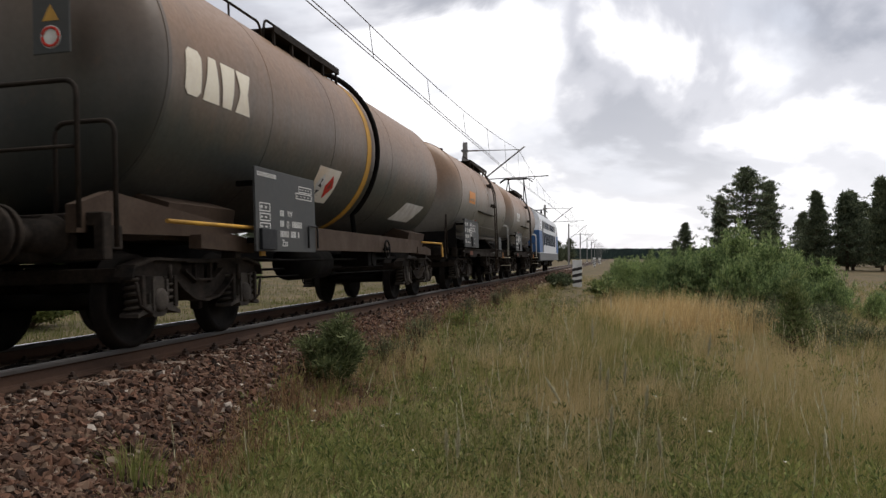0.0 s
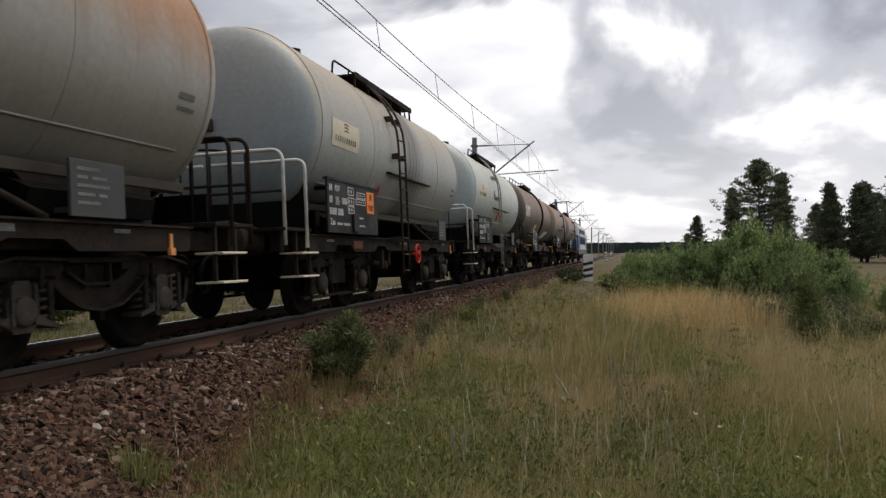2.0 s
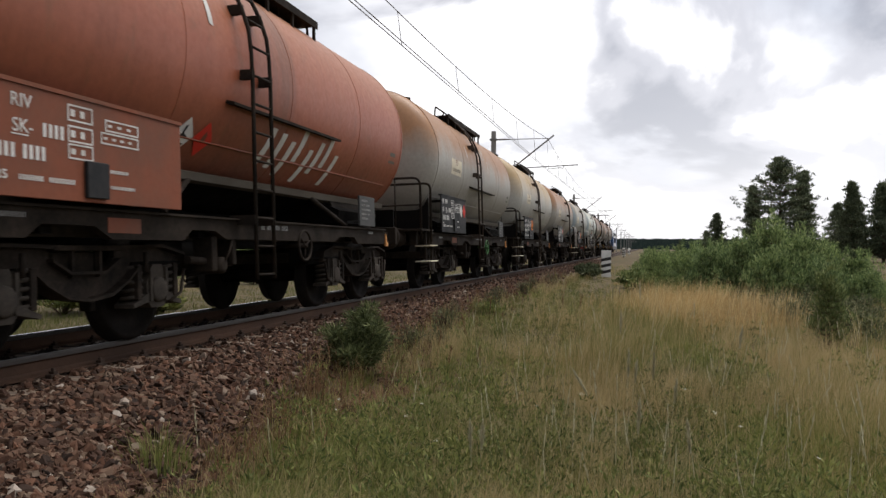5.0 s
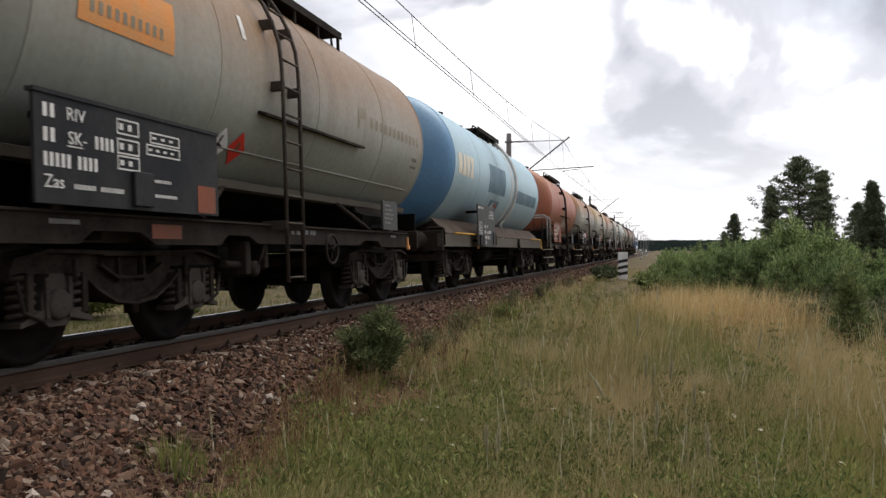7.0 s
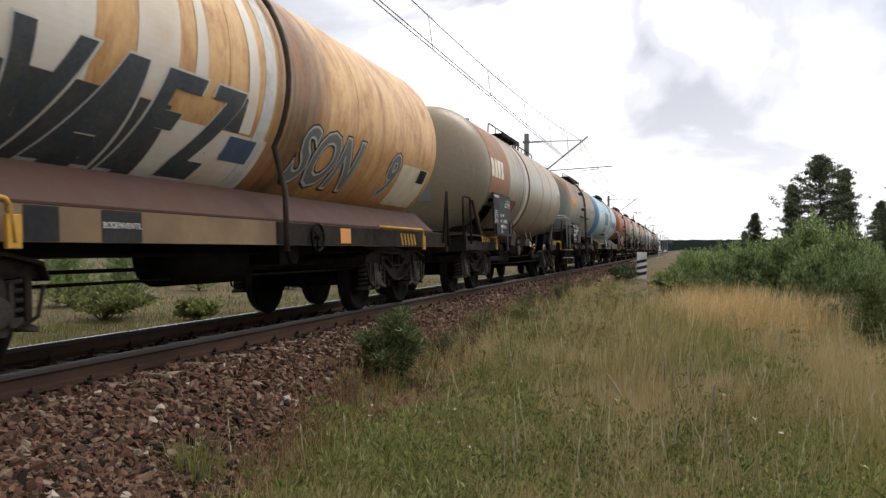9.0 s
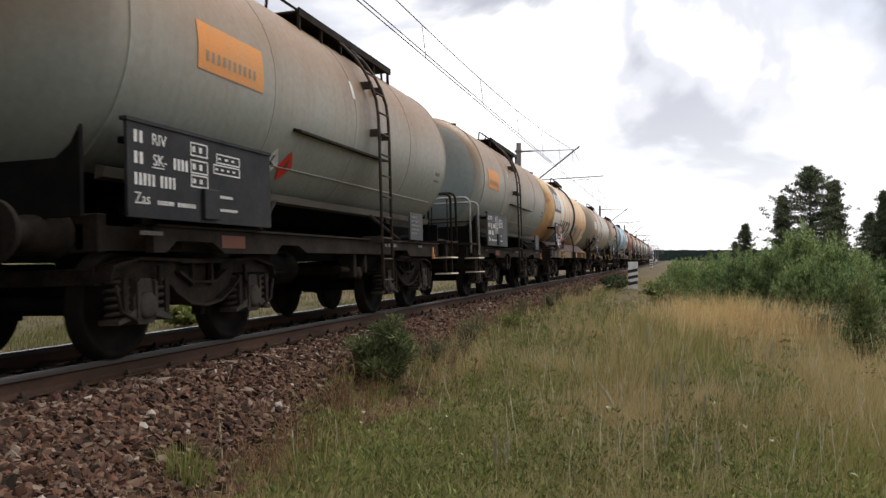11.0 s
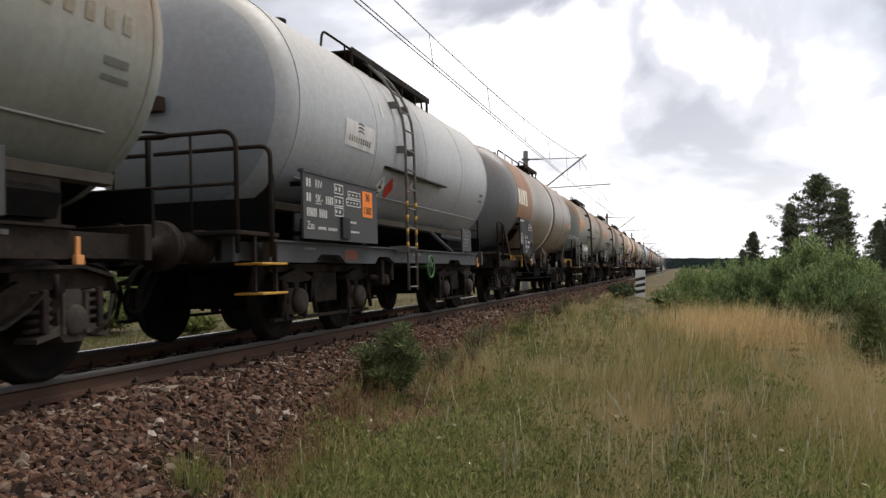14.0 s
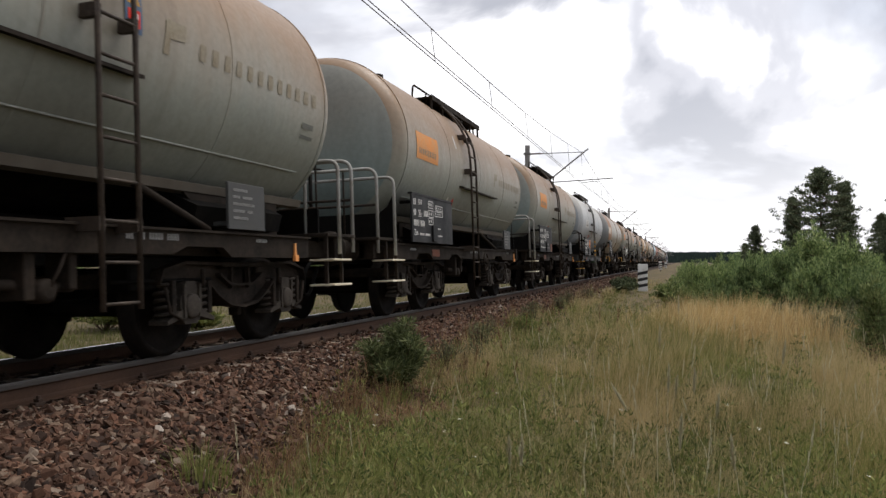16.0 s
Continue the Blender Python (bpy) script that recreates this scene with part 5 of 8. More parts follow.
def frameless_gear(w, b0, b1, v, q):
    """Valves, brackets and brake gear that hang below a frameless tank; v: place of the valve plate, q: the way the gear runs."""
    bm = bmesh.new()
    prism(bm, [(1.16, 1.0), (1.20, 1.0), (1.24, 1.30), (1.13, 1.50), (1.08, 1.50), (1.20, 1.30)], "y", v - 0.28, v + 0.28)
    part("valve_plate", bm, RUSTF, w, "bent rusty plate below the tank")
    bm = bmesh.new()
    box(bm, 1.16, 1.20, v - 0.64, v - 0.57, 0.86, 1.42)
    part("tank_bracket", bm, GREYF, w)
    bm = bmesh.new()
    tube(bm, [(1.15, v + 0.05, 0.90), (1.15, v + 1.05, 0.90)], 0.075, 10)
    for y in (v + 0.1, v + 0.42, v + 0.98):
        lathe(bm, [(y - 0.03, 0.11), (y + 0.03, 0.11)], 14, "y", 1.15, 0.90)
    lathe(bm, [(0.3, 0.085), (1.20, 0.085), (1.20, 0.125), (1.26, 0.125)], 14, "x", v + 0.55, 0.86)
    tube(bm, [(1.12, v + 0.70, 0.92), (1.20, v + 0.80, 1.15)], 0.022, 6)
    n = 18
    tube(bm, [(1.20 + 0.05 * math.cos(2 * math.pi * k / n), v + 0.80 + 0.13 * math.cos(2 * math.pi * k / n), 1.17 + 0.10 * math.sin(2 * math.pi * k / n)) for k in range(n + 1)], 0.012, 5, caps=False)
    part("discharge_valve", bm, LADDER, w, "dark discharge valve with a handwheel")
    bm = bmesh.new()
    n = 16
    tube(bm, [(1.28, v + 0.12 + 0.10 * math.cos(2 * math.pi * k / n), 0.93 + 0.13 * math.sin(2 * math.pi * k / n)) for k in range(n + 1)], 0.013, 5, caps=False)
    tube(bm, [(1.28, v + 0.02, 0.93), (1.28, v + 0.22, 0.93)], 0.010, 5)
    part("valve_handwheel", bm, BLACK, w)
    bm = bmesh.new()
    box(bm, 0.45, 0.98, v - 0.75, v + 0.45, 0.56, 0.86, 0.05)
    lathe(bm, [(v - 1.1, 0.05), (v - 1.06, 0.17), (v - 0.35, 0.17), (v - 0.31, 0.05)], 16, "y", 0.85, 0.92)
    part("brake_gear", bm, BLACK, w)
    bm = bmesh.new()
    ya, yb = sorted((v + 1.75 * q, v + 2.62 * q))
    prism(bm, [(ya, 1.0), (yb, 1.0), (yb - 0.10, 1.20), (ya + 0.12, 1.20)], "x", 0.98, 1.20)
    part("gear_box", bm, RUSTF, w, "rusty box below the tank")
    for a, b, c, d in ((1.68, 1.42, 2.08, 1.14), (2.40, 1.42, 2.78, 1.16), (3.72, 1.36, 3.40, 1.02), (3.40, 1.02, 2.85, 0.72)):
        bm = bmesh.new()
        prism(bm, [(v + a * q, b), (v + (a + 0.11) * q, b), (v + (c + 0.11) * q, d), (v + c * q, d)][::q], "x", 1.17, 1.205)
        part("tank_strut", bm, GREYF if a < 3 else DARKF, w)
    bm = bmesh.new()
    box(bm, 1.21, 1.225, *sorted((v + 2.38 * q, v + 2.62 * q)), 0.97, 1.11, 0.004)
    tag = part("brake_sign", bm, WHITE, w, "small white brake sign with red and yellow marks")
    for a, b, c, d, m in ((2.42, 2.48, 1.03, 1.09, INK), (2.52, 2.58, 1.03, 1.09, INK), (2.46, 2.60, 0.98, 1.0, RED)):
        bar(tag, *sorted((v + a * q, v + b * q)), c, d, 1.226, m, "sign_mark")
    bm = bmesh.new()
    tube(bm, [(1.24, v + 2.62 * q, 1.0), (1.27, v + 2.85 * q, 1.05)], 0.02, 6)
    tube(bm, [(1.24, v + 2.68 * q, 0.97), (1.27, v + 2.80 * q, 0.93)], 0.025, 6)
    part("brake_lever", bm, YELLOW, w, "yellow brake lever")
    for x, z in ((0.92, 0.72), (1.0, 0.55)):
        bm = bmesh.new()
        tube(bm, [(x, b0 + 1.3, z), (x, (b0 + b1) / 2, z - 0.02), (x, b1 - 1.3, z)], 0.018, 6)
        part("brake_pipe", bm, BLACK, w)
    for y, d in ((b0, 1), (b1, -1)):
        bm = bmesh.new()
        box(bm, 0.62, 1.04, *sorted((y + 1.2 * d, y + 2.7 * d)), 0.62, 0.73, 0.01)
        box(bm, -1.0, 1.0, y - 0.35, y + 0.35, 0.86, 1.16, 0.02)
        part("bogie_cradle", bm, BLACK, w)
        bm = bmesh.new()
        n = 14
        tube(bm, [(1.08, y - 0.55 + 0.20 * math.cos(math.pi * k / n), 0.88 + 0.17 * math.sin(math.pi * k / n)) for k in range(n + 1)], 0.028, 6)
        part("guard_hoop", bm, RAILGREY, w)


TAN_RING = worn("brown_stained_ring", (0.20, 0.13, 0.08), (0.11, 0.06, 0.035), 0.6, 0, 3, 0.5)


def tank_wagon_long(S, paint, label, framed=True, band=None, mark=True, mark_field=None, board=BOARD, extra=None, L=14.8, band_y=7.8, short=0.0, deck=None, crown_rails=None, board_y=None, board_z=None, marks=True, beam=GREYF, trough=RUSTF, ladder_end=False, pipe=BLACK, gear=(6.0, 1), pipe_down=False):
    global ZC, RT
    if not framed:
        ZC, RT = 2.655, 1.515  # the frameless tanks are wider and hang lower
    w = thing("tank_wagon", label, "tank wagon", "wagons of the train", at=pose(0, S, 0, 0, -CANT, 0))
    t0, t1 = (1.55, 12.95 - short) if framed else (2.4, 12.82)
    b0, b1 = (2.7, L - 2.7) if framed else (2.33, L - 2.33)
    bm = bmesh.new()
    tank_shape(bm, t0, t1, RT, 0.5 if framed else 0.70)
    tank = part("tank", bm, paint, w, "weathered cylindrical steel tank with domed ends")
    ym = band_y
    for y in (t0, t0 + 2.3, t0 + 4.5, t0 + 7.6, t1) if framed else (t0, ym - 0.5 if gear[1] > 0 else ym + 0.62, ym + 2.6, ym + 4.2, t1):
        bm = bmesh.new()
        ring(bm, y, 0.015, 0.003)
        part("weld_ring", bm, paint if framed or y in (t0, t1) else TAN_RING, tank)
    bm = bmesh.new()
    lathe(bm, [(ym - 0.2, RT - 0.01), (ym - 0.2, RT + 0.006), (ym + 0.02, RT + 0.006), (ym + 0.02, RT - 0.01)], 72, "y", 0.0, ZC, False)
    part("painted_band", bm, band or CREAM_PANEL, tank, "broad painted band round the tank")
    bm = bmesh.new()
    pts = [((RT + 0.07) * math.cos(radians(a)), ym + 0.16, ZC + (RT + 0.07) * math.sin(radians(a))) for a in range(-48, 75, 6)]
    if framed:
        tube(bm, ([(1.42, ym + 0.16, 0.86), (1.42, ym + 0.16, 1.50)] if pipe_down else [(1.05, ym + 0.16, 1.15)]) + [q for q in pts if q[2] > (1.9 if pipe_down else 0)], 0.032 if pipe_down else 0.045, 8)
        part("vent_pipe", bm, pipe, w, "pipe that follows the tank's curve")
    else:
        ring(bm, ym + 0.30, 0.045, 0.020)
        part("stiffening_ring", bm, TAN_RING, tank, "brown stained ring round the tank")
    walkway(w, deck or (ym - 2.3, ym - 0.1), crown_rails or [(ym - 2.9, ym - 0.1, 0.02)])
    buffers(w, L)
    bogie(w, b0)
    bogie(w, b1)
    for y in (0.62, L - 0.74):
        bm = bmesh.new()
        box(bm, -1.36, 1.36, y, y + 0.12, 0.84, 1.24, 0.01)
        part("headstock", bm, DARKF, w)
    for a, b, q in ([(0.7, L - 0.7, 0.4)] if framed else [(0.7, b0 + 1.5, 0.5), (b1 - 1.5, L - 0.7, 0.5)]):
        bm = bmesh.new()
        box(bm, -q, q, a, b, 0.85, 1.1 if framed else 1.28)
        part("centre_sill", bm, BLACK, w)
    for s in (1, -1):
        if not framed:
            for ya, yb in ((13.0, 12.1), (1.75, 2.5)):
                bm = bmesh.new()
                prism(bm, [(ya, 1.95), (ya - 0.22, 1.95), (yb - 0.1, 1.06), (yb + 0.12, 1.06)] if ya > yb else [(ya, 1.95), (yb, 1.06), (yb + 0.2, 1.06), (ya + 0.2, 1.95)], "x", *sorted((1.19 * s, 1.24 * s)))
                part("tank_stay", bm, RUSTF, w, "slanting rusty stay plate")
        if framed:
            bm = bmesh.new()
            if ladder_end:
                prism(bm, [(5.45, 0.97), (L - 3.4, 0.97), (L - 2.9, 1.06), (L - 3.3, 1.24), (5.45, 1.29)], "x", *sorted((1.24 * s, 1.30 * s)))
            else:
                prism(bm, [(0.62, 0.93), (L - 0.62, 0.93), (L - 0.62, 1.18), (0.62, 1.18)], "x", *sorted((1.26 * s, 1.34 * s)))
            part("solebar", bm, beam, w, "long dirty steel side beam")
            bm = bmesh.new()
            if ladder_end:
                prism(bm, [(0.5, 1.07), (2.6, 1.09), (3.5, 1.16), (3.1, 1.24), (0.95, 1.44), (0.5, 1.30)], "x", *sorted((1.10 * s, 1.20 * s)))
                part("belly_plate", bm, beam, w, "rusty plate beside the belly")
                for ya, yb in ((b0 - 0.45, b0 + 0.76), (b1 - 0.76, b1 + 0.45)):
                    bm = bmesh.new()
                    prism(bm, [(ya, 0.96), (yb, 0.92), (yb, 1.06), (yb - 0.5, 1.12), (ya, 1.10)], "x", *sorted((1.18 * s, 1.32 * s)))
                    part("bolster_end", bm, RUSTF, w)
                    bm = bmesh.new()
                    box(bm, *sorted((1.12 * s, 1.30 * s)), yb - 0.42, yb - 0.30, 0.86, 1.02, 0.006)
                    part("side_bearer", bm, DARKF, w)
                for ya, yb in ((0.62, 1.0), (L - 1.0, L - 0.62)):
                    bm = bmesh.new()
                    box(bm, *sorted((1.10 * s, 1.28 * s)), ya, yb, 0.93, 1.14, 0.01)
                    part("solebar_stub", bm, DARKF, w)
            else:
                pts = [(1.34 * s, 1.185), (1.34 * s, 1.205), (1.02 * s, 1.52), (0.98 * s, 1.50)]
                prism(bm, pts if s > 0 else pts[::-1], "y", 1.0, L - 1.5)
                part("belly_trough", bm, trough, w, "sloping rusty trough along the belly")
        else:
            bm = bmesh.new()
            prism(bm, [(b1 + 0.5, 1.0), (L - 0.75, 0.98), (L - 0.75, 1.12), (b1 + 0.65, 1.36)], "x", *sorted((1.08 * s, 1.14 * s)))
            part("end_gusset", bm, DARKF, w)
            for ya, yb in ((0.62, b0 + 0.45), (b1 - 0.5, b1 + 0.75)):
                bm = bmesh.new()
                prism(bm, [(ya, 0.88), (yb, 0.88), (yb, 1.06), (ya, 1.06)], "x", *sorted((1.2 * s, 1.28 * s)))
                part("solebar_stub", bm, DARKF, w)
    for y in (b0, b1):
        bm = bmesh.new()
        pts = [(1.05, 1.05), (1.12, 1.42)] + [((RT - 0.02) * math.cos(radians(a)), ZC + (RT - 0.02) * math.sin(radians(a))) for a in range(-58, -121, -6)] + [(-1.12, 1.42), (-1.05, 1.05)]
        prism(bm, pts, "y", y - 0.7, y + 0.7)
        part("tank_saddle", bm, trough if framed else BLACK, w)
    if framed:
        for k in range(1):
            bm = bmesh.new()
            tube(bm, bow([(1.0 + 0.04 * k, b0 + 1.2, 0.86 - 0.09 * k), (1.0 + 0.04 * k, 4.9 + 0.8 * k, 0.84 - 0.10 * k), (0.95, b1 - 1.3, 0.86 - 0.05 * k)], 0.4), 0.018, 6)
            part("brake_pipe", bm, BLACK, w)
        bm = bmesh.new()
        lathe(bm, [(5.7, 0.05), (5.74, 0.25), (7.0, 0.25), (7.04, 0.05)], 20, "y", 0.75, 0.80)
        part("air_reservoir", bm, BLACK, w)
        bm = bmesh.new()
        tube(bm, [(0.7, b0 + 1.3, 0.72), (0.7, b1 - 1.3, 0.72)], 0.02, 6)
        tube(bm, [(0.9, b0 + 1.3, 0.62), (0.9, b1 - 1.3, 0.62)], 0.016, 6)
        lathe(bm, [(0.3, 0.1), (1.15, 0.1), (1.15, 0.14), (1.22, 0.14)], 14, "x", ym + 0.7, 0.86)
        box(bm, 0.7, 1.2, ym + 0.4, ym + 0.6, 0.72, 1.2, 0.01)
        part("discharge_valve", bm, BLACK, w)
        handwheel(w, ym + 1.0, 1.02, 0.16, BLACK, 1.38)
    else:
        frameless_gear(w, b0, b1, *gear)
        for ya, yb in ((0.55, t0 + 0.30), (t1 - 0.30, L - 0.55)):
            bm = bmesh.new()
            box(bm, -1.28, 1.28, ya, yb, 1.175, 1.205, 0.006)
            part("end_plate", bm, RUSTF, w, "flat rusty plate below the domed end")
            bm = bmesh.new()
            box(bm, -1.10, 1.12, ya + 0.25, yb - 0.25, 0.86, 1.172, 0.02)
            part("end_sill", bm, BLACK, w)
        bm = bmesh.new()
        hug = [((RT + 0.06) * math.cos(radians(a)), ZC + (RT + 0.06) * math.sin(radians(a))) for a in range(-30, -151, -8)]
        prism(bm, hug, "y", t0 + 0.02, t0 + 0.60)
        part("saddle", bm, BLACK, w, "black cradle round the belly")
        bm = bmesh.new()
        box(bm, -0.6, 1.0, b0 + 0.55, b0 + 2.45, 0.86, 1.19, 0.02)
        part("centre_sill", bm, BLACK, w)
    board_g(w, board_y or (3.1 if framed else 2.5), board, board_z or (0.93 if framed else 1.20))
    for y, q in ((b0 + 0.1, 1), (b1 + (-0.2 if pipe_down else 0.6 if framed else 0.25), 1)):
        bm = bmesh.new()
        if framed:
            tube(bm, bow([(1.40, y - 1.3, 1.20), (1.42, y, 1.20), (1.42, y + 0.62, 1.20), (1.42, y + 0.66, 0.92)], 0.06), 0.022, 7)
        else:
            tube(bm, bow([(1.30, y + 0.50, 1.16), (1.42, y + 0.55, 1.16), (1.42, y + 0.66, 1.14), (1.42, y + 0.66, 0.94)], 0.06), 0.026, 7)
        part("shunter_handle", bm, YELLOW, w, "yellow shunter's handle")
        bm = bmesh.new()
        box(bm, 1.405, 1.435, y + 0.60, y + 0.72, 0.88, 0.98 if not framed else 1.10, 0.005)
        part("bracket_plate", bm, YELLOW, w)
        if not framed:
            for k in range(5):
                bm = bmesh.new()
                prism(bm, [(y - 0.15 + 0.16 * k, 1.05), (y - 0.07 + 0.16 * k, 1.05), (y - 0.13 + 0.16 * k, 1.18), (y - 0.21 + 0.16 * k, 1.18)], "x", 1.282, 1.286)
                part("hazard_stripe", bm, YELLOW, w)
    for s in (1, -1):
        bm = bmesh.new()
        if framed and not ladder_end:
            tube(bm, bow([(1.37 * s, 0.74, 0.95), (1.37 * s, 0.74, 1.30), (1.0 * s, 0.74, 1.30), (1.0 * s, 0.74, 1.0)], 0.08), 0.022, 7)
        elif framed:
            tube(bm, bow([(1.37 * s, 0.78, 0.95), (1.37 * s, 0.78, 2.02), (0.80 * s, 0.78, 2.02), (0.80 * s, 0.78, 1.0)], 0.12), 0.022, 7)
        else:
            tube(bm, bow([(1.34 * s, 0.55, 1.0), (1.34 * s, 0.55, 1.95), (1.34 * s, 1.12, 1.95), (1.34 * s, 1.12, 1.0)], 0.12), 0.022, 7)
        part("end_handrail", bm, DARKF, w)
        bm = bmesh.new()
        tube(bm, bow([(1.38 * s, L - 0.68, 0.95), (1.38 * s, L - 0.68, 2.0), (1.38 * s, L - 1.0, 1.0)], 0.12), 0.022, 7)
        part("end_handrail", bm, DARKF, w)
    if ladder_end:
        bm = bmesh.new()
        ya, xr, zr = (0.40, 1.30, 2.28) if framed else (0.60, 0.85, 2.35)
        tube(bm, bow([(xr, ya, 1.1), (xr, ya, zr), (-xr, ya, zr), (-xr, ya, 1.1)], 0.12), 0.022, 7)
        tube(bm, [(-xr, ya, 1.75), (xr, ya, 1.75)], 0.018, 6)
        part("end_railing", bm, DARKF, w)
        bm = bmesh.new()
        for x in (-0.2, 0.2):
            tube(bm, [(x, 0.66, 1.2), (x, 0.76, 3.9), (x, 1.3, 4.24)], 0.022, 6)
        for k in range(9):
            tube(bm, [(-0.2, 0.66 + 0.011 * k, 1.4 + 0.28 * k), (0.2, 0.66 + 0.011 * k, 1.4 + 0.28 * k)], 0.013, 5)
        part("end_ladder", bm, LADDER, w, at=pose(0, 0 if framed else 0.98, 0))
        bm = bmesh.new()
        box(bm, 0.62, 0.98, 0.76, 0.78, 2.62, 3.30, 0.004)
        sp = part("sign_panel", bm, BOARD_GREY if framed else GREY_BLUE, w, "grey panel with yellow and red warning signs", pose(0, 0, 0) if framed else pose(-0.36, 0.85, -0.10))
        for z in (3.10, 2.90):
            bm = bmesh.new()
            prism(bm, [(0.72, z), (0.88, z), (0.80, z + 0.14)], "y", 0.755, 0.759)
            part("warning_triangle", bm, YELLOW, sp)
        bm = bmesh.new()
        lathe(bm, [(0.754, 0.10), (0.758, 0.10)], 18, "y", 0.80, 2.76)
        part("sign_field", bm, WHITE, sp)
        bm = bmesh.new()
        tube(bm, [(0.80 + 0.08 * math.cos(2 * math.pi * k / 16), 0.752, 2.76 + 0.08 * math.sin(2 * math.pi * k / 16)) for k in range(17)], 0.013, 5, caps=False)
        part("prohibition_ring", bm, RED, sp)
    if mark:
        if mark_field:
            decal(tank, "painted_field", rect(t0 - 0.02, t0 + 2.04, 2.14, 3.70), mark_field, 0.004)
        logo(tank, t0 + (0.28 if framed else 0.04), 2.46 if framed else 2.52, CREAM, 1.0 if framed else 0.9)
    mk = 2.0 if framed else 0.0
    if marks:
        hazard_marks(tank, t0 + 2.38 + mk, t0 + 2.74 + mk, 1.95)
    if not framed:
        decal(tank, "hazard_plate", rect(t0 + 1.88, t0 + 2.18, 1.78, 2.10), ORANGE, 0.008)
        decal(tank, "plate_divider", rect(t0 + 1.88, t0 + 2.18, 1.93, 1.945), INK, 0.011)
    if extra:
        extra(w, tank, t0, t1, ym)
    ZC, RT = 2.735, 1.435
    TRAIN.append((w, S))
    return w

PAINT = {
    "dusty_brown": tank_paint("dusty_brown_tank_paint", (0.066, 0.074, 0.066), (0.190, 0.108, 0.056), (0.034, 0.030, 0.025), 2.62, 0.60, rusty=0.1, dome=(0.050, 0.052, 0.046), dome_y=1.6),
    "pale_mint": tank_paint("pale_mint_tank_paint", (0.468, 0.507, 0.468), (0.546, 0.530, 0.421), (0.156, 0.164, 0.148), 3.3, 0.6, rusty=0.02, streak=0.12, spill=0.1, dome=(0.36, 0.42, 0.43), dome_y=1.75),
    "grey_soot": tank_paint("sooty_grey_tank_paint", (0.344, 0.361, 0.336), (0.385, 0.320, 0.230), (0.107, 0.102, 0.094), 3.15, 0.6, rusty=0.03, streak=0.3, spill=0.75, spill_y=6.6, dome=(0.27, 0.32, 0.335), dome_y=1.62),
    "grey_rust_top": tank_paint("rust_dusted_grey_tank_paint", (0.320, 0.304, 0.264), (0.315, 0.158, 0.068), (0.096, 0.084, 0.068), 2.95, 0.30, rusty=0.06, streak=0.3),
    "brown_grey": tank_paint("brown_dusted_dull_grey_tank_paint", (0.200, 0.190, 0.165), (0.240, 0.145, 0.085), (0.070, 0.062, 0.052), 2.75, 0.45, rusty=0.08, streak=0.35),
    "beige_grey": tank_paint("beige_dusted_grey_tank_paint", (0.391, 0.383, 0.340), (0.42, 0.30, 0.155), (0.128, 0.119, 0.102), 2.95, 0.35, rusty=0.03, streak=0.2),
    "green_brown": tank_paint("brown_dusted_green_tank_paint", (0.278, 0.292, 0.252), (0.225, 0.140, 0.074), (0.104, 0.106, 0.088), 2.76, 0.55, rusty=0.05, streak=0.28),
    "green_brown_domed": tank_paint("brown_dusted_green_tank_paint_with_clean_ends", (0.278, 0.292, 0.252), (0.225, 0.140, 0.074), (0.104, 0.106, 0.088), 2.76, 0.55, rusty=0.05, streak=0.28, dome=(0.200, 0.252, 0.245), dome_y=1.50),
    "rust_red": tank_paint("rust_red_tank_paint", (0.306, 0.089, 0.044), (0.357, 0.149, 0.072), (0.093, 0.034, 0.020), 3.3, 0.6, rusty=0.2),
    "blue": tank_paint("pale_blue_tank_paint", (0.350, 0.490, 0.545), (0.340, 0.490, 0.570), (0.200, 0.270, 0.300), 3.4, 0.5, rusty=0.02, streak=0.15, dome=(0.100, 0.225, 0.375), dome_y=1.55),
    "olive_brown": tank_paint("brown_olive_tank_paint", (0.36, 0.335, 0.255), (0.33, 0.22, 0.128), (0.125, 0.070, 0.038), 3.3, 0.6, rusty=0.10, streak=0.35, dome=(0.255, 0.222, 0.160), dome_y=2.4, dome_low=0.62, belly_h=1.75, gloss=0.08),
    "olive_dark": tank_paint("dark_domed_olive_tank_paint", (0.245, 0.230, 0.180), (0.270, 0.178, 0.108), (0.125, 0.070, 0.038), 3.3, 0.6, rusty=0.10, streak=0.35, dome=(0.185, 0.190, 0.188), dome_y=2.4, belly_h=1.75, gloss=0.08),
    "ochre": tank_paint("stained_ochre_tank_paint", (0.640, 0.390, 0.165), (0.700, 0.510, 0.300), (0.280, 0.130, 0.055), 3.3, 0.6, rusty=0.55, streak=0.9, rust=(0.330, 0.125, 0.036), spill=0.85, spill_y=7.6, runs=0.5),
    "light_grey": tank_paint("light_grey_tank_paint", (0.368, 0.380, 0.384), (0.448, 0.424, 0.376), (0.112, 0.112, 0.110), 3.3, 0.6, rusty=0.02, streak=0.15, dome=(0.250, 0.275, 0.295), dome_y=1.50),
}


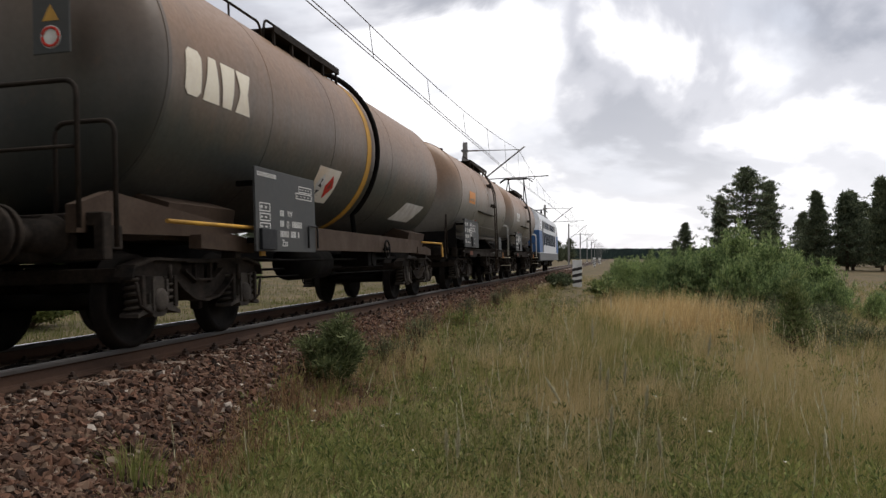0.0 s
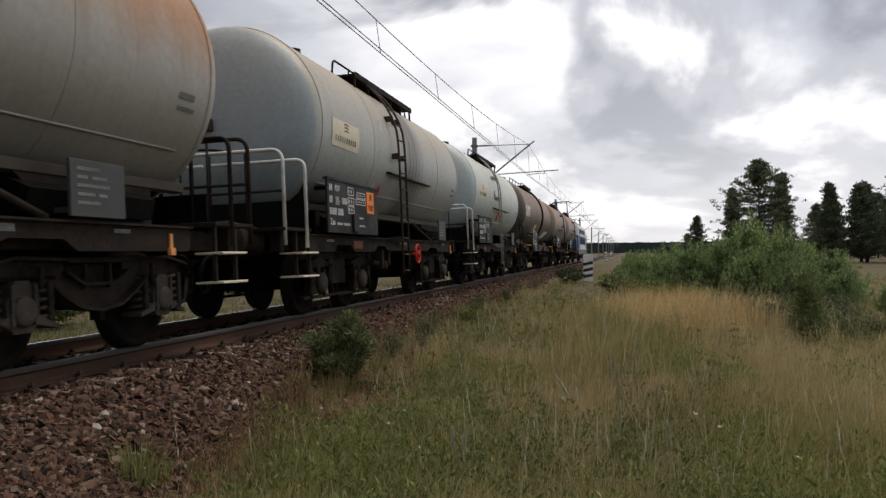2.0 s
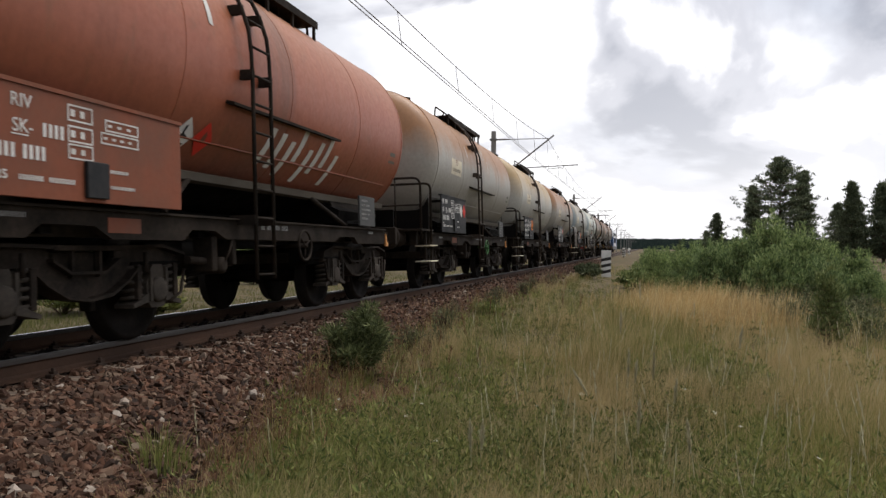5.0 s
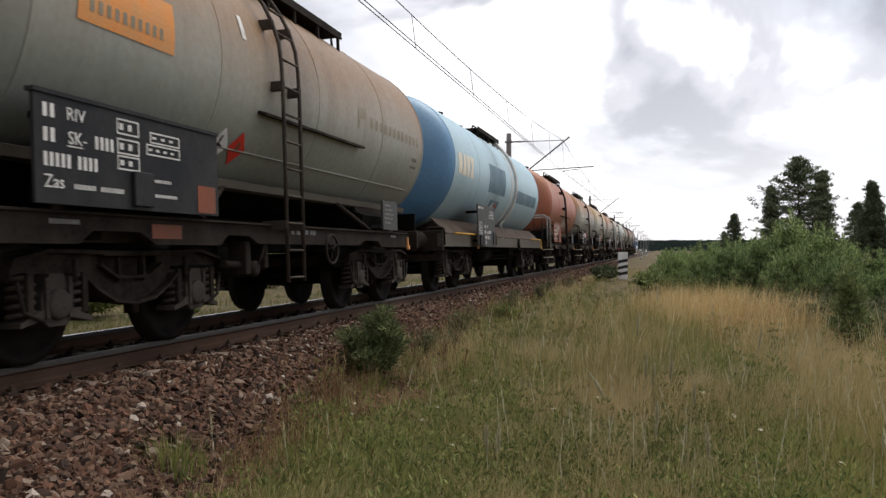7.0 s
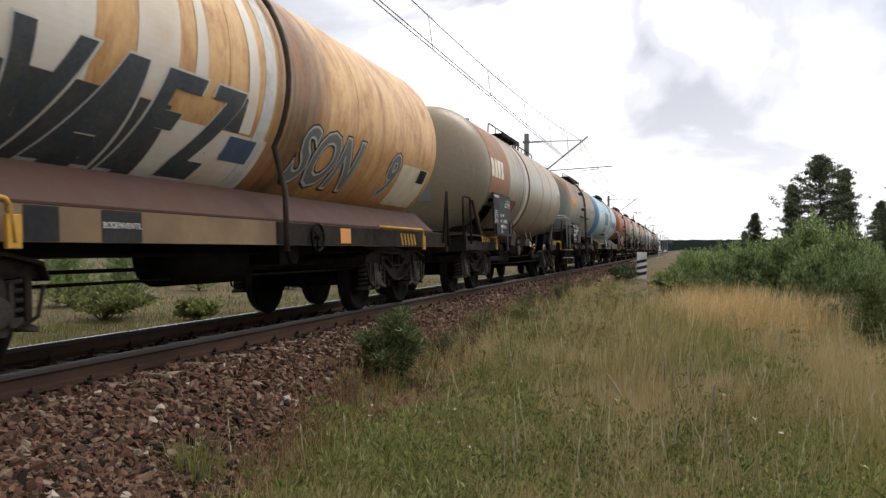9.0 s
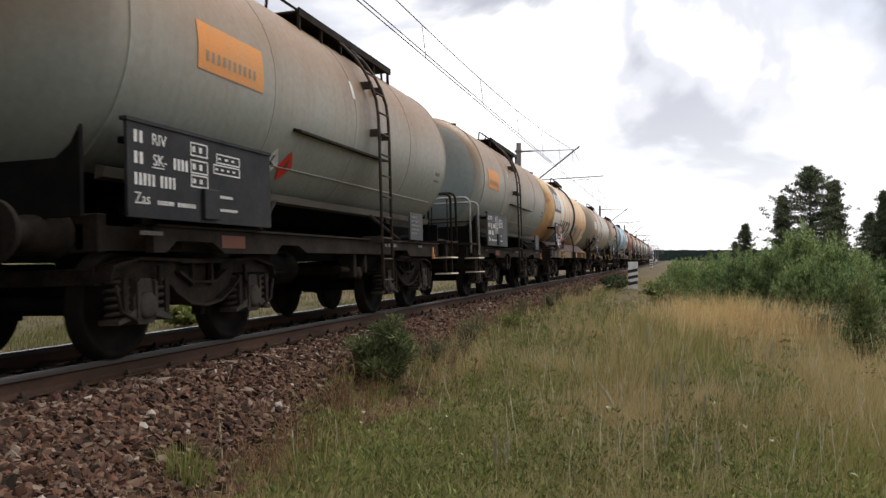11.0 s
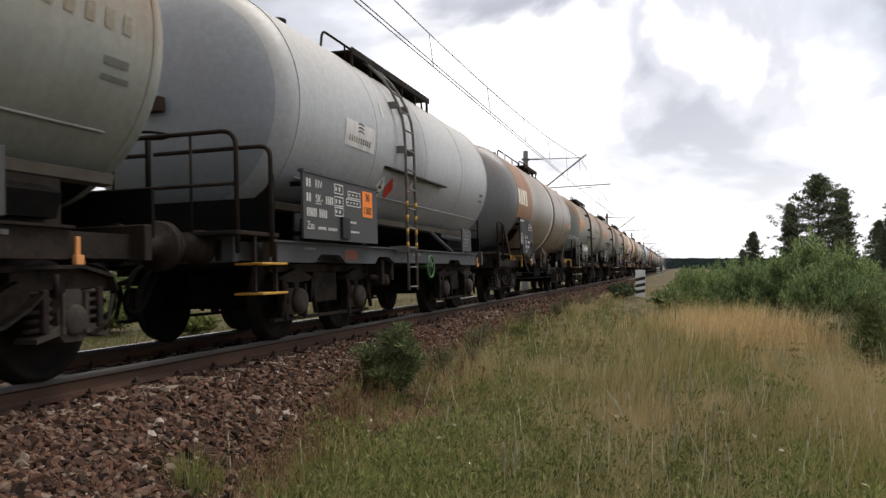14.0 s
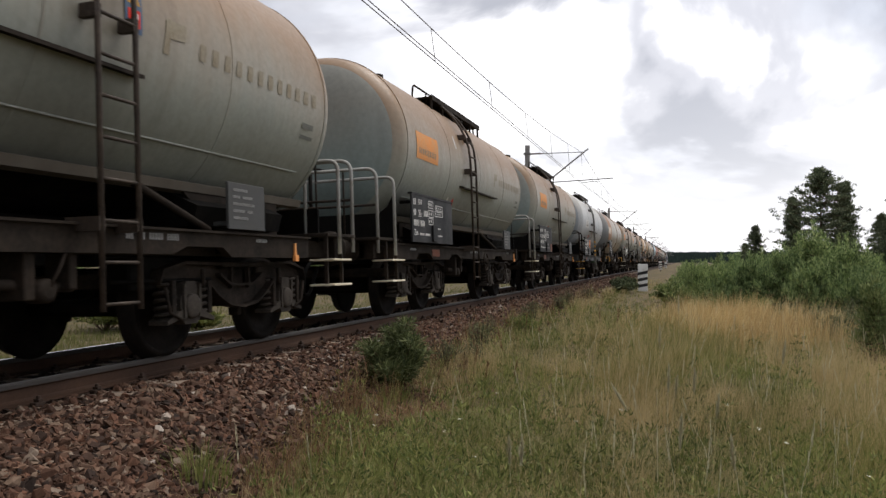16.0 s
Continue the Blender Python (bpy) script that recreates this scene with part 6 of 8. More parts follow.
def dome_patch(tank, name, x0, x1, z0, z1, y0, material, dish=0.70):
    """A painted patch that lies on the domed rear end."""
    bm = bmesh.new()
    n = 8
    rows = []
    for i in range(n + 1):
        row = []
        for j in range(n + 1):
            x, z = x0 + (x1 - x0) * j / n, z0 + (z1 - z0) * i / n
            q = (math.hypot(x, z - ZC) / RT) ** (1 / 0.82)
            row.append(bm.verts.new((x, y0 - dish * math.sqrt(max(0, 1 - q * q)) ** 0.9 - 0.012, z)))
        rows.append(row)
    for i in range(n):
        for j in range(n):
            f = bm.faces.new((rows[i][j], rows[i][j + 1], rows[i + 1][j + 1], rows[i + 1][j]))
            f.smooth = True
    return part(name, bm, material, tank)


def blocks(tank, y, z, widths, h, material, lean=0.0):
    for w in widths:
        if w > 0:
            decal(tank, "lettering_bar", [(y, z), (y + w, z), (y + w + lean, z + h), (y + lean, z + h)], material, 0.006)
        y += abs(w) + 0.06


def extra_dark(w, tank, t0, t1, ym):
    decal(tank, "white_patch", [(ym + 2.5, 1.66), (ym + 4.0, 1.66), (ym + 4.5, 2.02), (ym + 3.0, 2.02)], WHITE)
    decal(tank, "hazard_panel", rect(t0 + 4.1, t0 + 5.0, 1.72, 2.2), STAINED_WHITE, 0.004)


def extra_scrawl(w, tank, t0, t1, ly):
    rnd = random.Random(5)
    y = ly + 0.5
    for k in range(7):
        a, b = y + 0.2 * k, rnd.uniform(2.85, 3.2)
        decal(tank, "spray_scrawl", [(a, b), (a + 0.05, b), (a + 0.16, b + 0.3), (a + 0.11, b + 0.3)], GRAF_WHITE)


def extra_red(w, tank, t0, t1, ly):
    rnd = random.Random(9)
    for k in range(8):
        a, b = ly + 0.6 + 0.28 * k, rnd.uniform(1.7, 1.95)
        decal(tank, "spray_scrawl", [(a, b), (a + 0.12, b), (a + 0.22, b + 0.4), (a + 0.10, b + 0.4)], GRAF_WHITE)


def extra_blue(w, tank, t0, t1, ym):
    for a, b, c, d in ((4.95, 7.05, 2.3, 3.0), (ym + 0.35, ym + 4.3, 2.25, 2.6), (5.5, 6.6, 1.76, 2.14)):
        decal(tank, "blue_patch", rect(a, b, c, d), BLUE_PATCH, 0.004)
    decal(tank, "letter_panel", rect(t0 + 3.5, t0 + 3.7, 1.8, 1.95), WHITE)


GREEN = worn("green_handwheel_paint", (0.05, 0.14, 0.05), (0.06, 0.08, 0.04), 0.6, 0, 6, 0.4)
TEAL_FIELD = worn("brown_mark_field", (0.29, 0.150, 0.080), (0.23, 0.135, 0.080), 0.5, 0, 2, 0.4, 0.0)
ANTHRACITE = worn("anthracite_field", (0.055, 0.062, 0.066), (0.10, 0.09, 0.08), 0.55, 0, 2, 0.4, 0.0)
DULL_CREAM = worn("dull_cream_patch", (0.36, 0.32, 0.24), (0.24, 0.19, 0.13), 0.6, 0, 2, 0.4, 0.0)
GREY_BLUE = worn("faded_grey_blue_patch", (0.17, 0.22, 0.225), (0.20, 0.20, 0.17), 0.55, 0, 2, 0.4, 0.0)
STAINED_WHITE = worn("stained_white_field", (0.70, 0.66, 0.58), (0.56, 0.37, 0.19), 0.55, 0, 1.0, 0.3, 0.0)


def extra_olive(w, tank, t0, t1, ym):
    decal(tank, "cream_patch", rect(t1 - 0.75, t1 - 0.05, 2.30, 2.50), ORANGE_FADED)
    decal(tank, "blue_patch", rect(t1 - 1.35, t1 - 0.75, 2.0, 2.2), GREY_BLUE)
    decal(tank, "small_sign", rect(t1 - 0.3, t1 - 0.1, 2.3, 2.5), WHITE, 0.010)


def extra_mint(w, tank, t0, t1, ly):
    h = decal(tank, "hazard_plate", rect(ly + 0.73, ly + 1.05, 1.94, 2.25), ORANGE, 0.012, "orange hazard plate with black numbers")
    decal(h, "plate_divider", rect(ly + 0.73, ly + 1.05, 2.09, 2.105), INK, 0.015)
    for s, z in (("30", 2.17), ("1202", 2.015)):
        part("hazard_number", text_mesh(s, 0.12, INK), INK, h, at=pose(wrap(z, 0.018), ly + 0.89, z, 0, 28, 0))
    hazard_marks(tank, ly + 1.24, ly + 1.61, 2.1)
    decal(tank, "warning_triangle", [(ly + 1.86, 1.66), (ly + 2.06, 1.66), (ly + 1.97, 1.78)], GREYF, 0.010)
    s = decal(tank, "prohibition_sign", rect(ly - 0.45, ly - 0.2, 2.60, 2.86), BOARD_RED, 0.010, "small red and white prohibition sign")
    decal(s, "sign_field", rect(ly - 0.42, ly - 0.23, 2.64, 2.82), WHITE, 0.013)
    decal(s, "sign_mark", rect(ly - 0.37, ly - 0.28, 2.67, 2.79), BOARD_RED, 0.016)


def extra_domed(w, tank, t0, t1, ym):
    decal(tank, "pale_patch", rect(10.66, 11.5, 1.69, 1.93), DULL_CREAM)
    decal(tank, "pale_patch", rect(12.12, 12.78, 2.10, 2.72), DULL_CREAM)
    decal(tank, "capacity_marking", rect(12.3, 12.7, 2.78, 2.90), WHITE)
    dome_patch(tank, "blue_patch", -0.72, 0.30, 1.98, 2.62, t0, GREY_BLUE)
    dome_patch(tank, "pale_patch", -0.72, 0.30, 2.62, 2.86, t0, DULL_CREAM)
    decal(tank, "anthracite_field", rect(t0 + 1.75, t0 + 3.1, 1.62, 2.12), ANTHRACITE, 0.004)


def extra_triangle(w, tank, t0, t1, ly):
    s = decal(tank, "warning_triangle", [(ly + 0.58, 2.06), (ly + 0.80, 2.06), (ly + 0.69, 2.30)], RED, 0.010, "white warning triangle with a red edge")
    decal(s, "sign_field", [(ly + 0.605, 2.075), (ly + 0.775, 2.075), (ly + 0.69, 2.27)], WHITE, 0.013)
    decal(s, "sign_mark", rect(ly + 0.655, ly + 0.725, 2.09, 2.14), BLUE_SIGN, 0.016)


def extra_ladder_sign(w, tank, t0, t1, ly):
    s = decal(tank, "sign_panel", rect(ly + 0.24, ly + 0.44, 2.62, 3.02), BLUE_SIGN, 0.010, "blue panel with warning signs")
    decal(s, "warning_triangle", [(ly + 0.26, 2.84), (ly + 0.42, 2.84), (ly + 0.34, 2.99)], YELLOW, 0.014)
    decal(s, "sign_field", rect(ly + 0.27, ly + 0.41, 2.66, 2.80), RED, 0.014)
    decal(s, "sign_field", rect(ly + 0.30, ly + 0.38, 2.69, 2.77), WHITE, 0.018)


def spray_word(tank, word, y, z, size, lean):
    """Sprayed letters wrapped round the flank: a dark outline below a silver body."""
    for name, k, mat, lift in (("spray_outline", 0.060, INK, 0.007), ("spray_edge", 0.040, GRAFFITI, 0.009), ("spray_letters", 0.012, SPRAY_GREY, 0.011)):
        cu = bpy.data.curves.new("lettering", "FONT")
        cu.body, cu.size, cu.offset, cu.resolution_u = word, size, k, 3
        ob = bpy.data.objects.new("lettering", cu)
        me = bpy.data.meshes.new_from_object(ob)
        bpy.data.objects.remove(ob)
        bm = bmesh.new()
        bm.from_mesh(me)
        lo, hi = min(v.co.y for v in bm.verts), max(v.co.y for v in bm.verts)
        q = lo + 0.05
        while q < hi:
            bmesh.ops.bisect_plane(bm, geom=bm.verts[:] + bm.edges[:] + bm.faces[:], plane_co=(0, q, 0), plane_no=(0, 1, 0))
            q += 0.05
        for v in bm.verts:
            a, b = v.co.x, v.co.y
            v.co = (wrap(z + b, lift), y + a + lean * b, z + b)
        part(name, bm, mat, tank)


def extra_graffiti(w, tank, t0, t1, ym):
    decal(tank, "anthracite_field", rect(t0 + 0.1, 3.35, 2.62, 3.65), ANTHRACITE, 0.003)
    decal(tank, "white_field", rect(t0 + 0.1, 3.2, 2.05, 2.61), STAINED_WHITE, 0.003)
    logo(tank, t0 + 0.25, 2.72, WHITE, 1.25)
    decal(tank, "white_field", rect(3.36, 4.25, 2.12, 3.55), STAINED_WHITE, 0.004)
    decal(tank, "white_field", rect(4.72, 5.26, 2.12, 3.5), STAINED_WHITE, 0.004)
    decal(tank, "white_field", rect(5.31, 7.0, 1.50, 2.03), STAINED_WHITE, 0.004)
    decal(tank, "white_field", rect(11.1, 12.4, 1.62, 2.22), CREAM_PANEL, 0.004)
    decal(tank, "white_streak", [(6.42, 2.05), (6.62, 2.05), (6.50, 3.6), (6.32, 3.6)], STAINED_WHITE, 0.005)
    decal(tank, "white_streak", [(5.5, 2.3), (5.7, 2.3), (5.62, 3.4), (5.5, 3.4)], STAINED_WHITE, 0.005)
    decal(tank, "anthracite_field", rect(2.95, 5.3, 1.5, 2.115), ANTHRACITE, 0.004)
    y = 3.3
    for k, sh in enumerate(([(0, 1), (0.2, 1), (0.42, 0.25), (0.60, 1), (0.8, 1), (0.55, 0), (0.32, 0)], [(0, 0), (0.2, 0), (0.28, 0.25), (0.5, 0.25), (0.52, 0), (0.72, 0), (0.62, 1), (0.36, 1)],
                            [(0.05, 0), (0.24, 0), (0.26, 0.42), (0.5, 0.42), (0.52, 0.6), (0.27, 0.6), (0.28, 0.82), (0.66, 0.82), (0.68, 1), (0.1, 1)], [(0, 0), (0.5, 0), (0.52, 0.18), (0.26, 0.18), (0.56, 0.84), (0.58, 1), (0.08, 1), (0.07, 0.84), (0.3, 0.84), (0, 0.16)])):
        decal(tank, "spray_outline", [(y + 0.76 * k + (a - 0.35) * 1.07 + 0.35 + 0.22 * b, 1.555 + b * 0.87) for a, b in sh], GRAF_WHITE, 0.008)
        decal(tank, "spray_shape", [(y + 0.76 * k + (a - 0.35) * 0.97 + 0.35 + 0.22 * b, 1.575 + b * 0.83) for a, b in sh], GRAF_DARK, 0.011)
    for a, b, m in ((3.62, 3.93, BOARD), (4.35, 4.80, BOARD), (6.98, 9.75, DARKF), (1.2, 1.9, BOARD), (2.5, 2.9, BOARD), (9.76, 13.38, DARKF)):
        bar(w, a, b, 0.935, 1.175, 1.341, m, "beam_marking_field")
    bar(w, 8.62, 8.94, 0.96, 1.15, 1.346, ORANGE_FADED, "beam_marking_field")
    for k in range(5):
        bm = bmesh.new()
        y = 10.92 + 0.15 * k
        prism(bm, [(y, 0.95), (y + 0.07, 0.95), (y - 0.01, 1.13), (y - 0.08, 1.13)], "x", 1.344, 1.348)
        part("hazard_stripe", bm, YELLOW, w)
    part("valve_lettering", text_mesh("BODENVENTIL", 0.066, WHITE), WHITE, w, at=pose(1.349, 4.575, 1.06))
    bm = bmesh.new()
    box(bm, 1.521, 1.528, 1.83, 2.15, 1.80, 2.07)
    box(bm, 1.528, 1.530, 1.83, 2.15, 1.928, 1.942)
    h = part("hazard_plate", bm, ORANGE, w, "orange hazard plate with black numbers")
    part("hazard_number", text_mesh("30", 0.12, INK), INK, h, at=pose(1.531, 1.99, 2.0))
    part("hazard_number", text_mesh("1202", 0.11, INK), INK, h, at=pose(1.531, 1.99, 1.865))
    for a, b, m in ((2.22, 1.57, RED), (2.43, 1.73, WHITE)):
        bm = bmesh.new()
        prism(bm, diamond(a, b, 0.15), "x", 1.525, 1.529)
        part("hazard_diamond", bm, m, w)
    bm = bmesh.new()
    box(bm, 1.561, 1.568, 1.11, 1.41, 1.36, 1.58)
    part("document_grille", bm, WHITE, w, "white wire document holder")
    spray_word(tank, "SON", ym + 0.75, 1.72, 0.85, 0.22)
    spray_word(tank, "9", ym + 3.6, 1.72, 0.85, 0.22)
    decal(tank, "anthracite_patch", rect(6.05, 6.42, 2.04, 2.37), ANTHRACITE, 0.005)
    decal(tank, "information_sign", rect(6.3, 6.8, 1.78, 2.0), BLUE_SIGN, 0.012)
    decal(tank, "information_sign", rect(t1 - 0.6, t1 - 0.25, 2.0, 2.2), BOARD, 0.012)


def extra_tags(w, tank, t0, t1, ly):
    rnd = random.Random(11)
    for a, n, lean in ((6.0, 40, 0.012), (7.1, 34, 0.012), (8.45, 46, 0.018)):
        p1, p2, f = rnd.uniform(0, 6), rnd.uniform(0, 6), rnd.uniform(0.5, 0.62)
        line = []
        for q in range(n):
            r = 0.19 if q < 12 else 0.10
            z = 1.98 + r * math.sin(q * f + p1) - 0.006 * q
            line.append((wrap(z, 0.004), a + r * math.cos(q * f * 0.97 + p2) + lean * q, z))
        bm = bmesh.new()
        tube(bm, line, 0.008, 4)
        part("spray_scrawl", bm, GRAF_WHITE, tank)


def scribbled_board(w, tank, t0, t1, ly):
    extra_tags(w, tank, t0, t1, ly)
    rnd = random.Random(8)
    for k in range(9):
        a = t0 + 0.1 + 0.2 * k
        bm = bmesh.new()
        tube(bm, [(1.512, a, rnd.uniform(1.3, 1.5)), (1.512, a + 0.1, rnd.uniform(1.7, 1.9)), (1.512, a + 0.2, rnd.uniform(1.35, 1.55))], 0.011, 4)
        part("spray_scrawl", bm, GRAF_WHITE, w)


# from the front of the train to its rear
tank_wagon_short(31.75, PAINT["brown_grey"], "brown and grey tank wagon coupled behind the locomotive", back=True, panel=WHITE, board=BOARD_GREY, rails=WHITE)
tank_wagon_short(20.25, PAINT["brown_grey"], "grey tank wagon with brown dust and a small orange panel", back=True, panel=ORANGE_FADED, board=BOARD_GREY)
tank_wagon_long(4.95, PAINT["dusty_brown"], "dark brown and green tank wagon with an ochre band", band=YELLOW, board=BOARD_GREY, extra=extra_dark, beam=RUSTF, ladder_end=True, deck=(4.9, 7.5), crown_rails=[(1.1, 4.8, -0.12), (4.85, 7.52, -0.02)])
tank_wagon_short(-6.60, PAINT["pale_mint"], "clean pale mint tank wagon with a cream panel", panel=CREAM_PANEL, panel_at=(0.50, 1.77, 2.48, 2.92), plate="", rails=WHITE, marks=False, lad=RAILGREY, extra=extra_mint)
tank_wagon_short(-18.15, PAINT["grey_soot"], "grey tank wagon with soot streaks and white railings", panel=CREAM_PANEL, panel_at=(0.35, 1.52, 2.44, 2.84), plate="orange", rails=WHITE, wheel=RED, older=True)
tank_wagon_short(-29.15, PAINT["grey_rust_top"], "grey tank wagon with a rust-brown crown", back=True, panel=CREAM_PANEL, panel_at=(1.05, 2.05, 2.42, 2.77), plate="diamonds", marks=False, board=BOARD_GREY, rails=DARKF)
tank_wagon_short(-41.30, PAINT["beige_grey"], "beige and grey tank wagon with a cream panel", panel=CREAM_PANEL, plate="orange", rails=DARKF, older=True)
tank_wagon_short(-52.80, PAINT["grey_rust_top"], "grey tank wagon with a brown crown and chalky scrawl", panel=CREAM_PANEL, plate="diamonds", marks=False, extra=extra_scrawl, rails=DARKF, wheel=GREEN)
tank_wagon_short(-64.28, PAINT["rust_red"], "rust-red tank wagon with white scrawl on its flank", board=BOARD_RED, lad=DARKF, extra=extra_red)
tank_wagon_long(-79.03, PAINT["blue"], "pale blue tank wagon with darker blue patches", band=WHITE, pipe=WHITE, board=BOARD_GREY, extra=extra_blue, band_y=8.1, deck=(5.7, 8.4), crown_rails=[(5.6, 8.45, -0.08)])
tank_wagon_short(-90.53, PAINT["green_brown_domed"], "grey-green tank wagon with an orange panel", panel=ORANGE_FADED, panel_at=(0.40, 1.57, 2.53, 2.97), script=12, plate="rust")
tank_wagon_long(-105.17, PAINT["olive_brown"], "frameless brown and olive tank wagon with a white band", framed=False, band=WHITE, mark_field=TEAL_FIELD, extra=extra_domed, L=14.62, band_y=6.7, deck=(6.1, 8.4), crown_rails=[(5.0, 8.42, -0.03), (8.5, 11.2, -0.15)])
tank_wagon_long(-119.2, PAINT["ochre"], "rust-stained ochre tank wagon covered in graffiti", band=WHITE, mark=False, extra=extra_graffiti, L=14.0, band_y=6.9, pipe_down=True, trough=RED_TROUGH, pipe=LADDER, short=0.4, board_y=1.0, board_z=1.21, marks=False, beam=OCHRE_BEAM, deck=(4.8, 7.15), crown_rails=[(4.7, 7.18, 0.02)])
tank_wagon_short(-130.7, PAINT["green_brown_domed"], "brown-dusted green tank wagon with a small orange panel", panel=ORANGE_FADED, panel_at=(0.40, 1.57, 2.53, 2.97), board=BOARD_GREY)
tank_wagon_short(-141.93, PAINT["green_brown"], "grey-green tank wagon with an orange panel and brown crown", back=True, panel=ORANGE_FADED, panel_at=(0.90, 2.07, 2.56, 3.0), rails=DARKF)
tank_wagon_short(-153.7, PAINT["green_brown_domed"], "grey-green tank wagon with a sprayed-over board", panel=ORANGE_FADED, panel_at=(0.40, 1.57, 2.53, 2.97), script=12, extra=scribbled_board, ladder_y=5.0, ledge=(4.9, 7.8))
tank_wagon_long(-168.52, PAINT["olive_dark"], "frameless brown tank wagon with a white band", framed=False, band=WHITE, mark_field=TEAL_FIELD, extra=extra_olive, gear=(8.2, -1), ladder_end=True, L=14.62, band_y=8.22, deck=(6.2, 8.4), crown_rails=[(3.0, 5.95, -0.12), (6.0, 8.45, -0.02)])
tank_wagon_short(-180.05, PAINT["light_grey"], "clean light grey tank wagon with a white panel", frame=SLATEF, board=BOARD_GREY, panel=WHITE, step=YELLOW, panel_at=(1.25, 2.25, 2.42, 2.76), plate="orange", dashes=True, rails=DARKF, wheel=GREEN, lad=LADDER_GREY, ladder_y=5.16, ledge=(4.55, 7.46), mark_at=(2.84, 3.20, 2.04), older=True, extra=extra_triangle)
tank_wagon_short(-191.55, PAINT["green_brown_domed"], "grey-green tank wagon with pale railings", panel=ORANGE_FADED, panel_at=(0.56, 1.74, 2.53, 2.97), script=12, plate="rust")
tank_wagon_short(-203.1, PAINT["green_brown_domed"], "grey-green tank wagon with an orange panel and black board", panel=ORANGE_FADED, panel_at=(0.40, 1.57, 2.53, 2.97), script=12)
tank_wagon_short(-214.06, PAINT["green_brown"], "grey-green tank wagon with faded lettering", back=True, panel=ORANGE_FADED, panel_at=(0.40, 1.57, 2.53, 2.97), script=12, extra=extra_ladder_sign, ladder_y=5.97)


def locomotive(S):
    """A four-axle electric locomotive with a raised rear pantograph."""
    L = 15.9
    w = thing("locomotive", "blue and white electric locomotive with a raised pantograph", "locomotive", at=pose(0, S, 0, 0, -CANT, 0))
    bm = bmesh.new()
    prism(bm, [(-1.48, 1.12), (1.48, 1.12), (1.48, 3.08), (1.36, 3.36), (1.05, 3.60), (0.5, 3.70), (-0.5, 3.70), (-1.05, 3.60), (-1.36, 3.36), (-1.48, 3.08)], "y", 0.62, L - 0.62)
    bmesh.ops.bisect_plane(bm, geom=bm.verts[:] + bm.edges[:] + bm.faces[:], plane_co=(0, 0, 2.3), plane_no=(0, 0, 1))
    for v in bm.verts:
        d = 0.42 * max(0.0, v.co.z - 2.3) + 0.10 * max(0.0, 1.7 - v.co.z)
        v.co.y += d if v.co.y < L / 2 else -d
    body = part("body", bm, LOCO_WHITE, w, "white body with a rounded roof")
    bm = bmesh.new()
    box(bm, -1.485, 1.485, 0.75, L - 0.75, 0.72, 1.16, 0.01)
    part("skirt", bm, LOCO_GREY, w, "dark grey skirt")
    for a, b in ((0.60, 2.45), (L - 2.45, L - 0.60)):
        bm = bmesh.new()
        box(bm, -1.492, 1.492, a, b, 1.18, 2.42, 0.02)
        part("cab_band", bm, LOCO_BLUE, w, "blue cab")
    bm = bmesh.new()
    box(bm, -0.95, 0.95, 2.4, L - 2.4, 3.60, 3.80, 0.05)
    for k in range(6):
        box(bm, -0.7, 0.7, 3.2 + 1.6 * k, 4.2 + 1.6 * k, 3.79, 3.92, 0.03)
    part("roof_equipment", bm, LOCO_GREY, w, "grey roof equipment")
    for s in (1, -1):
        for y in (1.15, L - 2.0):
            bm = bmesh.new()
            box(bm, *sorted((1.482 * s, 1.494 * s)), y, y + 0.80, 2.50, 3.02, 0.01)
            part("cab_window", bm, GLASS_DARK, body)
        for k in range(7):
            y = 3.3 + 1.35 * k
            bm = bmesh.new()
            box(bm, *sorted((1.482 * s, 1.492 * s)), y, y + 1.0, 2.62, 3.0, 0.01)
            part("side_window", bm, LOUVRE if k % 3 else LOCO_GREY, body)
            bm = bmesh.new()
            box(bm, *sorted((1.482 * s, 1.495 * s)), y, y + 1.0, 1.62, 2.36, 0.01)
            for j in range(5):
                box(bm, *sorted((1.495 * s, 1.512 * s)), y + 0.04, y + 0.96, 1.68 + 0.13 * j, 1.73 + 0.13 * j)
            part("louvre", bm, LOUVRE, body)
        bm = bmesh.new()
        box(bm, *sorted((1.482 * s, 1.496 * s)), 2.5, 3.15, 1.2, 3.0, 0.01)
        part("cab_door", bm, LOCO_GREY, body)
    for y0, q in ((0.0, 1), (L, -1)):
        for x in (0.65, -0.65):
            bm = bmesh.new()
            yy = y0 + 0.69 * q
            prism(bm, [(x - 0.55, 2.50), (x + 0.55, 2.50), (x + 0.5, 3.10), (x - 0.5, 3.10)], "y", *sorted((yy, yy + 0.05 * q)))
            for v in bm.verts:
                v.co.y += 0.42 * (v.co.z - 2.5) * q
            part("windscreen", bm, GLASS_DARK, body)
            bm = bmesh.new()
            lathe(bm, [(y0 + 0.62 * q, 0.11), (y0 + 0.66 * q, 0.13), (y0 + 0.7 * q, 0.13)], 14, "y", x * 1.4, 1.55)
            part("headlamp", bm, LOCO_GREY, body)
        bm = bmesh.new()
        box(bm, -1.4, 1.4, *sorted((y0 + 0.6 * q, y0 + 0.8 * q)), 0.75, 1.15, 0.02)
        part("buffer_beam", bm, BLACK, w)
    buffers(w, L)
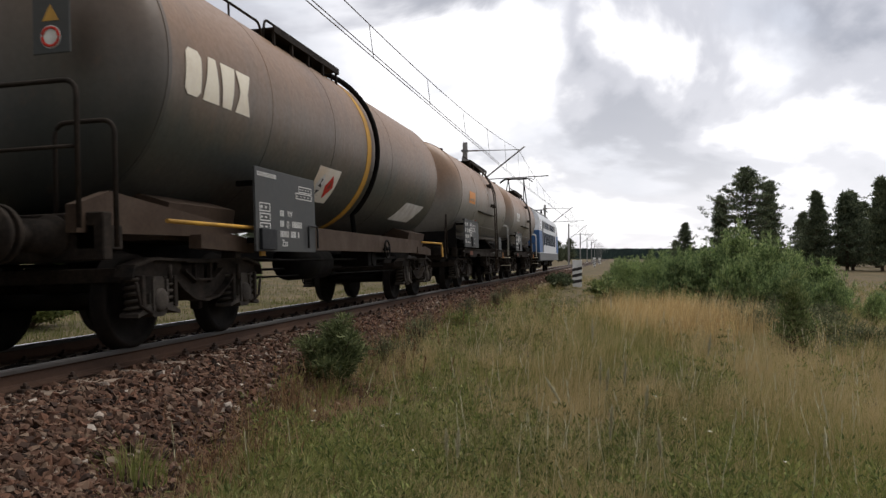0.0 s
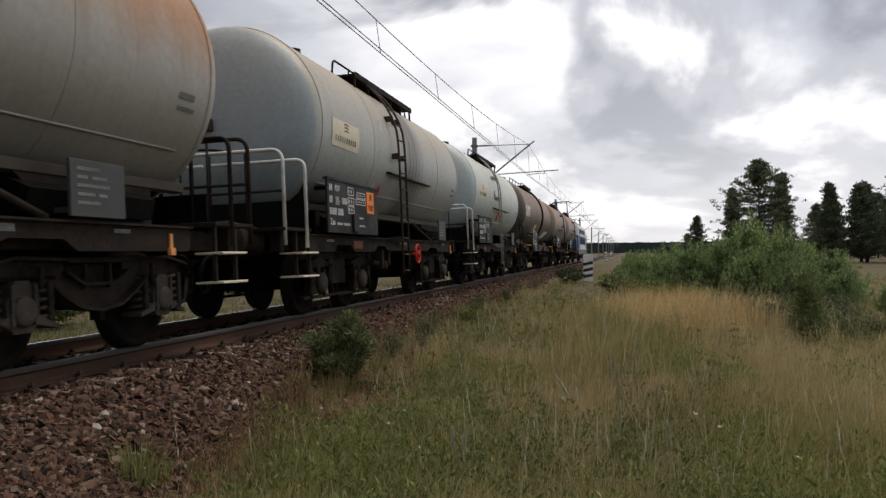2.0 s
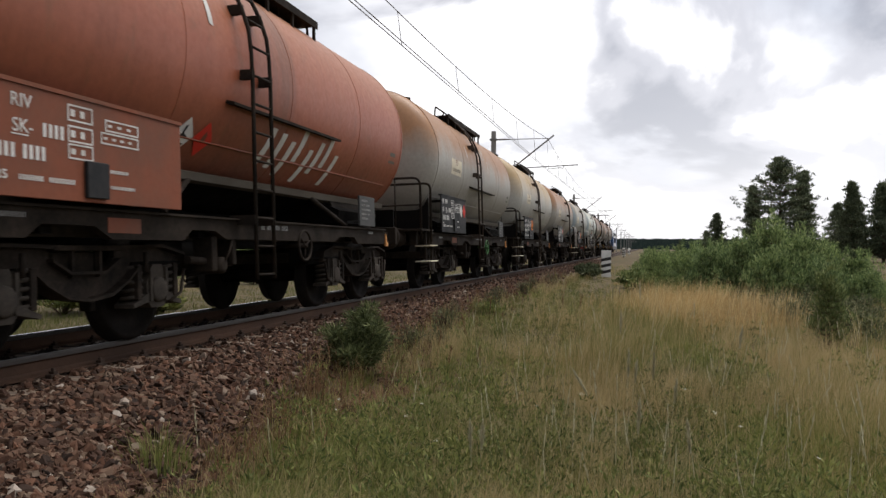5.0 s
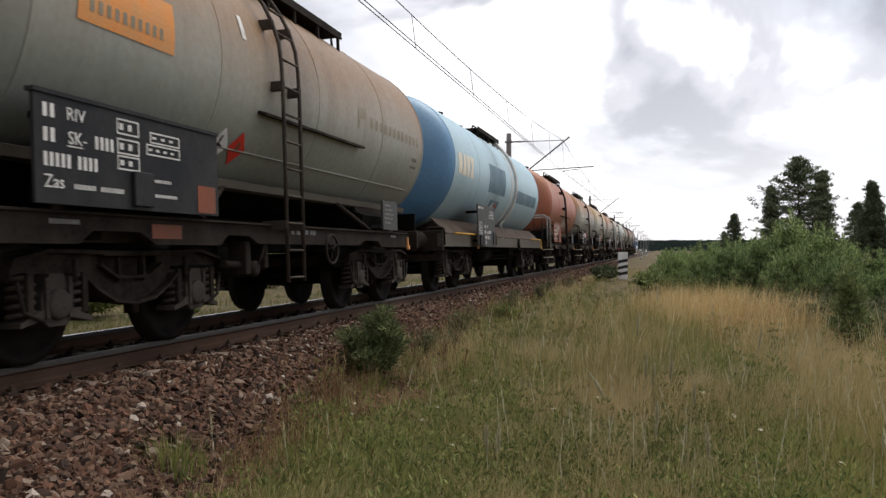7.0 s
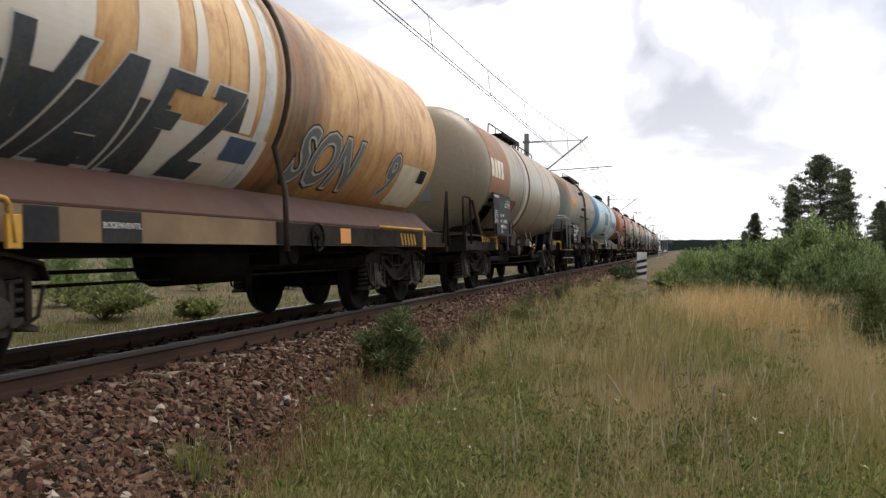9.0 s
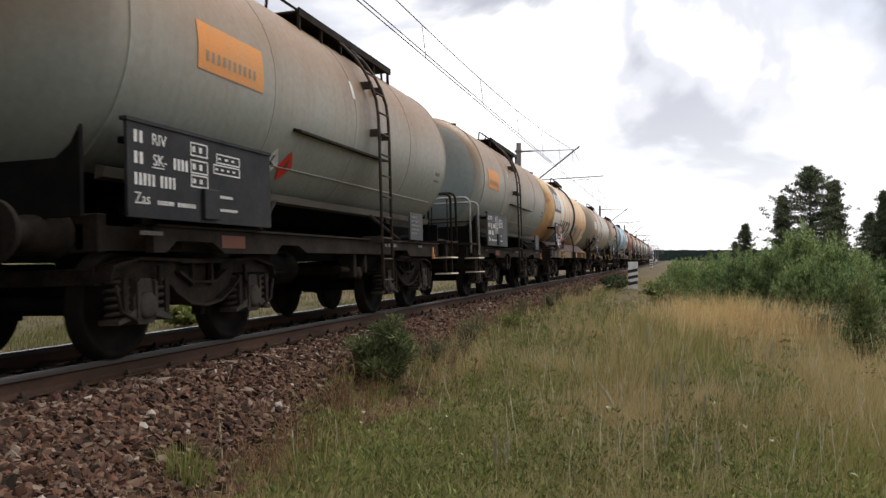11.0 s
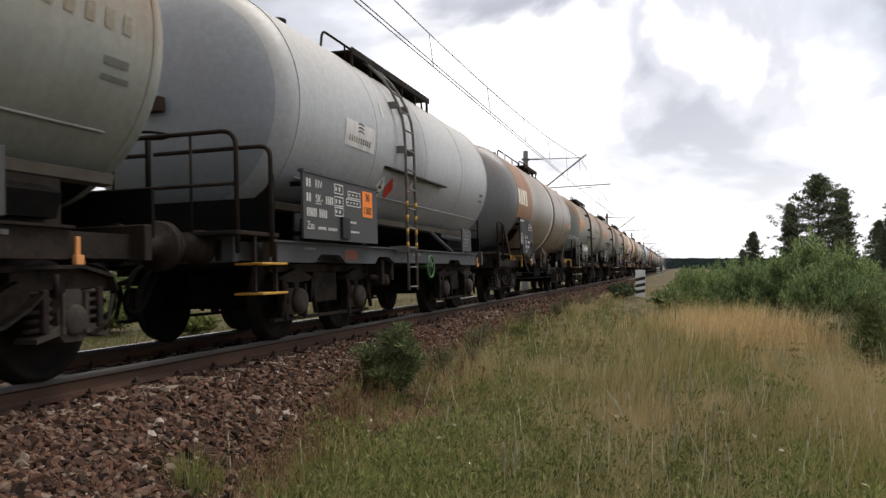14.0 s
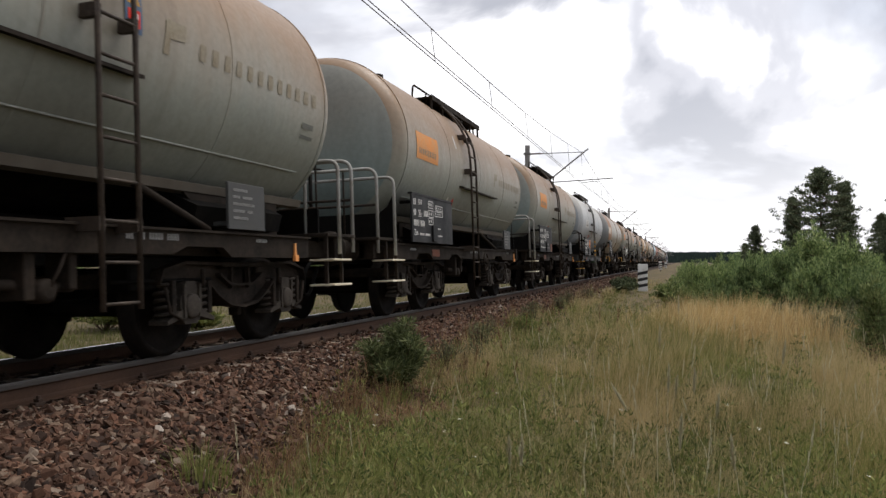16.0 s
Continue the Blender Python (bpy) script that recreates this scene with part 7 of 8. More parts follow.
    for y in (3.7, L - 3.7):
        b = bogie(w, y)
        for s in (1, -1):
            bm = bmesh.new()
            prism(bm, [(-1.9, 0.62), (1.9, 0.62), (1.7, 1.0), (-1.7, 1.0)], "x", *sorted((1.12 * s, 1.2 * s)))
            part("side_frame", bm, BLACK, b)
    bm = bmesh.new()
    box(bm, -1.2, 1.2, 6.3, 9.6, 0.45, 1.05, 0.03)
    part("equipment_box", bm, BLACK, w)
    for yp, up in ((2.6, True), (L - 2.6, False)):
        bm = bmesh.new()
        zt = 5.55 if up else 4.35
        for x in (-0.5, 0.5):
            tube(bm, [(x, yp - 0.6, 3.85), (x, yp, (4.1 + zt) / 2 + 0.1), (x * 0.9, yp + 0.5, zt)], 0.03, 6)
            tube(bm, [(x, yp + 1.6, 3.85), (x * 0.9, yp + 1.0, (4.1 + zt) / 2 + 0.1), (x * 0.9, yp + 0.55, zt)], 0.03, 6)
        for yy in (yp + 0.35, yp + 0.7):
            tube(bm, bow([(-0.95, yy, zt - 0.2), (-0.7, yy, zt), (0.7, yy, zt), (0.95, yy, zt - 0.2)], 0.1), 0.03, 6)
        for x in (-0.5, 0.5):
            for yy in (yp - 0.6, yp + 1.6):
                tube(bm, [(x, yy, 3.62), (x, yy, 3.9)], 0.06, 8)
        part("pantograph", bm, BLACK, w, "raised current collector" if up else "lowered current collector")
    TRAIN.append((w, S))


locomotive(42.75)

# ---- overhead line ----
MAST_Y0, MAST_STEP, MAST_X = 44.05, 53.7, -2.9
WIRE_Z, MESS_Z = 5.30, 7.05


def mast():
    m = thing("line_mast", "grey concrete overhead-line mast with a tubular bracket", "mast", "masts of the overhead line")
    bm = bmesh.new()
    prism(bm, [(-0.17, -0.14), (0.17, -0.14), (0.17, 0.14), (-0.17, 0.14)], "z", -1.2, 7.5)
    for v in bm.verts:
        if v.co.z > 7:
            v.co.x *= 0.72
            v.co.y *= 0.72
    part("post", bm, CONCRETE, m)
    bm = bmesh.new()
    tube(bm, [(0.12, 0, 7.02), (0.9, 0, 7.02)], 0.035, 7)
    for k in range(5):
        lathe(bm, [(0.30 + 0.09 * k, 0.03), (0.33 + 0.09 * k, 0.075), (0.36 + 0.09 * k, 0.03)], 12, "x", 0, 7.02)
    part("stay_insulator", bm, INSUL, m)
    bm = bmesh.new()
    tube(bm, [(0.9, 0, 7.02), (3.15, 0, 7.02)], 0.022, 7)
    part("top_stay", bm, ARMST, m)
    bm = bmesh.new()
    tube(bm, [(0.12, 0, 4.62), (3.42, 0, 7.20)], 0.045, 8)
    part("bracket_tube", bm, ARMST, m)
    bm = bmesh.new()
    tube(bm, [(1.0, 0, 5.36), (4.75, 0, 5.52)], 0.03, 7)
    part("registration_tube", bm, ARMST, m)
    bm = bmesh.new()
    tube(bm, bow([(3.95, 0, 5.49), (3.95, 0, 5.30), (3.8, 0, 5.38), (3.05, 0, WIRE_Z)], 0.06), 0.02, 6)
    part("steady_arm", bm, ARMST, m)
    for z in (4.65, 7.02):
        bm = bmesh.new()
        box(bm, -0.2, 0.2, -0.17, 0.17, z - 0.05, z + 0.05)
        part("clamp", bm, ARMST, m)
    return m


_m = mast()
_m.matrix_basis = pose(MAST_X, MAST_Y0, 0)
MASTS = [MAST_Y0 + MAST_STEP * k for k in range(-2, 11)]
for y in MASTS:
    if y != MAST_Y0:
        copy_thing(_m, pose(MAST_X, y, 0))


def mess(y):
    k = ((y - MAST_Y0) % MAST_STEP) / MAST_STEP
    return MESS_Z - 4 * 1.02 * k * (1 - k)


for dx in (-0.05, 0.05):
    bm = bmesh.new()
    tube(bm, [(dx + (0.45 if k % 2 else 0.12), y, WIRE_Z) for k, y in enumerate(MASTS)], 0.011, 5)
    tagged(new("contact_wire", mesh_of("contact_wire", bm, WIRE)), "thin taut copper contact wire over the track", "wire", "wires of the overhead line")
bm = bmesh.new()
tube(bm, [(0.15, MASTS[0] + 3.0 * k, mess(MASTS[0] + 3.0 * k)) for k in range(int((MASTS[-1] - MASTS[0]) / 3))], 0.0115, 5)
mw = tagged(new("carrier_wire", mesh_of("carrier_wire", bm, WIRE)), "sagging stranded carrier wire with droppers", "wire", "wires of the overhead line")
for k in range(70):
    y = MAST_Y0 - MAST_STEP + 4 + 5.5 * k
    bm = bmesh.new()
    tube(bm, [(0.15, y, mess(y)), (0.25, y, WIRE_Z)], 0.008, 4)
    part("dropper", bm, WIRE, mw)


# ---- warning boards beside the line ----
def marker(x, y, stripes, z0=-0.25, w=0.41, h=1.08):
    m = thing("warning_board", "white board with black slanting stripes on a short post", "warning board", "warning boards of the line", at=pose(x, y, z0))
    bm = bmesh.new()
    box(bm, -w / 2, w / 2, -0.03, 0.03, 0.0, h, 0.006)
    part("board", bm, MARK_W, m)
    bm = bmesh.new()
    tube(bm, [(0, 0.06, -0.45), (0, 0.06, h * 0.9)], 0.05, 8)
    part("post", bm, CONCRETE, m)
    for k in range(stripes):
        z = h * 0.12 + k * 0.27
        bm = bmesh.new()
        prism(bm, [(-w / 2, z), (w / 2, z + 0.09), (w / 2, z + 0.22), (-w / 2, z + 0.13)], "y", -0.034, -0.030)
        part("black_stripe", bm, MARK_B, m)


marker(3.84, 35, 3, -0.36, 0.41, 1.18)
marker(2.98, 105, 3, -0.1)
marker(2.95, 147, 2, -0.1)


# ---- plants ----
def strips(name, P, H, lean, W, material, label, category, seed, kind="stuff", bend=0.5):
    """Grass blades or needles as narrow bent strips: P roots, H heights, lean directions, W widths (arrays)."""
    rs = np.random.RandomState(seed)
    n = len(P)
    a = rs.uniform(0, 2 * np.pi, n)
    side = np.c_[np.cos(a), np.sin(a), np.zeros(n)] * (W[:, None] * 0.5)
    up = np.zeros((n, 3))
    up[:, 2] = 1
    d1 = up * 0.5 + lean * 0.22
    d2 = up * (1 - 0.22 * np.linalg.norm(lean, axis=1)[:, None] * bend) + lean * 0.85
    q1 = P + d1 * H[:, None]
    q2 = P + d2 * H[:, None]
    V = np.stack([P - side, P + side, q1 - side * 0.8, q1 + side * 0.8, q2], 1).reshape(-1, 3)
    k = np.arange(n)[:, None] * 5
    quads = np.concatenate([k + 0, k + 1, k + 3, k + 2], 1)
    tris = np.concatenate([k + 2, k + 3, k + 4], 1)
    me = bpy.data.meshes.new(name)
    loops = np.concatenate([quads.ravel(), tris.ravel()]).astype(np.int32)
    me.vertices.add(len(V))
    me.vertices.foreach_set("co", V.ravel())
    me.loops.add(len(loops))
    me.loops.foreach_set("vertex_index", loops)
    me.polygons.add(2 * n)
    me.polygons.foreach_set("loop_start", np.concatenate([np.arange(n) * 4, 4 * n + np.arange(n) * 3]).astype(np.int32))
    me.update(calc_edges=True)
    me.validate()
    me.materials.append(material)
    if kind is None:
        return me
    return tagged(new(name, me), label, category, kind=kind)


def verge(x, y):
    """Where the grass takes over from stone and bare sandy soil."""
    e = stone_edge(y)
    v = smooth(e + 0.05, e + 0.75, x + 0.28 * noise.noise((y * 0.8, x * 0.6, 5.0)))
    bare = 1.1 * math.exp(-(((x - 2.90) / 0.55) ** 2 + ((y - 7.0) / 1.2) ** 2)) + 0.7 * math.exp(-(((x - 2.75) / 0.35) ** 2 + ((y - 9.4) / 1.2) ** 2))
    return v * (1.0 - 0.85 * min(1.0, bare))


def bump_at(x, y, cx, cy, rx, ry):
    return math.exp(-(((x - cx) / rx) ** 2 + ((y - cy) / ry) ** 2))


def crest(x, y):
    """The stand of tall golden grass in front of the young pines."""
    return bump_at(x, y, 6.35 + (16.4 - y) * 0.12, 16.4, 1.15, 2.2)


def dryness(x, y):
    """0 for fresh green grass, 1 for straw."""
    d = 0.31 + 0.48 * noise.noise((x * 0.55, y * 0.30, 3.0)) + 0.50 * noise.noise((x * 1.5, y * 0.9, 8.0))
    d += 0.9 * crest(x, y) + 0.30 * bump_at(x, y, 4.9, 12.0, 1.5, 3.0) + 0.28 * smooth(5.9, 7.2, x) * (1 - smooth(8.5, 12.0, y))
    d -= 0.65 * bump_at(x, y, 3.8, 5.6, 0.9, 1.2) + 0.35 * bump_at(x, y, 5.3, 6.6, 0.7, 0.9) + 0.35 * bump_at(x, y, 3.2, 11.5, 0.6, 4.0) + 0.5 * bump_at(x, y, 4.3, 21.0, 1.0, 6.0)
    return min(1.0, max(0.0, d))


def lowness(x, y):
    """Grass stays short along the path to the kilometre marker."""
    return 1.0 - 0.65 * bump_at(x, y, 4.1, 29.0, 0.8, 9.0)


def in_view(rs, near, far, left=0.40, right=0.66):
    r = near * (far / near) ** rs.rand()
    a = rs.uniform(-left, right)
    return 5.4 - r * math.sin(a), r * math.cos(a), r


def carpet(seed, count, near, far, keep, h, wd, material, name, label):
    """Single short blades strewn where keep(x, y) allows."""
    rs = np.random.RandomState(seed)
    P, H, W, Ln = [], [], [], []
    for _ in range(count * 5):
        if len(P) >= count:
            break
        x, y, r = in_view(rs, near, far)
        if x < 2.0 or rs.rand() > keep(x, y):
            continue
        P.append((x, y, ground_z(x, y) - 0.02))
        H.append(rs.uniform(*h) * lowness(x, y) * (1.0 + 0.6 * noise.noise((x * 0.55, y * 0.4, 2.0))))
        W.append(rs.uniform(*wd) * (1 + r / 22))
        b, m = rs.uniform(0, 6.28), abs(rs.normal(0, 0.8))
        Ln.append((math.cos(b) * m + 0.12, math.sin(b) * m, 0))
    return strips(name, np.array(P), np.array(H), np.array(Ln), np.array(W), material, label, "grass", seed)


def tufts(seed, count, near, far, keep, h, wd, material, name, label, blades=(12, 26), splay=0.55):
    """Tufts: blades that rise from one root and splay outwards, of a height common to the tuft."""
    rs = np.random.RandomState(seed)
    P, H, W, Ln = [], [], [], []
    made = 0
    for _ in range(count * 12):
        if made >= count:
            break
        x, y, r = in_view(rs, near, far)
        if x < 2.0 or rs.rand() > keep(x, y):
            continue
        made += 1
        tall = rs.uniform(*h) * lowness(x, y) * (1.0 + 0.5 * noise.noise((x * 0.7, y * 0.5, 6.0)))
        drift = rs.normal(0, 0.16, 2) + np.array([0.08, 0.0])
        root = 0.025 * (1 + r / 9)
        for j in range(rs.randint(*blades)):
            b, m = rs.uniform(0, 6.28), abs(rs.normal(0, splay))
            q = rs.rand() ** 0.5
            px, py = x + root * q * math.cos(b), y + root * q * math.sin(b)
            P.append((px, py, ground_z(px, py) - 0.02))
            H.append(tall * rs.uniform(0.45, 1.1))
            W.append(rs.uniform(*wd) * (1 + r / 22))
            Ln.append((math.cos(b) * m + drift[0], math.sin(b) * m + drift[1], 0))
    return strips(name, np.array(P), np.array(H), np.array(Ln), np.array(W), material, label, "grass", seed)


def fresh(x, y):
    return verge(x, y) * (1 - smooth(0.22, 0.62, dryness(x, y)))


def strawy(x, y):
    return verge(x, y) * smooth(0.20, 0.65, dryness(x, y)) * (1 - 0.8 * min(1, crest(x, y)))


carpet(1, 78000, 3.2, 60, lambda x, y: 0.15 * smooth(2.2, 3.2, x) + 0.85 * verge(x, y), (0.05, 0.20), (0.0026, 0.0058), GRASS, "meadow_grass", "tangled olive and straw-coloured meadow grass")
tufts(2, 2700, 3.2, 45, fresh, (0.12, 0.34), (0.0028, 0.0066), GRASS_GREEN, "green_grass", "tufts of fresh green grass in the meadow", (12, 26), 0.7)
tufts(3, 3900, 3.2, 45, strawy, (0.24, 0.54), (0.0022, 0.0044), STRAW, "straw_grass", "tufts of dull straw-coloured grass", (10, 22), 0.42)
tufts(5, 2400, 10.5, 23, lambda x, y: min(1.0, crest(x, y)) ** 1.3, (0.50, 0.80), (0.0026, 0.0050), GRASS_DRY, "golden_grass", "tall golden ripe grass in front of the young pines", (9, 18), 0.24)


carpet(6, 8500, 3.2, 18, lambda x, y: verge(x, y) * (0.25 + 0.75 * dryness(x, y)), (0.28, 0.60), (0.0016, 0.0030), STRAW, "thin_stems", "thin straw-coloured stems standing above the grass")


def far_side_grass(seed, count):
    """Soft grass beyond the track."""
    rs = np.random.RandomState(seed)
    P, H, W, Ln = [], [], [], []
    for k in range(count):
        r = 5.5 * (90 / 5.5) ** rs.rand()
        x, y = -2.6 - rs.rand() ** 1.5 * r, r
        P.append((x, y, ground_z(x, y) - 0.02))
        H.append(rs.uniform(0.06, 0.22) * (1 + 0.6 * noise.noise((x * 0.4, y * 0.4, 2.0))))
        W.append(rs.uniform(0.004, 0.008) * (1 + r / 22))
        b, m = rs.uniform(0, 6.28), abs(rs.normal(0, 0.8))
        Ln.append((math.cos(b) * m + 0.12, math.sin(b) * m, 0))
    strips("verge_grass", np.array(P), np.array(H), np.array(Ln), np.array(W), VERGE_GRASS, "grass on the far side of the track", "grass", seed)


far_side_grass(4, 70000)


def round_the_viewer(seed, count):
    """The same meadow beside and behind the viewer."""
    rs = np.random.RandomState(seed)
    P, H, W, Ln = [], [], [], []
    while len(P) < count:
        x, y = rs.uniform(2.3, 12), rs.uniform(-8, 6)
        if rs.rand() > verge(x, y) or (y > 3.2 and math.hypot(x - 5.4, y) > 3.2 and abs(math.atan2(x - 5.4, y)) < 0.62) or math.hypot(x - 5.4, y) < 0.6:
            continue
        P.append((x, y, ground_z(x, y) - 0.02))
        H.append(rs.uniform(0.08, 0.30))
        W.append(rs.uniform(0.008, 0.018))
        b, m = rs.uniform(0, 6.28), abs(rs.normal(0, 0.8))
        Ln.append((math.cos(b) * m, math.sin(b) * m, 0))
    strips("meadow_grass", np.array(P), np.array(H), np.array(Ln), np.array(W), GRASS, "tangled olive and straw-coloured meadow grass", "grass", seed)


round_the_viewer(71, 42000)


def seed_heads(seed, count):
    """Single ripe stems with thin feathery heads, and a few broad pale plumes near the path."""
    rs = np.random.RandomState(seed)
    P, H, W, Ln = [], [], [], []

    def stem(x, y, h, l, n, broad, w):
        z = ground_z(x, y)
        for j in range(n):
            t = 0.66 + 0.34 * j / (n - 1)
            f = math.sin(math.pi * min(1.0, 0.12 + 0.88 * (t - 0.66) / 0.34)) * broad
            b = rs.uniform(0, 6.28)
            P.append((x + l[0] * t * h, y + l[1] * t * h, z + h * t))
            H.append(rs.uniform(0.03, 0.055))
            W.append(w)
            Ln.append((math.cos(b) * f + l[0], math.sin(b) * f + l[1], 0))
        P.append((x, y, z))
        H.append(h)
        W.append(0.005)
        Ln.append((l[0] / 0.85, l[1] / 0.85, 0))

    made = 0
    while made < count:
        x, y, r = in_view(rs, 4.4, 14)
        if x < 3.0 or rs.rand() > 0.15 + dryness(x, y):
            continue
        made += 1
        stem(x, y, rs.uniform(0.35, 0.62), rs.normal(0, 0.16, 2), 12, 0.35, 0.007)
    for x, y, h, l in ((5.26, 7.39, 0.52, (0.02, 0.0)), (5.30, 7.50, 0.44, (0.08, 0.0)), (5.48, 7.46, 0.50, (0.03, 0.02)), (5.16, 6.83, 0.42, (-0.62, 0.1)), (5.63, 6.75, 0.40, (0.08, 0)),
                       (5.35, 5.30, 0.46, (0.05, 0)), (5.72, 5.05, 0.40, (-0.1, 0)), (6.35, 8.9, 0.5, (0.12, 0)), (4.42, 4.75, 0.36, (0.04, 0)), (4.36, 4.8, 0.34, (-0.03, 0)), (5.15, 9.3, 0.55, (0.0, 0)), (5.35, 13.5, 0.62, (0, 0))):
        stem(x, y, h * 1.3, l, 110, 0.62, 0.015)
    strips("seeding_grass", np.array(P), np.array(H), np.array(Ln), np.array(W), PLUME, "pale feathery seed heads above the grass", "grass", seed)


seed_heads(12, 210)


def dead_stalks(seed, count):
    """Thin dead stems, docks and thistles where the stones give way to grass."""
    rs = np.random.RandomState(seed)
    P, H, W, Ln = [], [], [], []

    def stalk(x, y, h, n, w, spike=False):
        l = rs.normal(0, 0.16, 2)
        z = ground_z(x, y)
        P.append((x, y, z))
        H.append(h)
        W.append(w)
        Ln.append((l[0], l[1], 0))
        for j in range(n):
            f = rs.uniform(0.55, 1.0) if spike else rs.uniform(0.35, 0.95)
            b = rs.uniform(0, 6.28)
            P.append((x + l[0] * f * h * 0.85, y + l[1] * f * h * 0.85, z + h * f * 0.97))
            H.append(rs.uniform(0.02, 0.05) if spike else rs.uniform(0.05, 0.13))
            W.append(w * (2.2 if spike else 1.0))
            Ln.append((math.cos(b) * 0.9, math.sin(b) * 0.9, 0))

    for k in range(count):
        y = 4.2 * (30 / 4.2) ** rs.rand()
        x = stone_edge(y) + 0.25 + rs.normal(0.10, 0.26)
        if x > 1.9:
            stalk(x, y, rs.uniform(0.12, 0.42), 6, 0.005)
    # brown docks
    for x, y, h in ((4.17, 12.76, 0.62), (4.42, 12.9, 0.58), (4.30, 13.3, 0.5), (3.55, 10.5, 0.5), (3.30, 9.6, 0.52), (3.05, 8.9, 0.45), (3.35, 8.1, 0.42), (3.62, 8.3, 0.4), (2.6, 8.9, 0.5), (3.9, 14.6, 0.6), (3.0, 12.4, 0.5), (2.65, 10.2, 0.5)):
        stalk(x, y, h, 30, 0.005, True)
    # a tuft of rusty brown stems before the small bush
    for k in range(42):
        stalk(2.60 + rs.normal(0, 0.06), 6.4 + rs.normal(0, 0.10), rs.uniform(0.25, 0.62), 2, 0.006)
    strips("dead_stalks", np.array(P), np.array(H), np.array(Ln), np.array(W), STALK, "dead brown stalks at the ballast's edge", "dead plants", seed)


dead_stalks(14, 520)


def litter(seed, count):
    """Flattened dead grass and stems on the bare soil."""
    rs = np.random.RandomState(seed)
    P, H, W, Ln = [], [], [], []
    while len(P) < count:
        y = 4.2 * (22 / 4.2) ** rs.rand()
        x = stone_edge(y) + rs.uniform(-0.05, 1.3)
        if rs.rand() < verge(x, y) * 0.9:
            continue
        P.append((x, y, ground_z(x, y)))
        H.append(rs.uniform(0.03, 0.14))
        W.append(rs.uniform(0.003, 0.007))
        b = rs.uniform(0, 6.28)
        Ln.append((math.cos(b) * 1.6, math.sin(b) * 1.6, 0))
    strips("grass_litter", np.array(P), np.array(H), np.array(Ln), np.array(W), STALK, "flattened brown dead grass on bare soil", "dead plants", seed, bend=1.6)


litter(15, 15000)


def flower_heads(seed, count):
    """Small flat white flower heads on thin stems."""
    rs = np.random.RandomState(seed)
    bm = bmesh.new()
    spots = [(2.33, 7.72, 0.50), (2.50, 7.80, 0.44), (2.20, 7.80, 0.30), (2.47, 7.70, 0.26), (2.62, 7.95, 0.47), (5.75, 7.0, 0.42), (5.95, 6.5, 0.34)]
    while len(spots) < count:
        x, y, r = in_view(rs, 4.6, 20)
        if x > 2.6 and (rs.rand() < 0.15 or bump_at(x, y, 8.2, 15.0, 1.2, 3.5) > rs.rand()):
            spots.append((x, y, rs.uniform(0.2, 0.5)))
    for x, y, h in spots:
        z = ground_z(x, y)
        for k in range(6):
            b, q = rs.uniform(0, 6.28), rs.uniform(0, 0.022)
            c = Vector((x + q * math.cos(b), y + q * math.sin(b), z + h + rs.uniform(-0.005, 0.005)))
            rr = rs.uniform(0.004, 0.008)
            ringv = [bm.verts.new(c + Vector((rr * math.cos(a), rr * math.sin(a), 0.002 * (i % 2)))) for i, a in enumerate((0, 1.05, 2.1, 3.14, 4.2, 5.24))]
            bm.faces.new(ringv)
    tagged(new("white_flowers", mesh_of("white_flowers", bm, FLOWER)), "small flat white flower heads among the grass", "flowers", kind="stuff")


flower_heads(16, 26)


def crown_mesh(name, centres, per, reach, size, width, material, seed, rise=0.0):
    """A crown of many small needle sprays round given centres."""
    rs = np.random.RandomState(seed)
    C = np.repeat(np.array(centres), per, 0)
    n = len(C)
    D = rs.normal(0, 1, (n, 3))
    D /= np.linalg.norm(D, axis=1)[:, None]
    D[:, 2] = np.abs(D[:, 2]) * 0.8 + 0.15
    R = reach * rs.rand(n) ** 0.6
    P = C + D * R[:, None] * np.array([1, 1, 0.7])
    T = D + rs.normal(0, 0.45, (n, 3)) + np.array([0, 0, rise])
    T /= np.linalg.norm(T, axis=1)[:, None]
    Lg = size * rs.uniform(0.6, 1.3, n)
    S = np.cross(T, rs.normal(0, 1, (n, 3)))
    S /= np.linalg.norm(S, axis=1)[:, None]
    S *= (width * rs.uniform(0.7, 1.2, n))[:, None]
    Q = P + T * Lg[:, None]
    M = P + T * (Lg * 0.45)[:, None]
    V = np.stack([P, M + S, Q, M - S], 1).reshape(-1, 3)
    k = np.arange(n)[:, None] * 4
    F = np.concatenate([k, k + 1, k + 2, k + 3], 1)
    me = bpy.data.meshes.new(name)
    me.from_pydata(V.tolist(), [], F.tolist())
    me.materials.append(material)
    return me


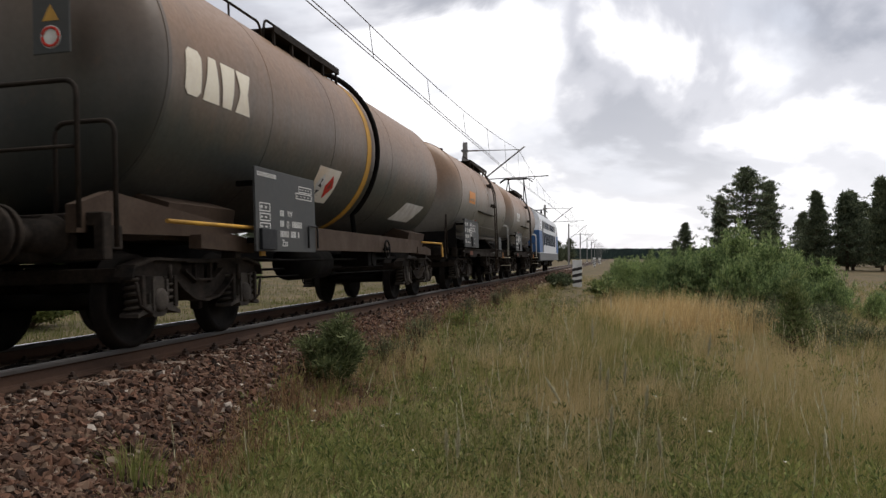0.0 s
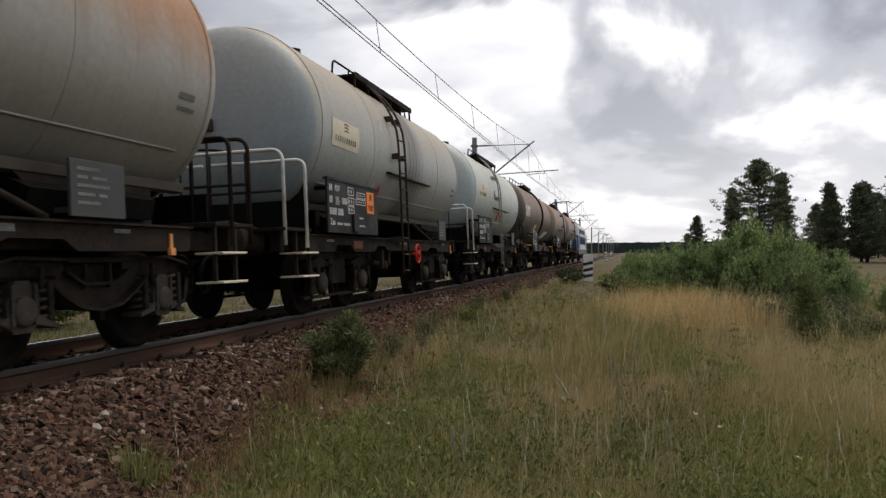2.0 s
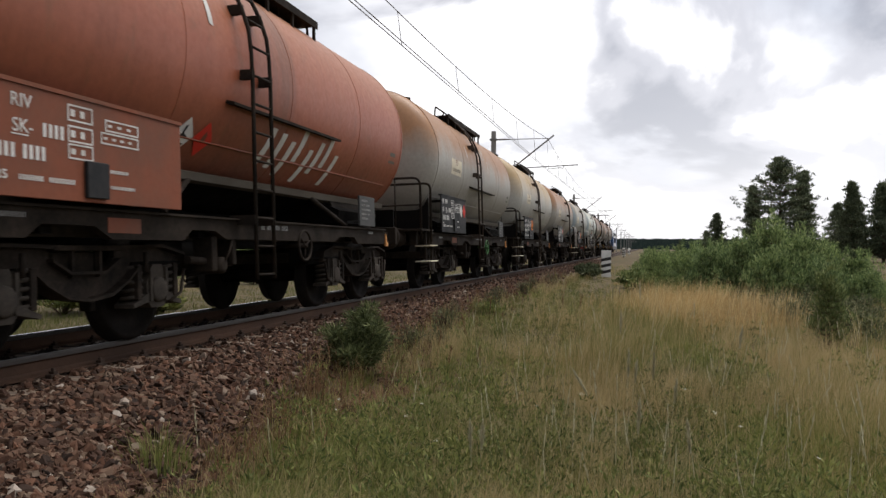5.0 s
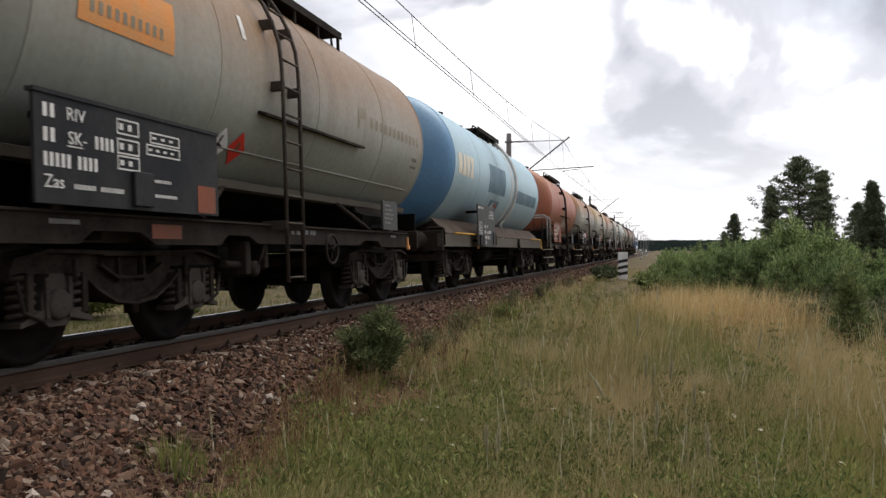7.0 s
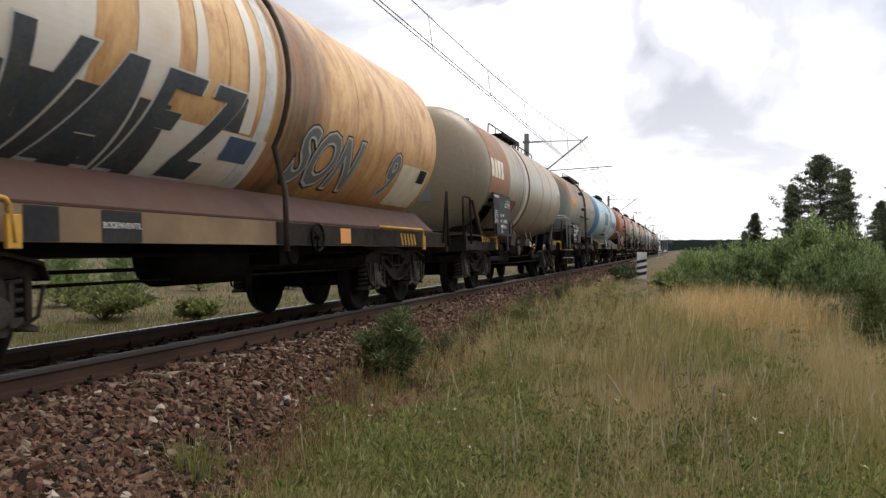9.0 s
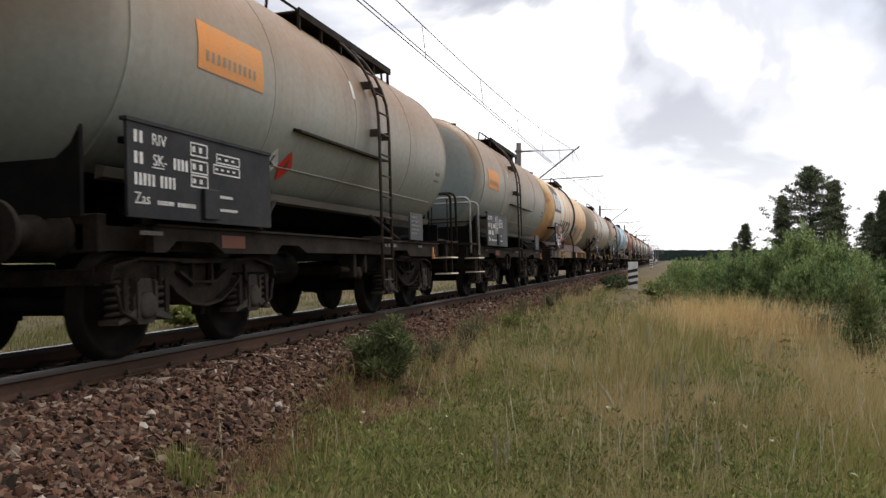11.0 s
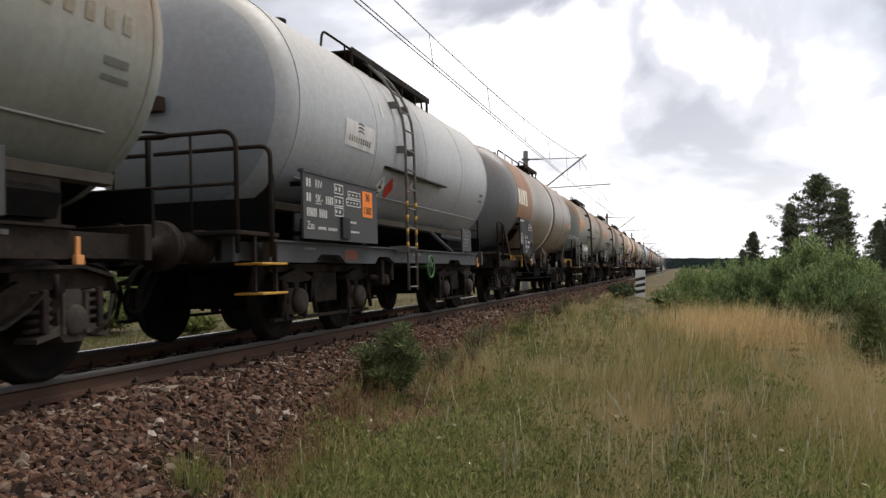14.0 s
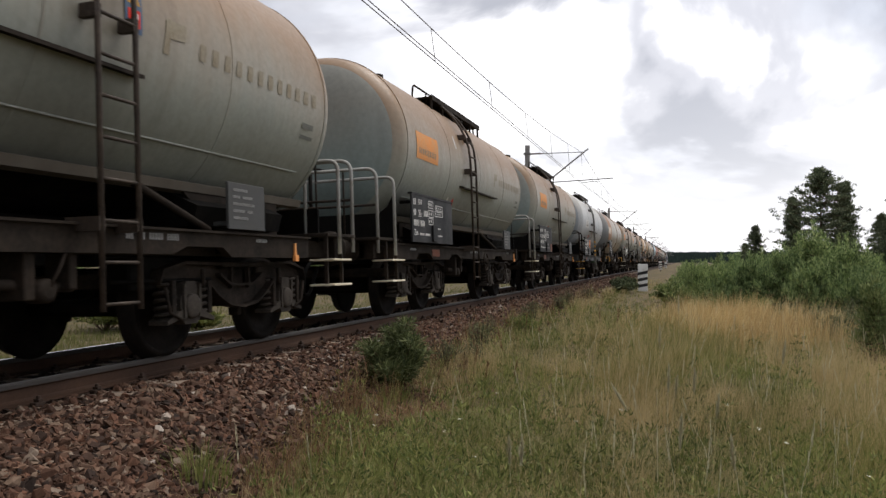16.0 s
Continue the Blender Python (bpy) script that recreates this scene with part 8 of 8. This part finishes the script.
def young_pine(h, spread, seed, label, needles=None):
    """A bushy pine sapling: stem, whorls of upswept branches, needles set thickly along every shoot."""
    rs = random.Random(seed)
    t = thing("young_pine", label, "pine", "young pines in the meadow")
    bm = bmesh.new()
    tube(bm, [(0, 0, -0.1), (0.03, 0.02, h * 0.5), (0.0, 0.03, h * 0.98)], 0.045 * h / 2, 6, True, 0.008)
    cs = []
    for k in range(11):
        z = h * (0.03 + 0.86 * k / 11)
        m = 7 if k < 8 else 5
        for j in range(m):
            a = 2 * math.pi * (j + 0.5 * (k % 2)) / m + rs.uniform(-0.4, 0.4)
            reach = spread * (1.0 - 0.80 * (k / 11) ** 1.25) * rs.uniform(0.55, 1.2)
            up = reach * rs.uniform(0.2, 0.55)
            tip = (reach * math.cos(a), reach * math.sin(a), z + up)
            tube(bm, [(0, 0, z), (tip[0] * 0.5, tip[1] * 0.5, z + up * 0.35), tip], 0.012, 4, False, 0.004)
            for q in range(7):
                f = 0.30 + 0.70 * q / 6
                cs.append((tip[0] * f, tip[1] * f, z + up * f * f))
            # side shoots and an upright candle at the tip
            for d in (-1, 1):
                f = rs.uniform(0.5, 0.8)
                for q in (0.5, 1.0):
                    cs.append((tip[0] * f - d * tip[1] * 0.28 * q, tip[1] * f + d * tip[0] * 0.28 * q, z + up * f * f + 0.10 * q))
            c = rs.uniform(0.08, 0.26) if k < 6 else rs.uniform(0.15, 0.42)
            cs += [(tip[0], tip[1], tip[2] + c * q) for q in (0.35, 0.7, 1.0)]
    cs += [(0, 0, h * (0.80 + 0.032 * q)) for q in range(12)]
    part("stem", bm, BARK, t)
    part("crown", crown_mesh("crown", cs if needles is None else cs[::4], 14, 0.050, 0.120, 0.0085, needles or PINE, seed, 0.75), needles or PINE, t)
    return t


_p = [young_pine(1.9, 1.0, 21, "bushy green young pine in the meadow"), young_pine(2.5, 1.15, 22, "tall bushy green young pine in the meadow"), young_pine(1.3, 0.85, 23, "low bushy green young pine in the meadow"), young_pine(1.25, 0.36, 24, "thin dark pine sapling among the weeds", SHRUB)]
PINES = [(8.75, 22.6, 0, 1.10), (9.35, 21.6, 0, 0.93), (8.0, 22.4, 0, 0.84), (9.95, 22.3, 0, 0.80), (10.6, 21.6, 2, 0.92), (11.2, 22.6, 2, 0.55), (8.5, 20.6, 2, 0.95), (9.5, 20.2, 2, 0.80), (7.2, 23.0, 2, 1.05), (6.5, 23.9, 2, 0.84), (5.9, 24.8, 2, 0.80),
         (9.0, 24.6, 1, 0.80), (9.75, 24.8, 1, 0.74), (10.6, 25.0, 0, 0.76), (7.7, 25.0, 0, 0.80), (6.9, 26.5, 2, 1.0), (5.8, 28.0, 2, 0.86), (8.4, 27.0, 1, 0.70), (6.3, 31.0, 2, 0.92), (5.7, 36.0, 2, 0.88),
         (8.05, 12.6, 3, 0.85), (10.8, 18.0, 2, 0.42), (10.3, 19.6, 2, 0.62), (12.7, 24.0, 2, 0.40), (15.5, 31.0, 2, 0.7), (7.4, 33.0, 0, 0.72), (5.7, 44.0, 0, 0.62)]
_rp = random.Random(19)
for k in range(18):
    PINES.append((-_rp.uniform(11, 30), _rp.uniform(6, 75), _rp.choice((0, 1, 1)), _rp.uniform(0.8, 1.3)))
_used = set()
for i, (x, y, k, s) in enumerate(PINES):
    m = pose(x, y, ground_z(x, y), 0, 0, 67 * i) @ Matrix.Scale(s, 4)
    if k not in _used:
        _used.add(k)
        _p[k].matrix_basis = m
    else:
        c = copy_thing(_p[k], pose(0, 0, 0))
        c.matrix_basis = m


def bush(x, y, r, h, seed, label, material=LEAF, size=0.06, width=0.016, per=30):
    rs = random.Random(seed)
    t = thing("bush", label, "bush", "bushes beside the track", at=pose(x, y, ground_z(x, y)))
    bm = bmesh.new()
    cs = []
    for k in range(26):
        a, q = rs.uniform(0, 6.28), rs.random() ** 0.5
        tip = (r * q * math.cos(a), r * q * math.sin(a), h * rs.uniform(0.35, 0.9) * (1.05 - 0.45 * q))
        tube(bm, [(0, 0, -0.05), (tip[0] * 0.4, tip[1] * 0.4, tip[2] * 0.55), tip], 0.012, 4, False, 0.004)
        cs += [(tip[0] * f, tip[1] * f, tip[2] * f) for f in (0.45, 0.7, 0.9, 1.05)]
    part("stem", bm, BARK, t)
    part("foliage", crown_mesh("foliage", cs, per, 0.17 * r + 0.05, size, width, material, seed), material, t)


bush(2.46, 7.9, 0.32, 0.82, 31, "small dark green needle-leaved bush at the ballast's edge", JUNIPER, 0.095, 0.0058, 105)


def grass_clump(x, y, r, h, n, seed, material, label):
    """A clump of grass with leafy stems that stands by itself."""
    rs = np.random.RandomState(seed)
    P, H, W, Ln = [], [], [], []
    for k in range(n):
        b, q = rs.uniform(0, 6.28), rs.rand() ** 0.7
        P.append((x + r * q * math.cos(b), y + r * q * math.sin(b), bed_z(x, y) - 0.02))
        H.append(h * rs.uniform(0.35, 1.1) * (1.1 - 0.5 * q))
        W.append(rs.uniform(0.004, 0.009))
        m = abs(rs.normal(0, 0.45))
        Ln.append((math.cos(b) * m, math.sin(b) * m, 0))
    ob = strips("grass_clump", np.array(P), np.array(H), np.array(Ln), np.array(W), material, label, "grass", seed, kind="")
    return ob


grass_clump(2.42, 4.35, 0.20, 0.34, 230, 32, GRASS_GREEN, "yellow-green grass clump at the ballast's edge")
grass_clump(2.62, 4.75, 0.16, 0.22, 120, 33, GRASS_GREEN, "yellow-green grass clump at the ballast's edge")
grass_clump(2.50, 7.55, 0.26, 0.26, 150, 34, FORB, "green grass below the small bush")
for k, (bx, by, br, bh) in enumerate(((5.5, 23.6, 0.75, 0.85), (6.4, 22.6, 0.7, 0.75), (5.3, 26.4, 0.7, 0.75), (7.3, 21.6, 0.55, 0.6), (5.4, 33.0, 0.8, 0.7))):
    bush(bx, by, br, bh, 80 + k, "yellow-green leafy shrub before the young pines", SHRUB, 0.085, 0.030, 34)
for k, (bx, by, br, bh) in enumerate(((8.0, 15.6, 0.5, 0.5), (8.7, 14.2, 0.5, 0.55), (8.3, 17.6, 0.6, 0.55), (9.3, 16.4, 0.6, 0.6), (9.0, 12.6, 0.5, 0.45), (7.7, 18.6, 0.5, 0.5), (8.9, 18.8, 0.6, 0.6))):
    bush(bx, by, br, bh, 90 + k, "grey-green weedy growth beside the tall grass", WEED, 0.07, 0.013, 24)
for k, (bx, by, bh) in enumerate(((2.5, 9.6, 0.42), (2.55, 11.2, 0.5), (2.35, 12.4, 0.4), (2.6, 14.8, 0.5), (2.3, 17.0, 0.45), (2.5, 19.5, 0.5), (2.3, 22.5, 0.5), (2.5, 26.0, 0.55), (2.7, 10.3, 0.35))):
    bush(bx, by, 0.2, bh, 50 + k, "grey-green weed clump at the ballast's edge", WEED, 0.06, 0.006, 5)
bush(2.75, 13.6, 0.3, 0.35, 33, "small weedy bush at the ballast's edge", FORB, 0.06, 0.008, 16)
bush(3.2, 33.0, 0.55, 0.6, 34, "green bush beside the warning board", LEAF, 0.14, 0.04, 24)
bush(2.9, 38.0, 0.5, 0.55, 35, "green bush beside the warning board", LEAF, 0.14, 0.04, 24)
bush(-8.6, 16.6, 1.35, 1.05, 36, "leafy green bush on the far side of the track", FORB, 0.12, 0.035, 30)
bush(-5.6, 16.2, 0.5, 0.55, 37, "leafy green bush on the far side of the track", FORB, 0.12, 0.035, 24)


def weeds(seed, count):
    """Low leafy weeds among the grass."""
    rs = np.random.RandomState(seed)
    cs = []
    while len(cs) < count:
        r = 3.6 * (26 / 3.6) ** rs.rand()
        a = math.radians(rs.uniform(-24, 34))
        x, y = 5.4 - r * math.sin(a), r * math.cos(a)
        if x < 2.2 or rs.rand() > verge(x, y) or dryness(x, y) > rs.uniform(0.15, 0.65):
            continue
        h = rs.uniform(0.05, 0.34)
        for k in range(3):
            cs.append((x + rs.normal(0, 0.04), y + rs.normal(0, 0.04), ground_z(x, y) + h * (k + 0.6) / 3))
    tagged(new("weeds", crown_mesh("weeds", cs, 11, 0.075, 0.055, 0.0075, FORB, seed, 0.5)), "low leafy green weeds among the grass", "weeds", kind="stuff")


weeds(61, 4200)


def tall_pine(h, seed, label, spread=2.4, clear=0.35, limbs=60, taper=2.8):
    """A grown Scots pine: crooked limbs that carry flat pads of needles with gaps between them."""
    rs = random.Random(seed)
    t = thing("pine_tree", label, "tree", "pines at the meadow's edge")
    bm = bmesh.new()
    sway = rs.uniform(-0.4, 0.4)
    tube(bm, [(0, 0, -0.4), (sway * 0.3, 0, h * 0.35), (sway, 0.1, h * 0.7), (sway * 0.8, 0, h * 0.97)], 0.2, 8, True, 0.03)
    cs = []
    for k in range(limbs):
        u = k / (limbs - 1)
        f = clear + (1 - clear) * u
        z = h * f
        a = 2.4 * k + rs.uniform(-0.6, 0.6)
        reach = spread * (1.0 - 0.90 * u ** taper) * rs.uniform(0.5, 1.12)
        tip = (sway * f + reach * math.cos(a), reach * math.sin(a), z + reach * rs.uniform(-0.08, 0.35))
        tube(bm, [(sway * f, 0, z - 0.1), ((tip[0] + sway * f) / 2, tip[1] / 2, z + 0.05), tip], 0.05, 5, False, 0.012)
        pad = 0.13 + 0.095 * reach
        for q in range(13):
            g = 1.0 - abs(rs.gauss(0, 0.45))
            cs.append((sway * f + (tip[0] - sway * f) * g + rs.gauss(0, pad), tip[1] * g + rs.gauss(0, pad), z + (tip[2] - z) * g + rs.gauss(0.05, 0.16)))
    cs += [(sway * 0.8 + rs.gauss(0, 0.12), rs.gauss(0, 0.12), h * (0.9 + 0.012 * q)) for q in range(10)]
    part("trunk", bm, BARK, t)
    part("crown", crown_mesh("crown", cs, 13, 0.30, 0.36, 0.055, PINE_FAR, seed, 0.45), PINE_FAR, t)
    return t


_t = [tall_pine(13.0, 41, "tall dark pine with a broad uneven crown", 5.3, 0.12, 120), tall_pine(10.5, 42, "slender dark pine with a pointed uneven crown", 2.9, 0.06, 84, 0.9), tall_pine(8.5, 43, "dark bushy pine at the wood's edge", 3.0, 0.05, 70, 1.2)]
_rs = random.Random(77)
TALL = [(20.5, 96, 0, 0.88), (23.2, 98, 1, 0.94), (18.0, 99, 1, 0.80), (27.6, 95, 1, 0.80), (30.6, 94, 2, 0.95), (33.5, 92, 1, 0.92), (13.9, 100, 2, 0.62), (36.0, 90, 2, 1.1), (38.5, 90, 1, 1.0), (41.0, 88, 0, 0.85), (29.0, 99, 2, 0.9), (32.0, 97, 2, 1.0)]
for k in range(18):
    TALL.append((_rs.uniform(33, 75), _rs.uniform(95, 150), _rs.randrange(3), _rs.uniform(0.75, 1.1)))
for k in range(24):
    TALL.append((_rs.uniform(-150, -85), _rs.uniform(15, 330), _rs.randrange(3), _rs.uniform(0.75, 1.15)))
for k in range(12):
    TALL.append((_rs.uniform(-30, -12), _rs.uniform(190, 420), _rs.randrange(3), _rs.uniform(0.5, 0.8)))
for k in range(10):
    TALL.append((_rs.uniform(18, 60), _rs.uniform(220, 420), _rs.randrange(3), _rs.uniform(0.35, 0.6)))
_used = set()
for i, (x, y, k, s) in enumerate(TALL):
    m = pose(x, y, ground_z(x, y), 0, 0, 101 * i) @ Matrix.Scale(s, 4)
    if k not in _used:
        _used.add(k)
        _t[k].matrix_basis = m
    else:
        c = copy_thing(_t[k], pose(0, 0, 0))
        c.matrix_basis = m


def far_woods(name, dist, spread, h0, h1, seed, step):
    """A distant wooded ridge with a ragged top, as one ring of hills."""
    rs = np.random.RandomState(seed)
    vs, fs = [], []
    n = int(2 * spread / step)
    for i in range(n + 1):
        a = math.radians(-spread + i * step)
        base = h0 + (h1 - h0) * (0.5 + 0.5 * noise.noise((a * 3.0, seed, 0.0))) + rs.uniform(-0.9, 0.9)
        x, y = dist * math.sin(a), dist * math.cos(a)
        vs += [(x, y, -6), (x, y, base), (x * 1.25, y * 1.25, base - 2)]
    for i in range(n):
        k = 3 * i
        fs += [(k, k + 3, k + 4, k + 1), (k + 1, k + 4, k + 5, k + 2)]
    me = bpy.data.meshes.new(name)
    me.from_pydata(vs, [], fs)
    me.materials.append(WOODS)
    return tagged(new(name, me), "low dark wooded ridge on the horizon", "distant woods", kind="stuff")


far_woods("far_woods", 1500, 75, 15, 23, 3, 0.06)


# ---- what moves ----
def motions():
    for w, s in TRAIN:
        walk(w, [(0.0, pose(0, s, 0, 0, -CANT, 0)), (16.0, pose(0, s + SPEED * 16.0, 0, 0, -CANT, 0))])
    turn = math.degrees(SPEED / 0.46) / FPS
    for ws, q in WHEELSETS:
        walk(ws, [(i / FPS, pose(0, q, 0.46, -turn * i, 0, 0)) for i in range(int(16 * FPS) + 1)])


motions()
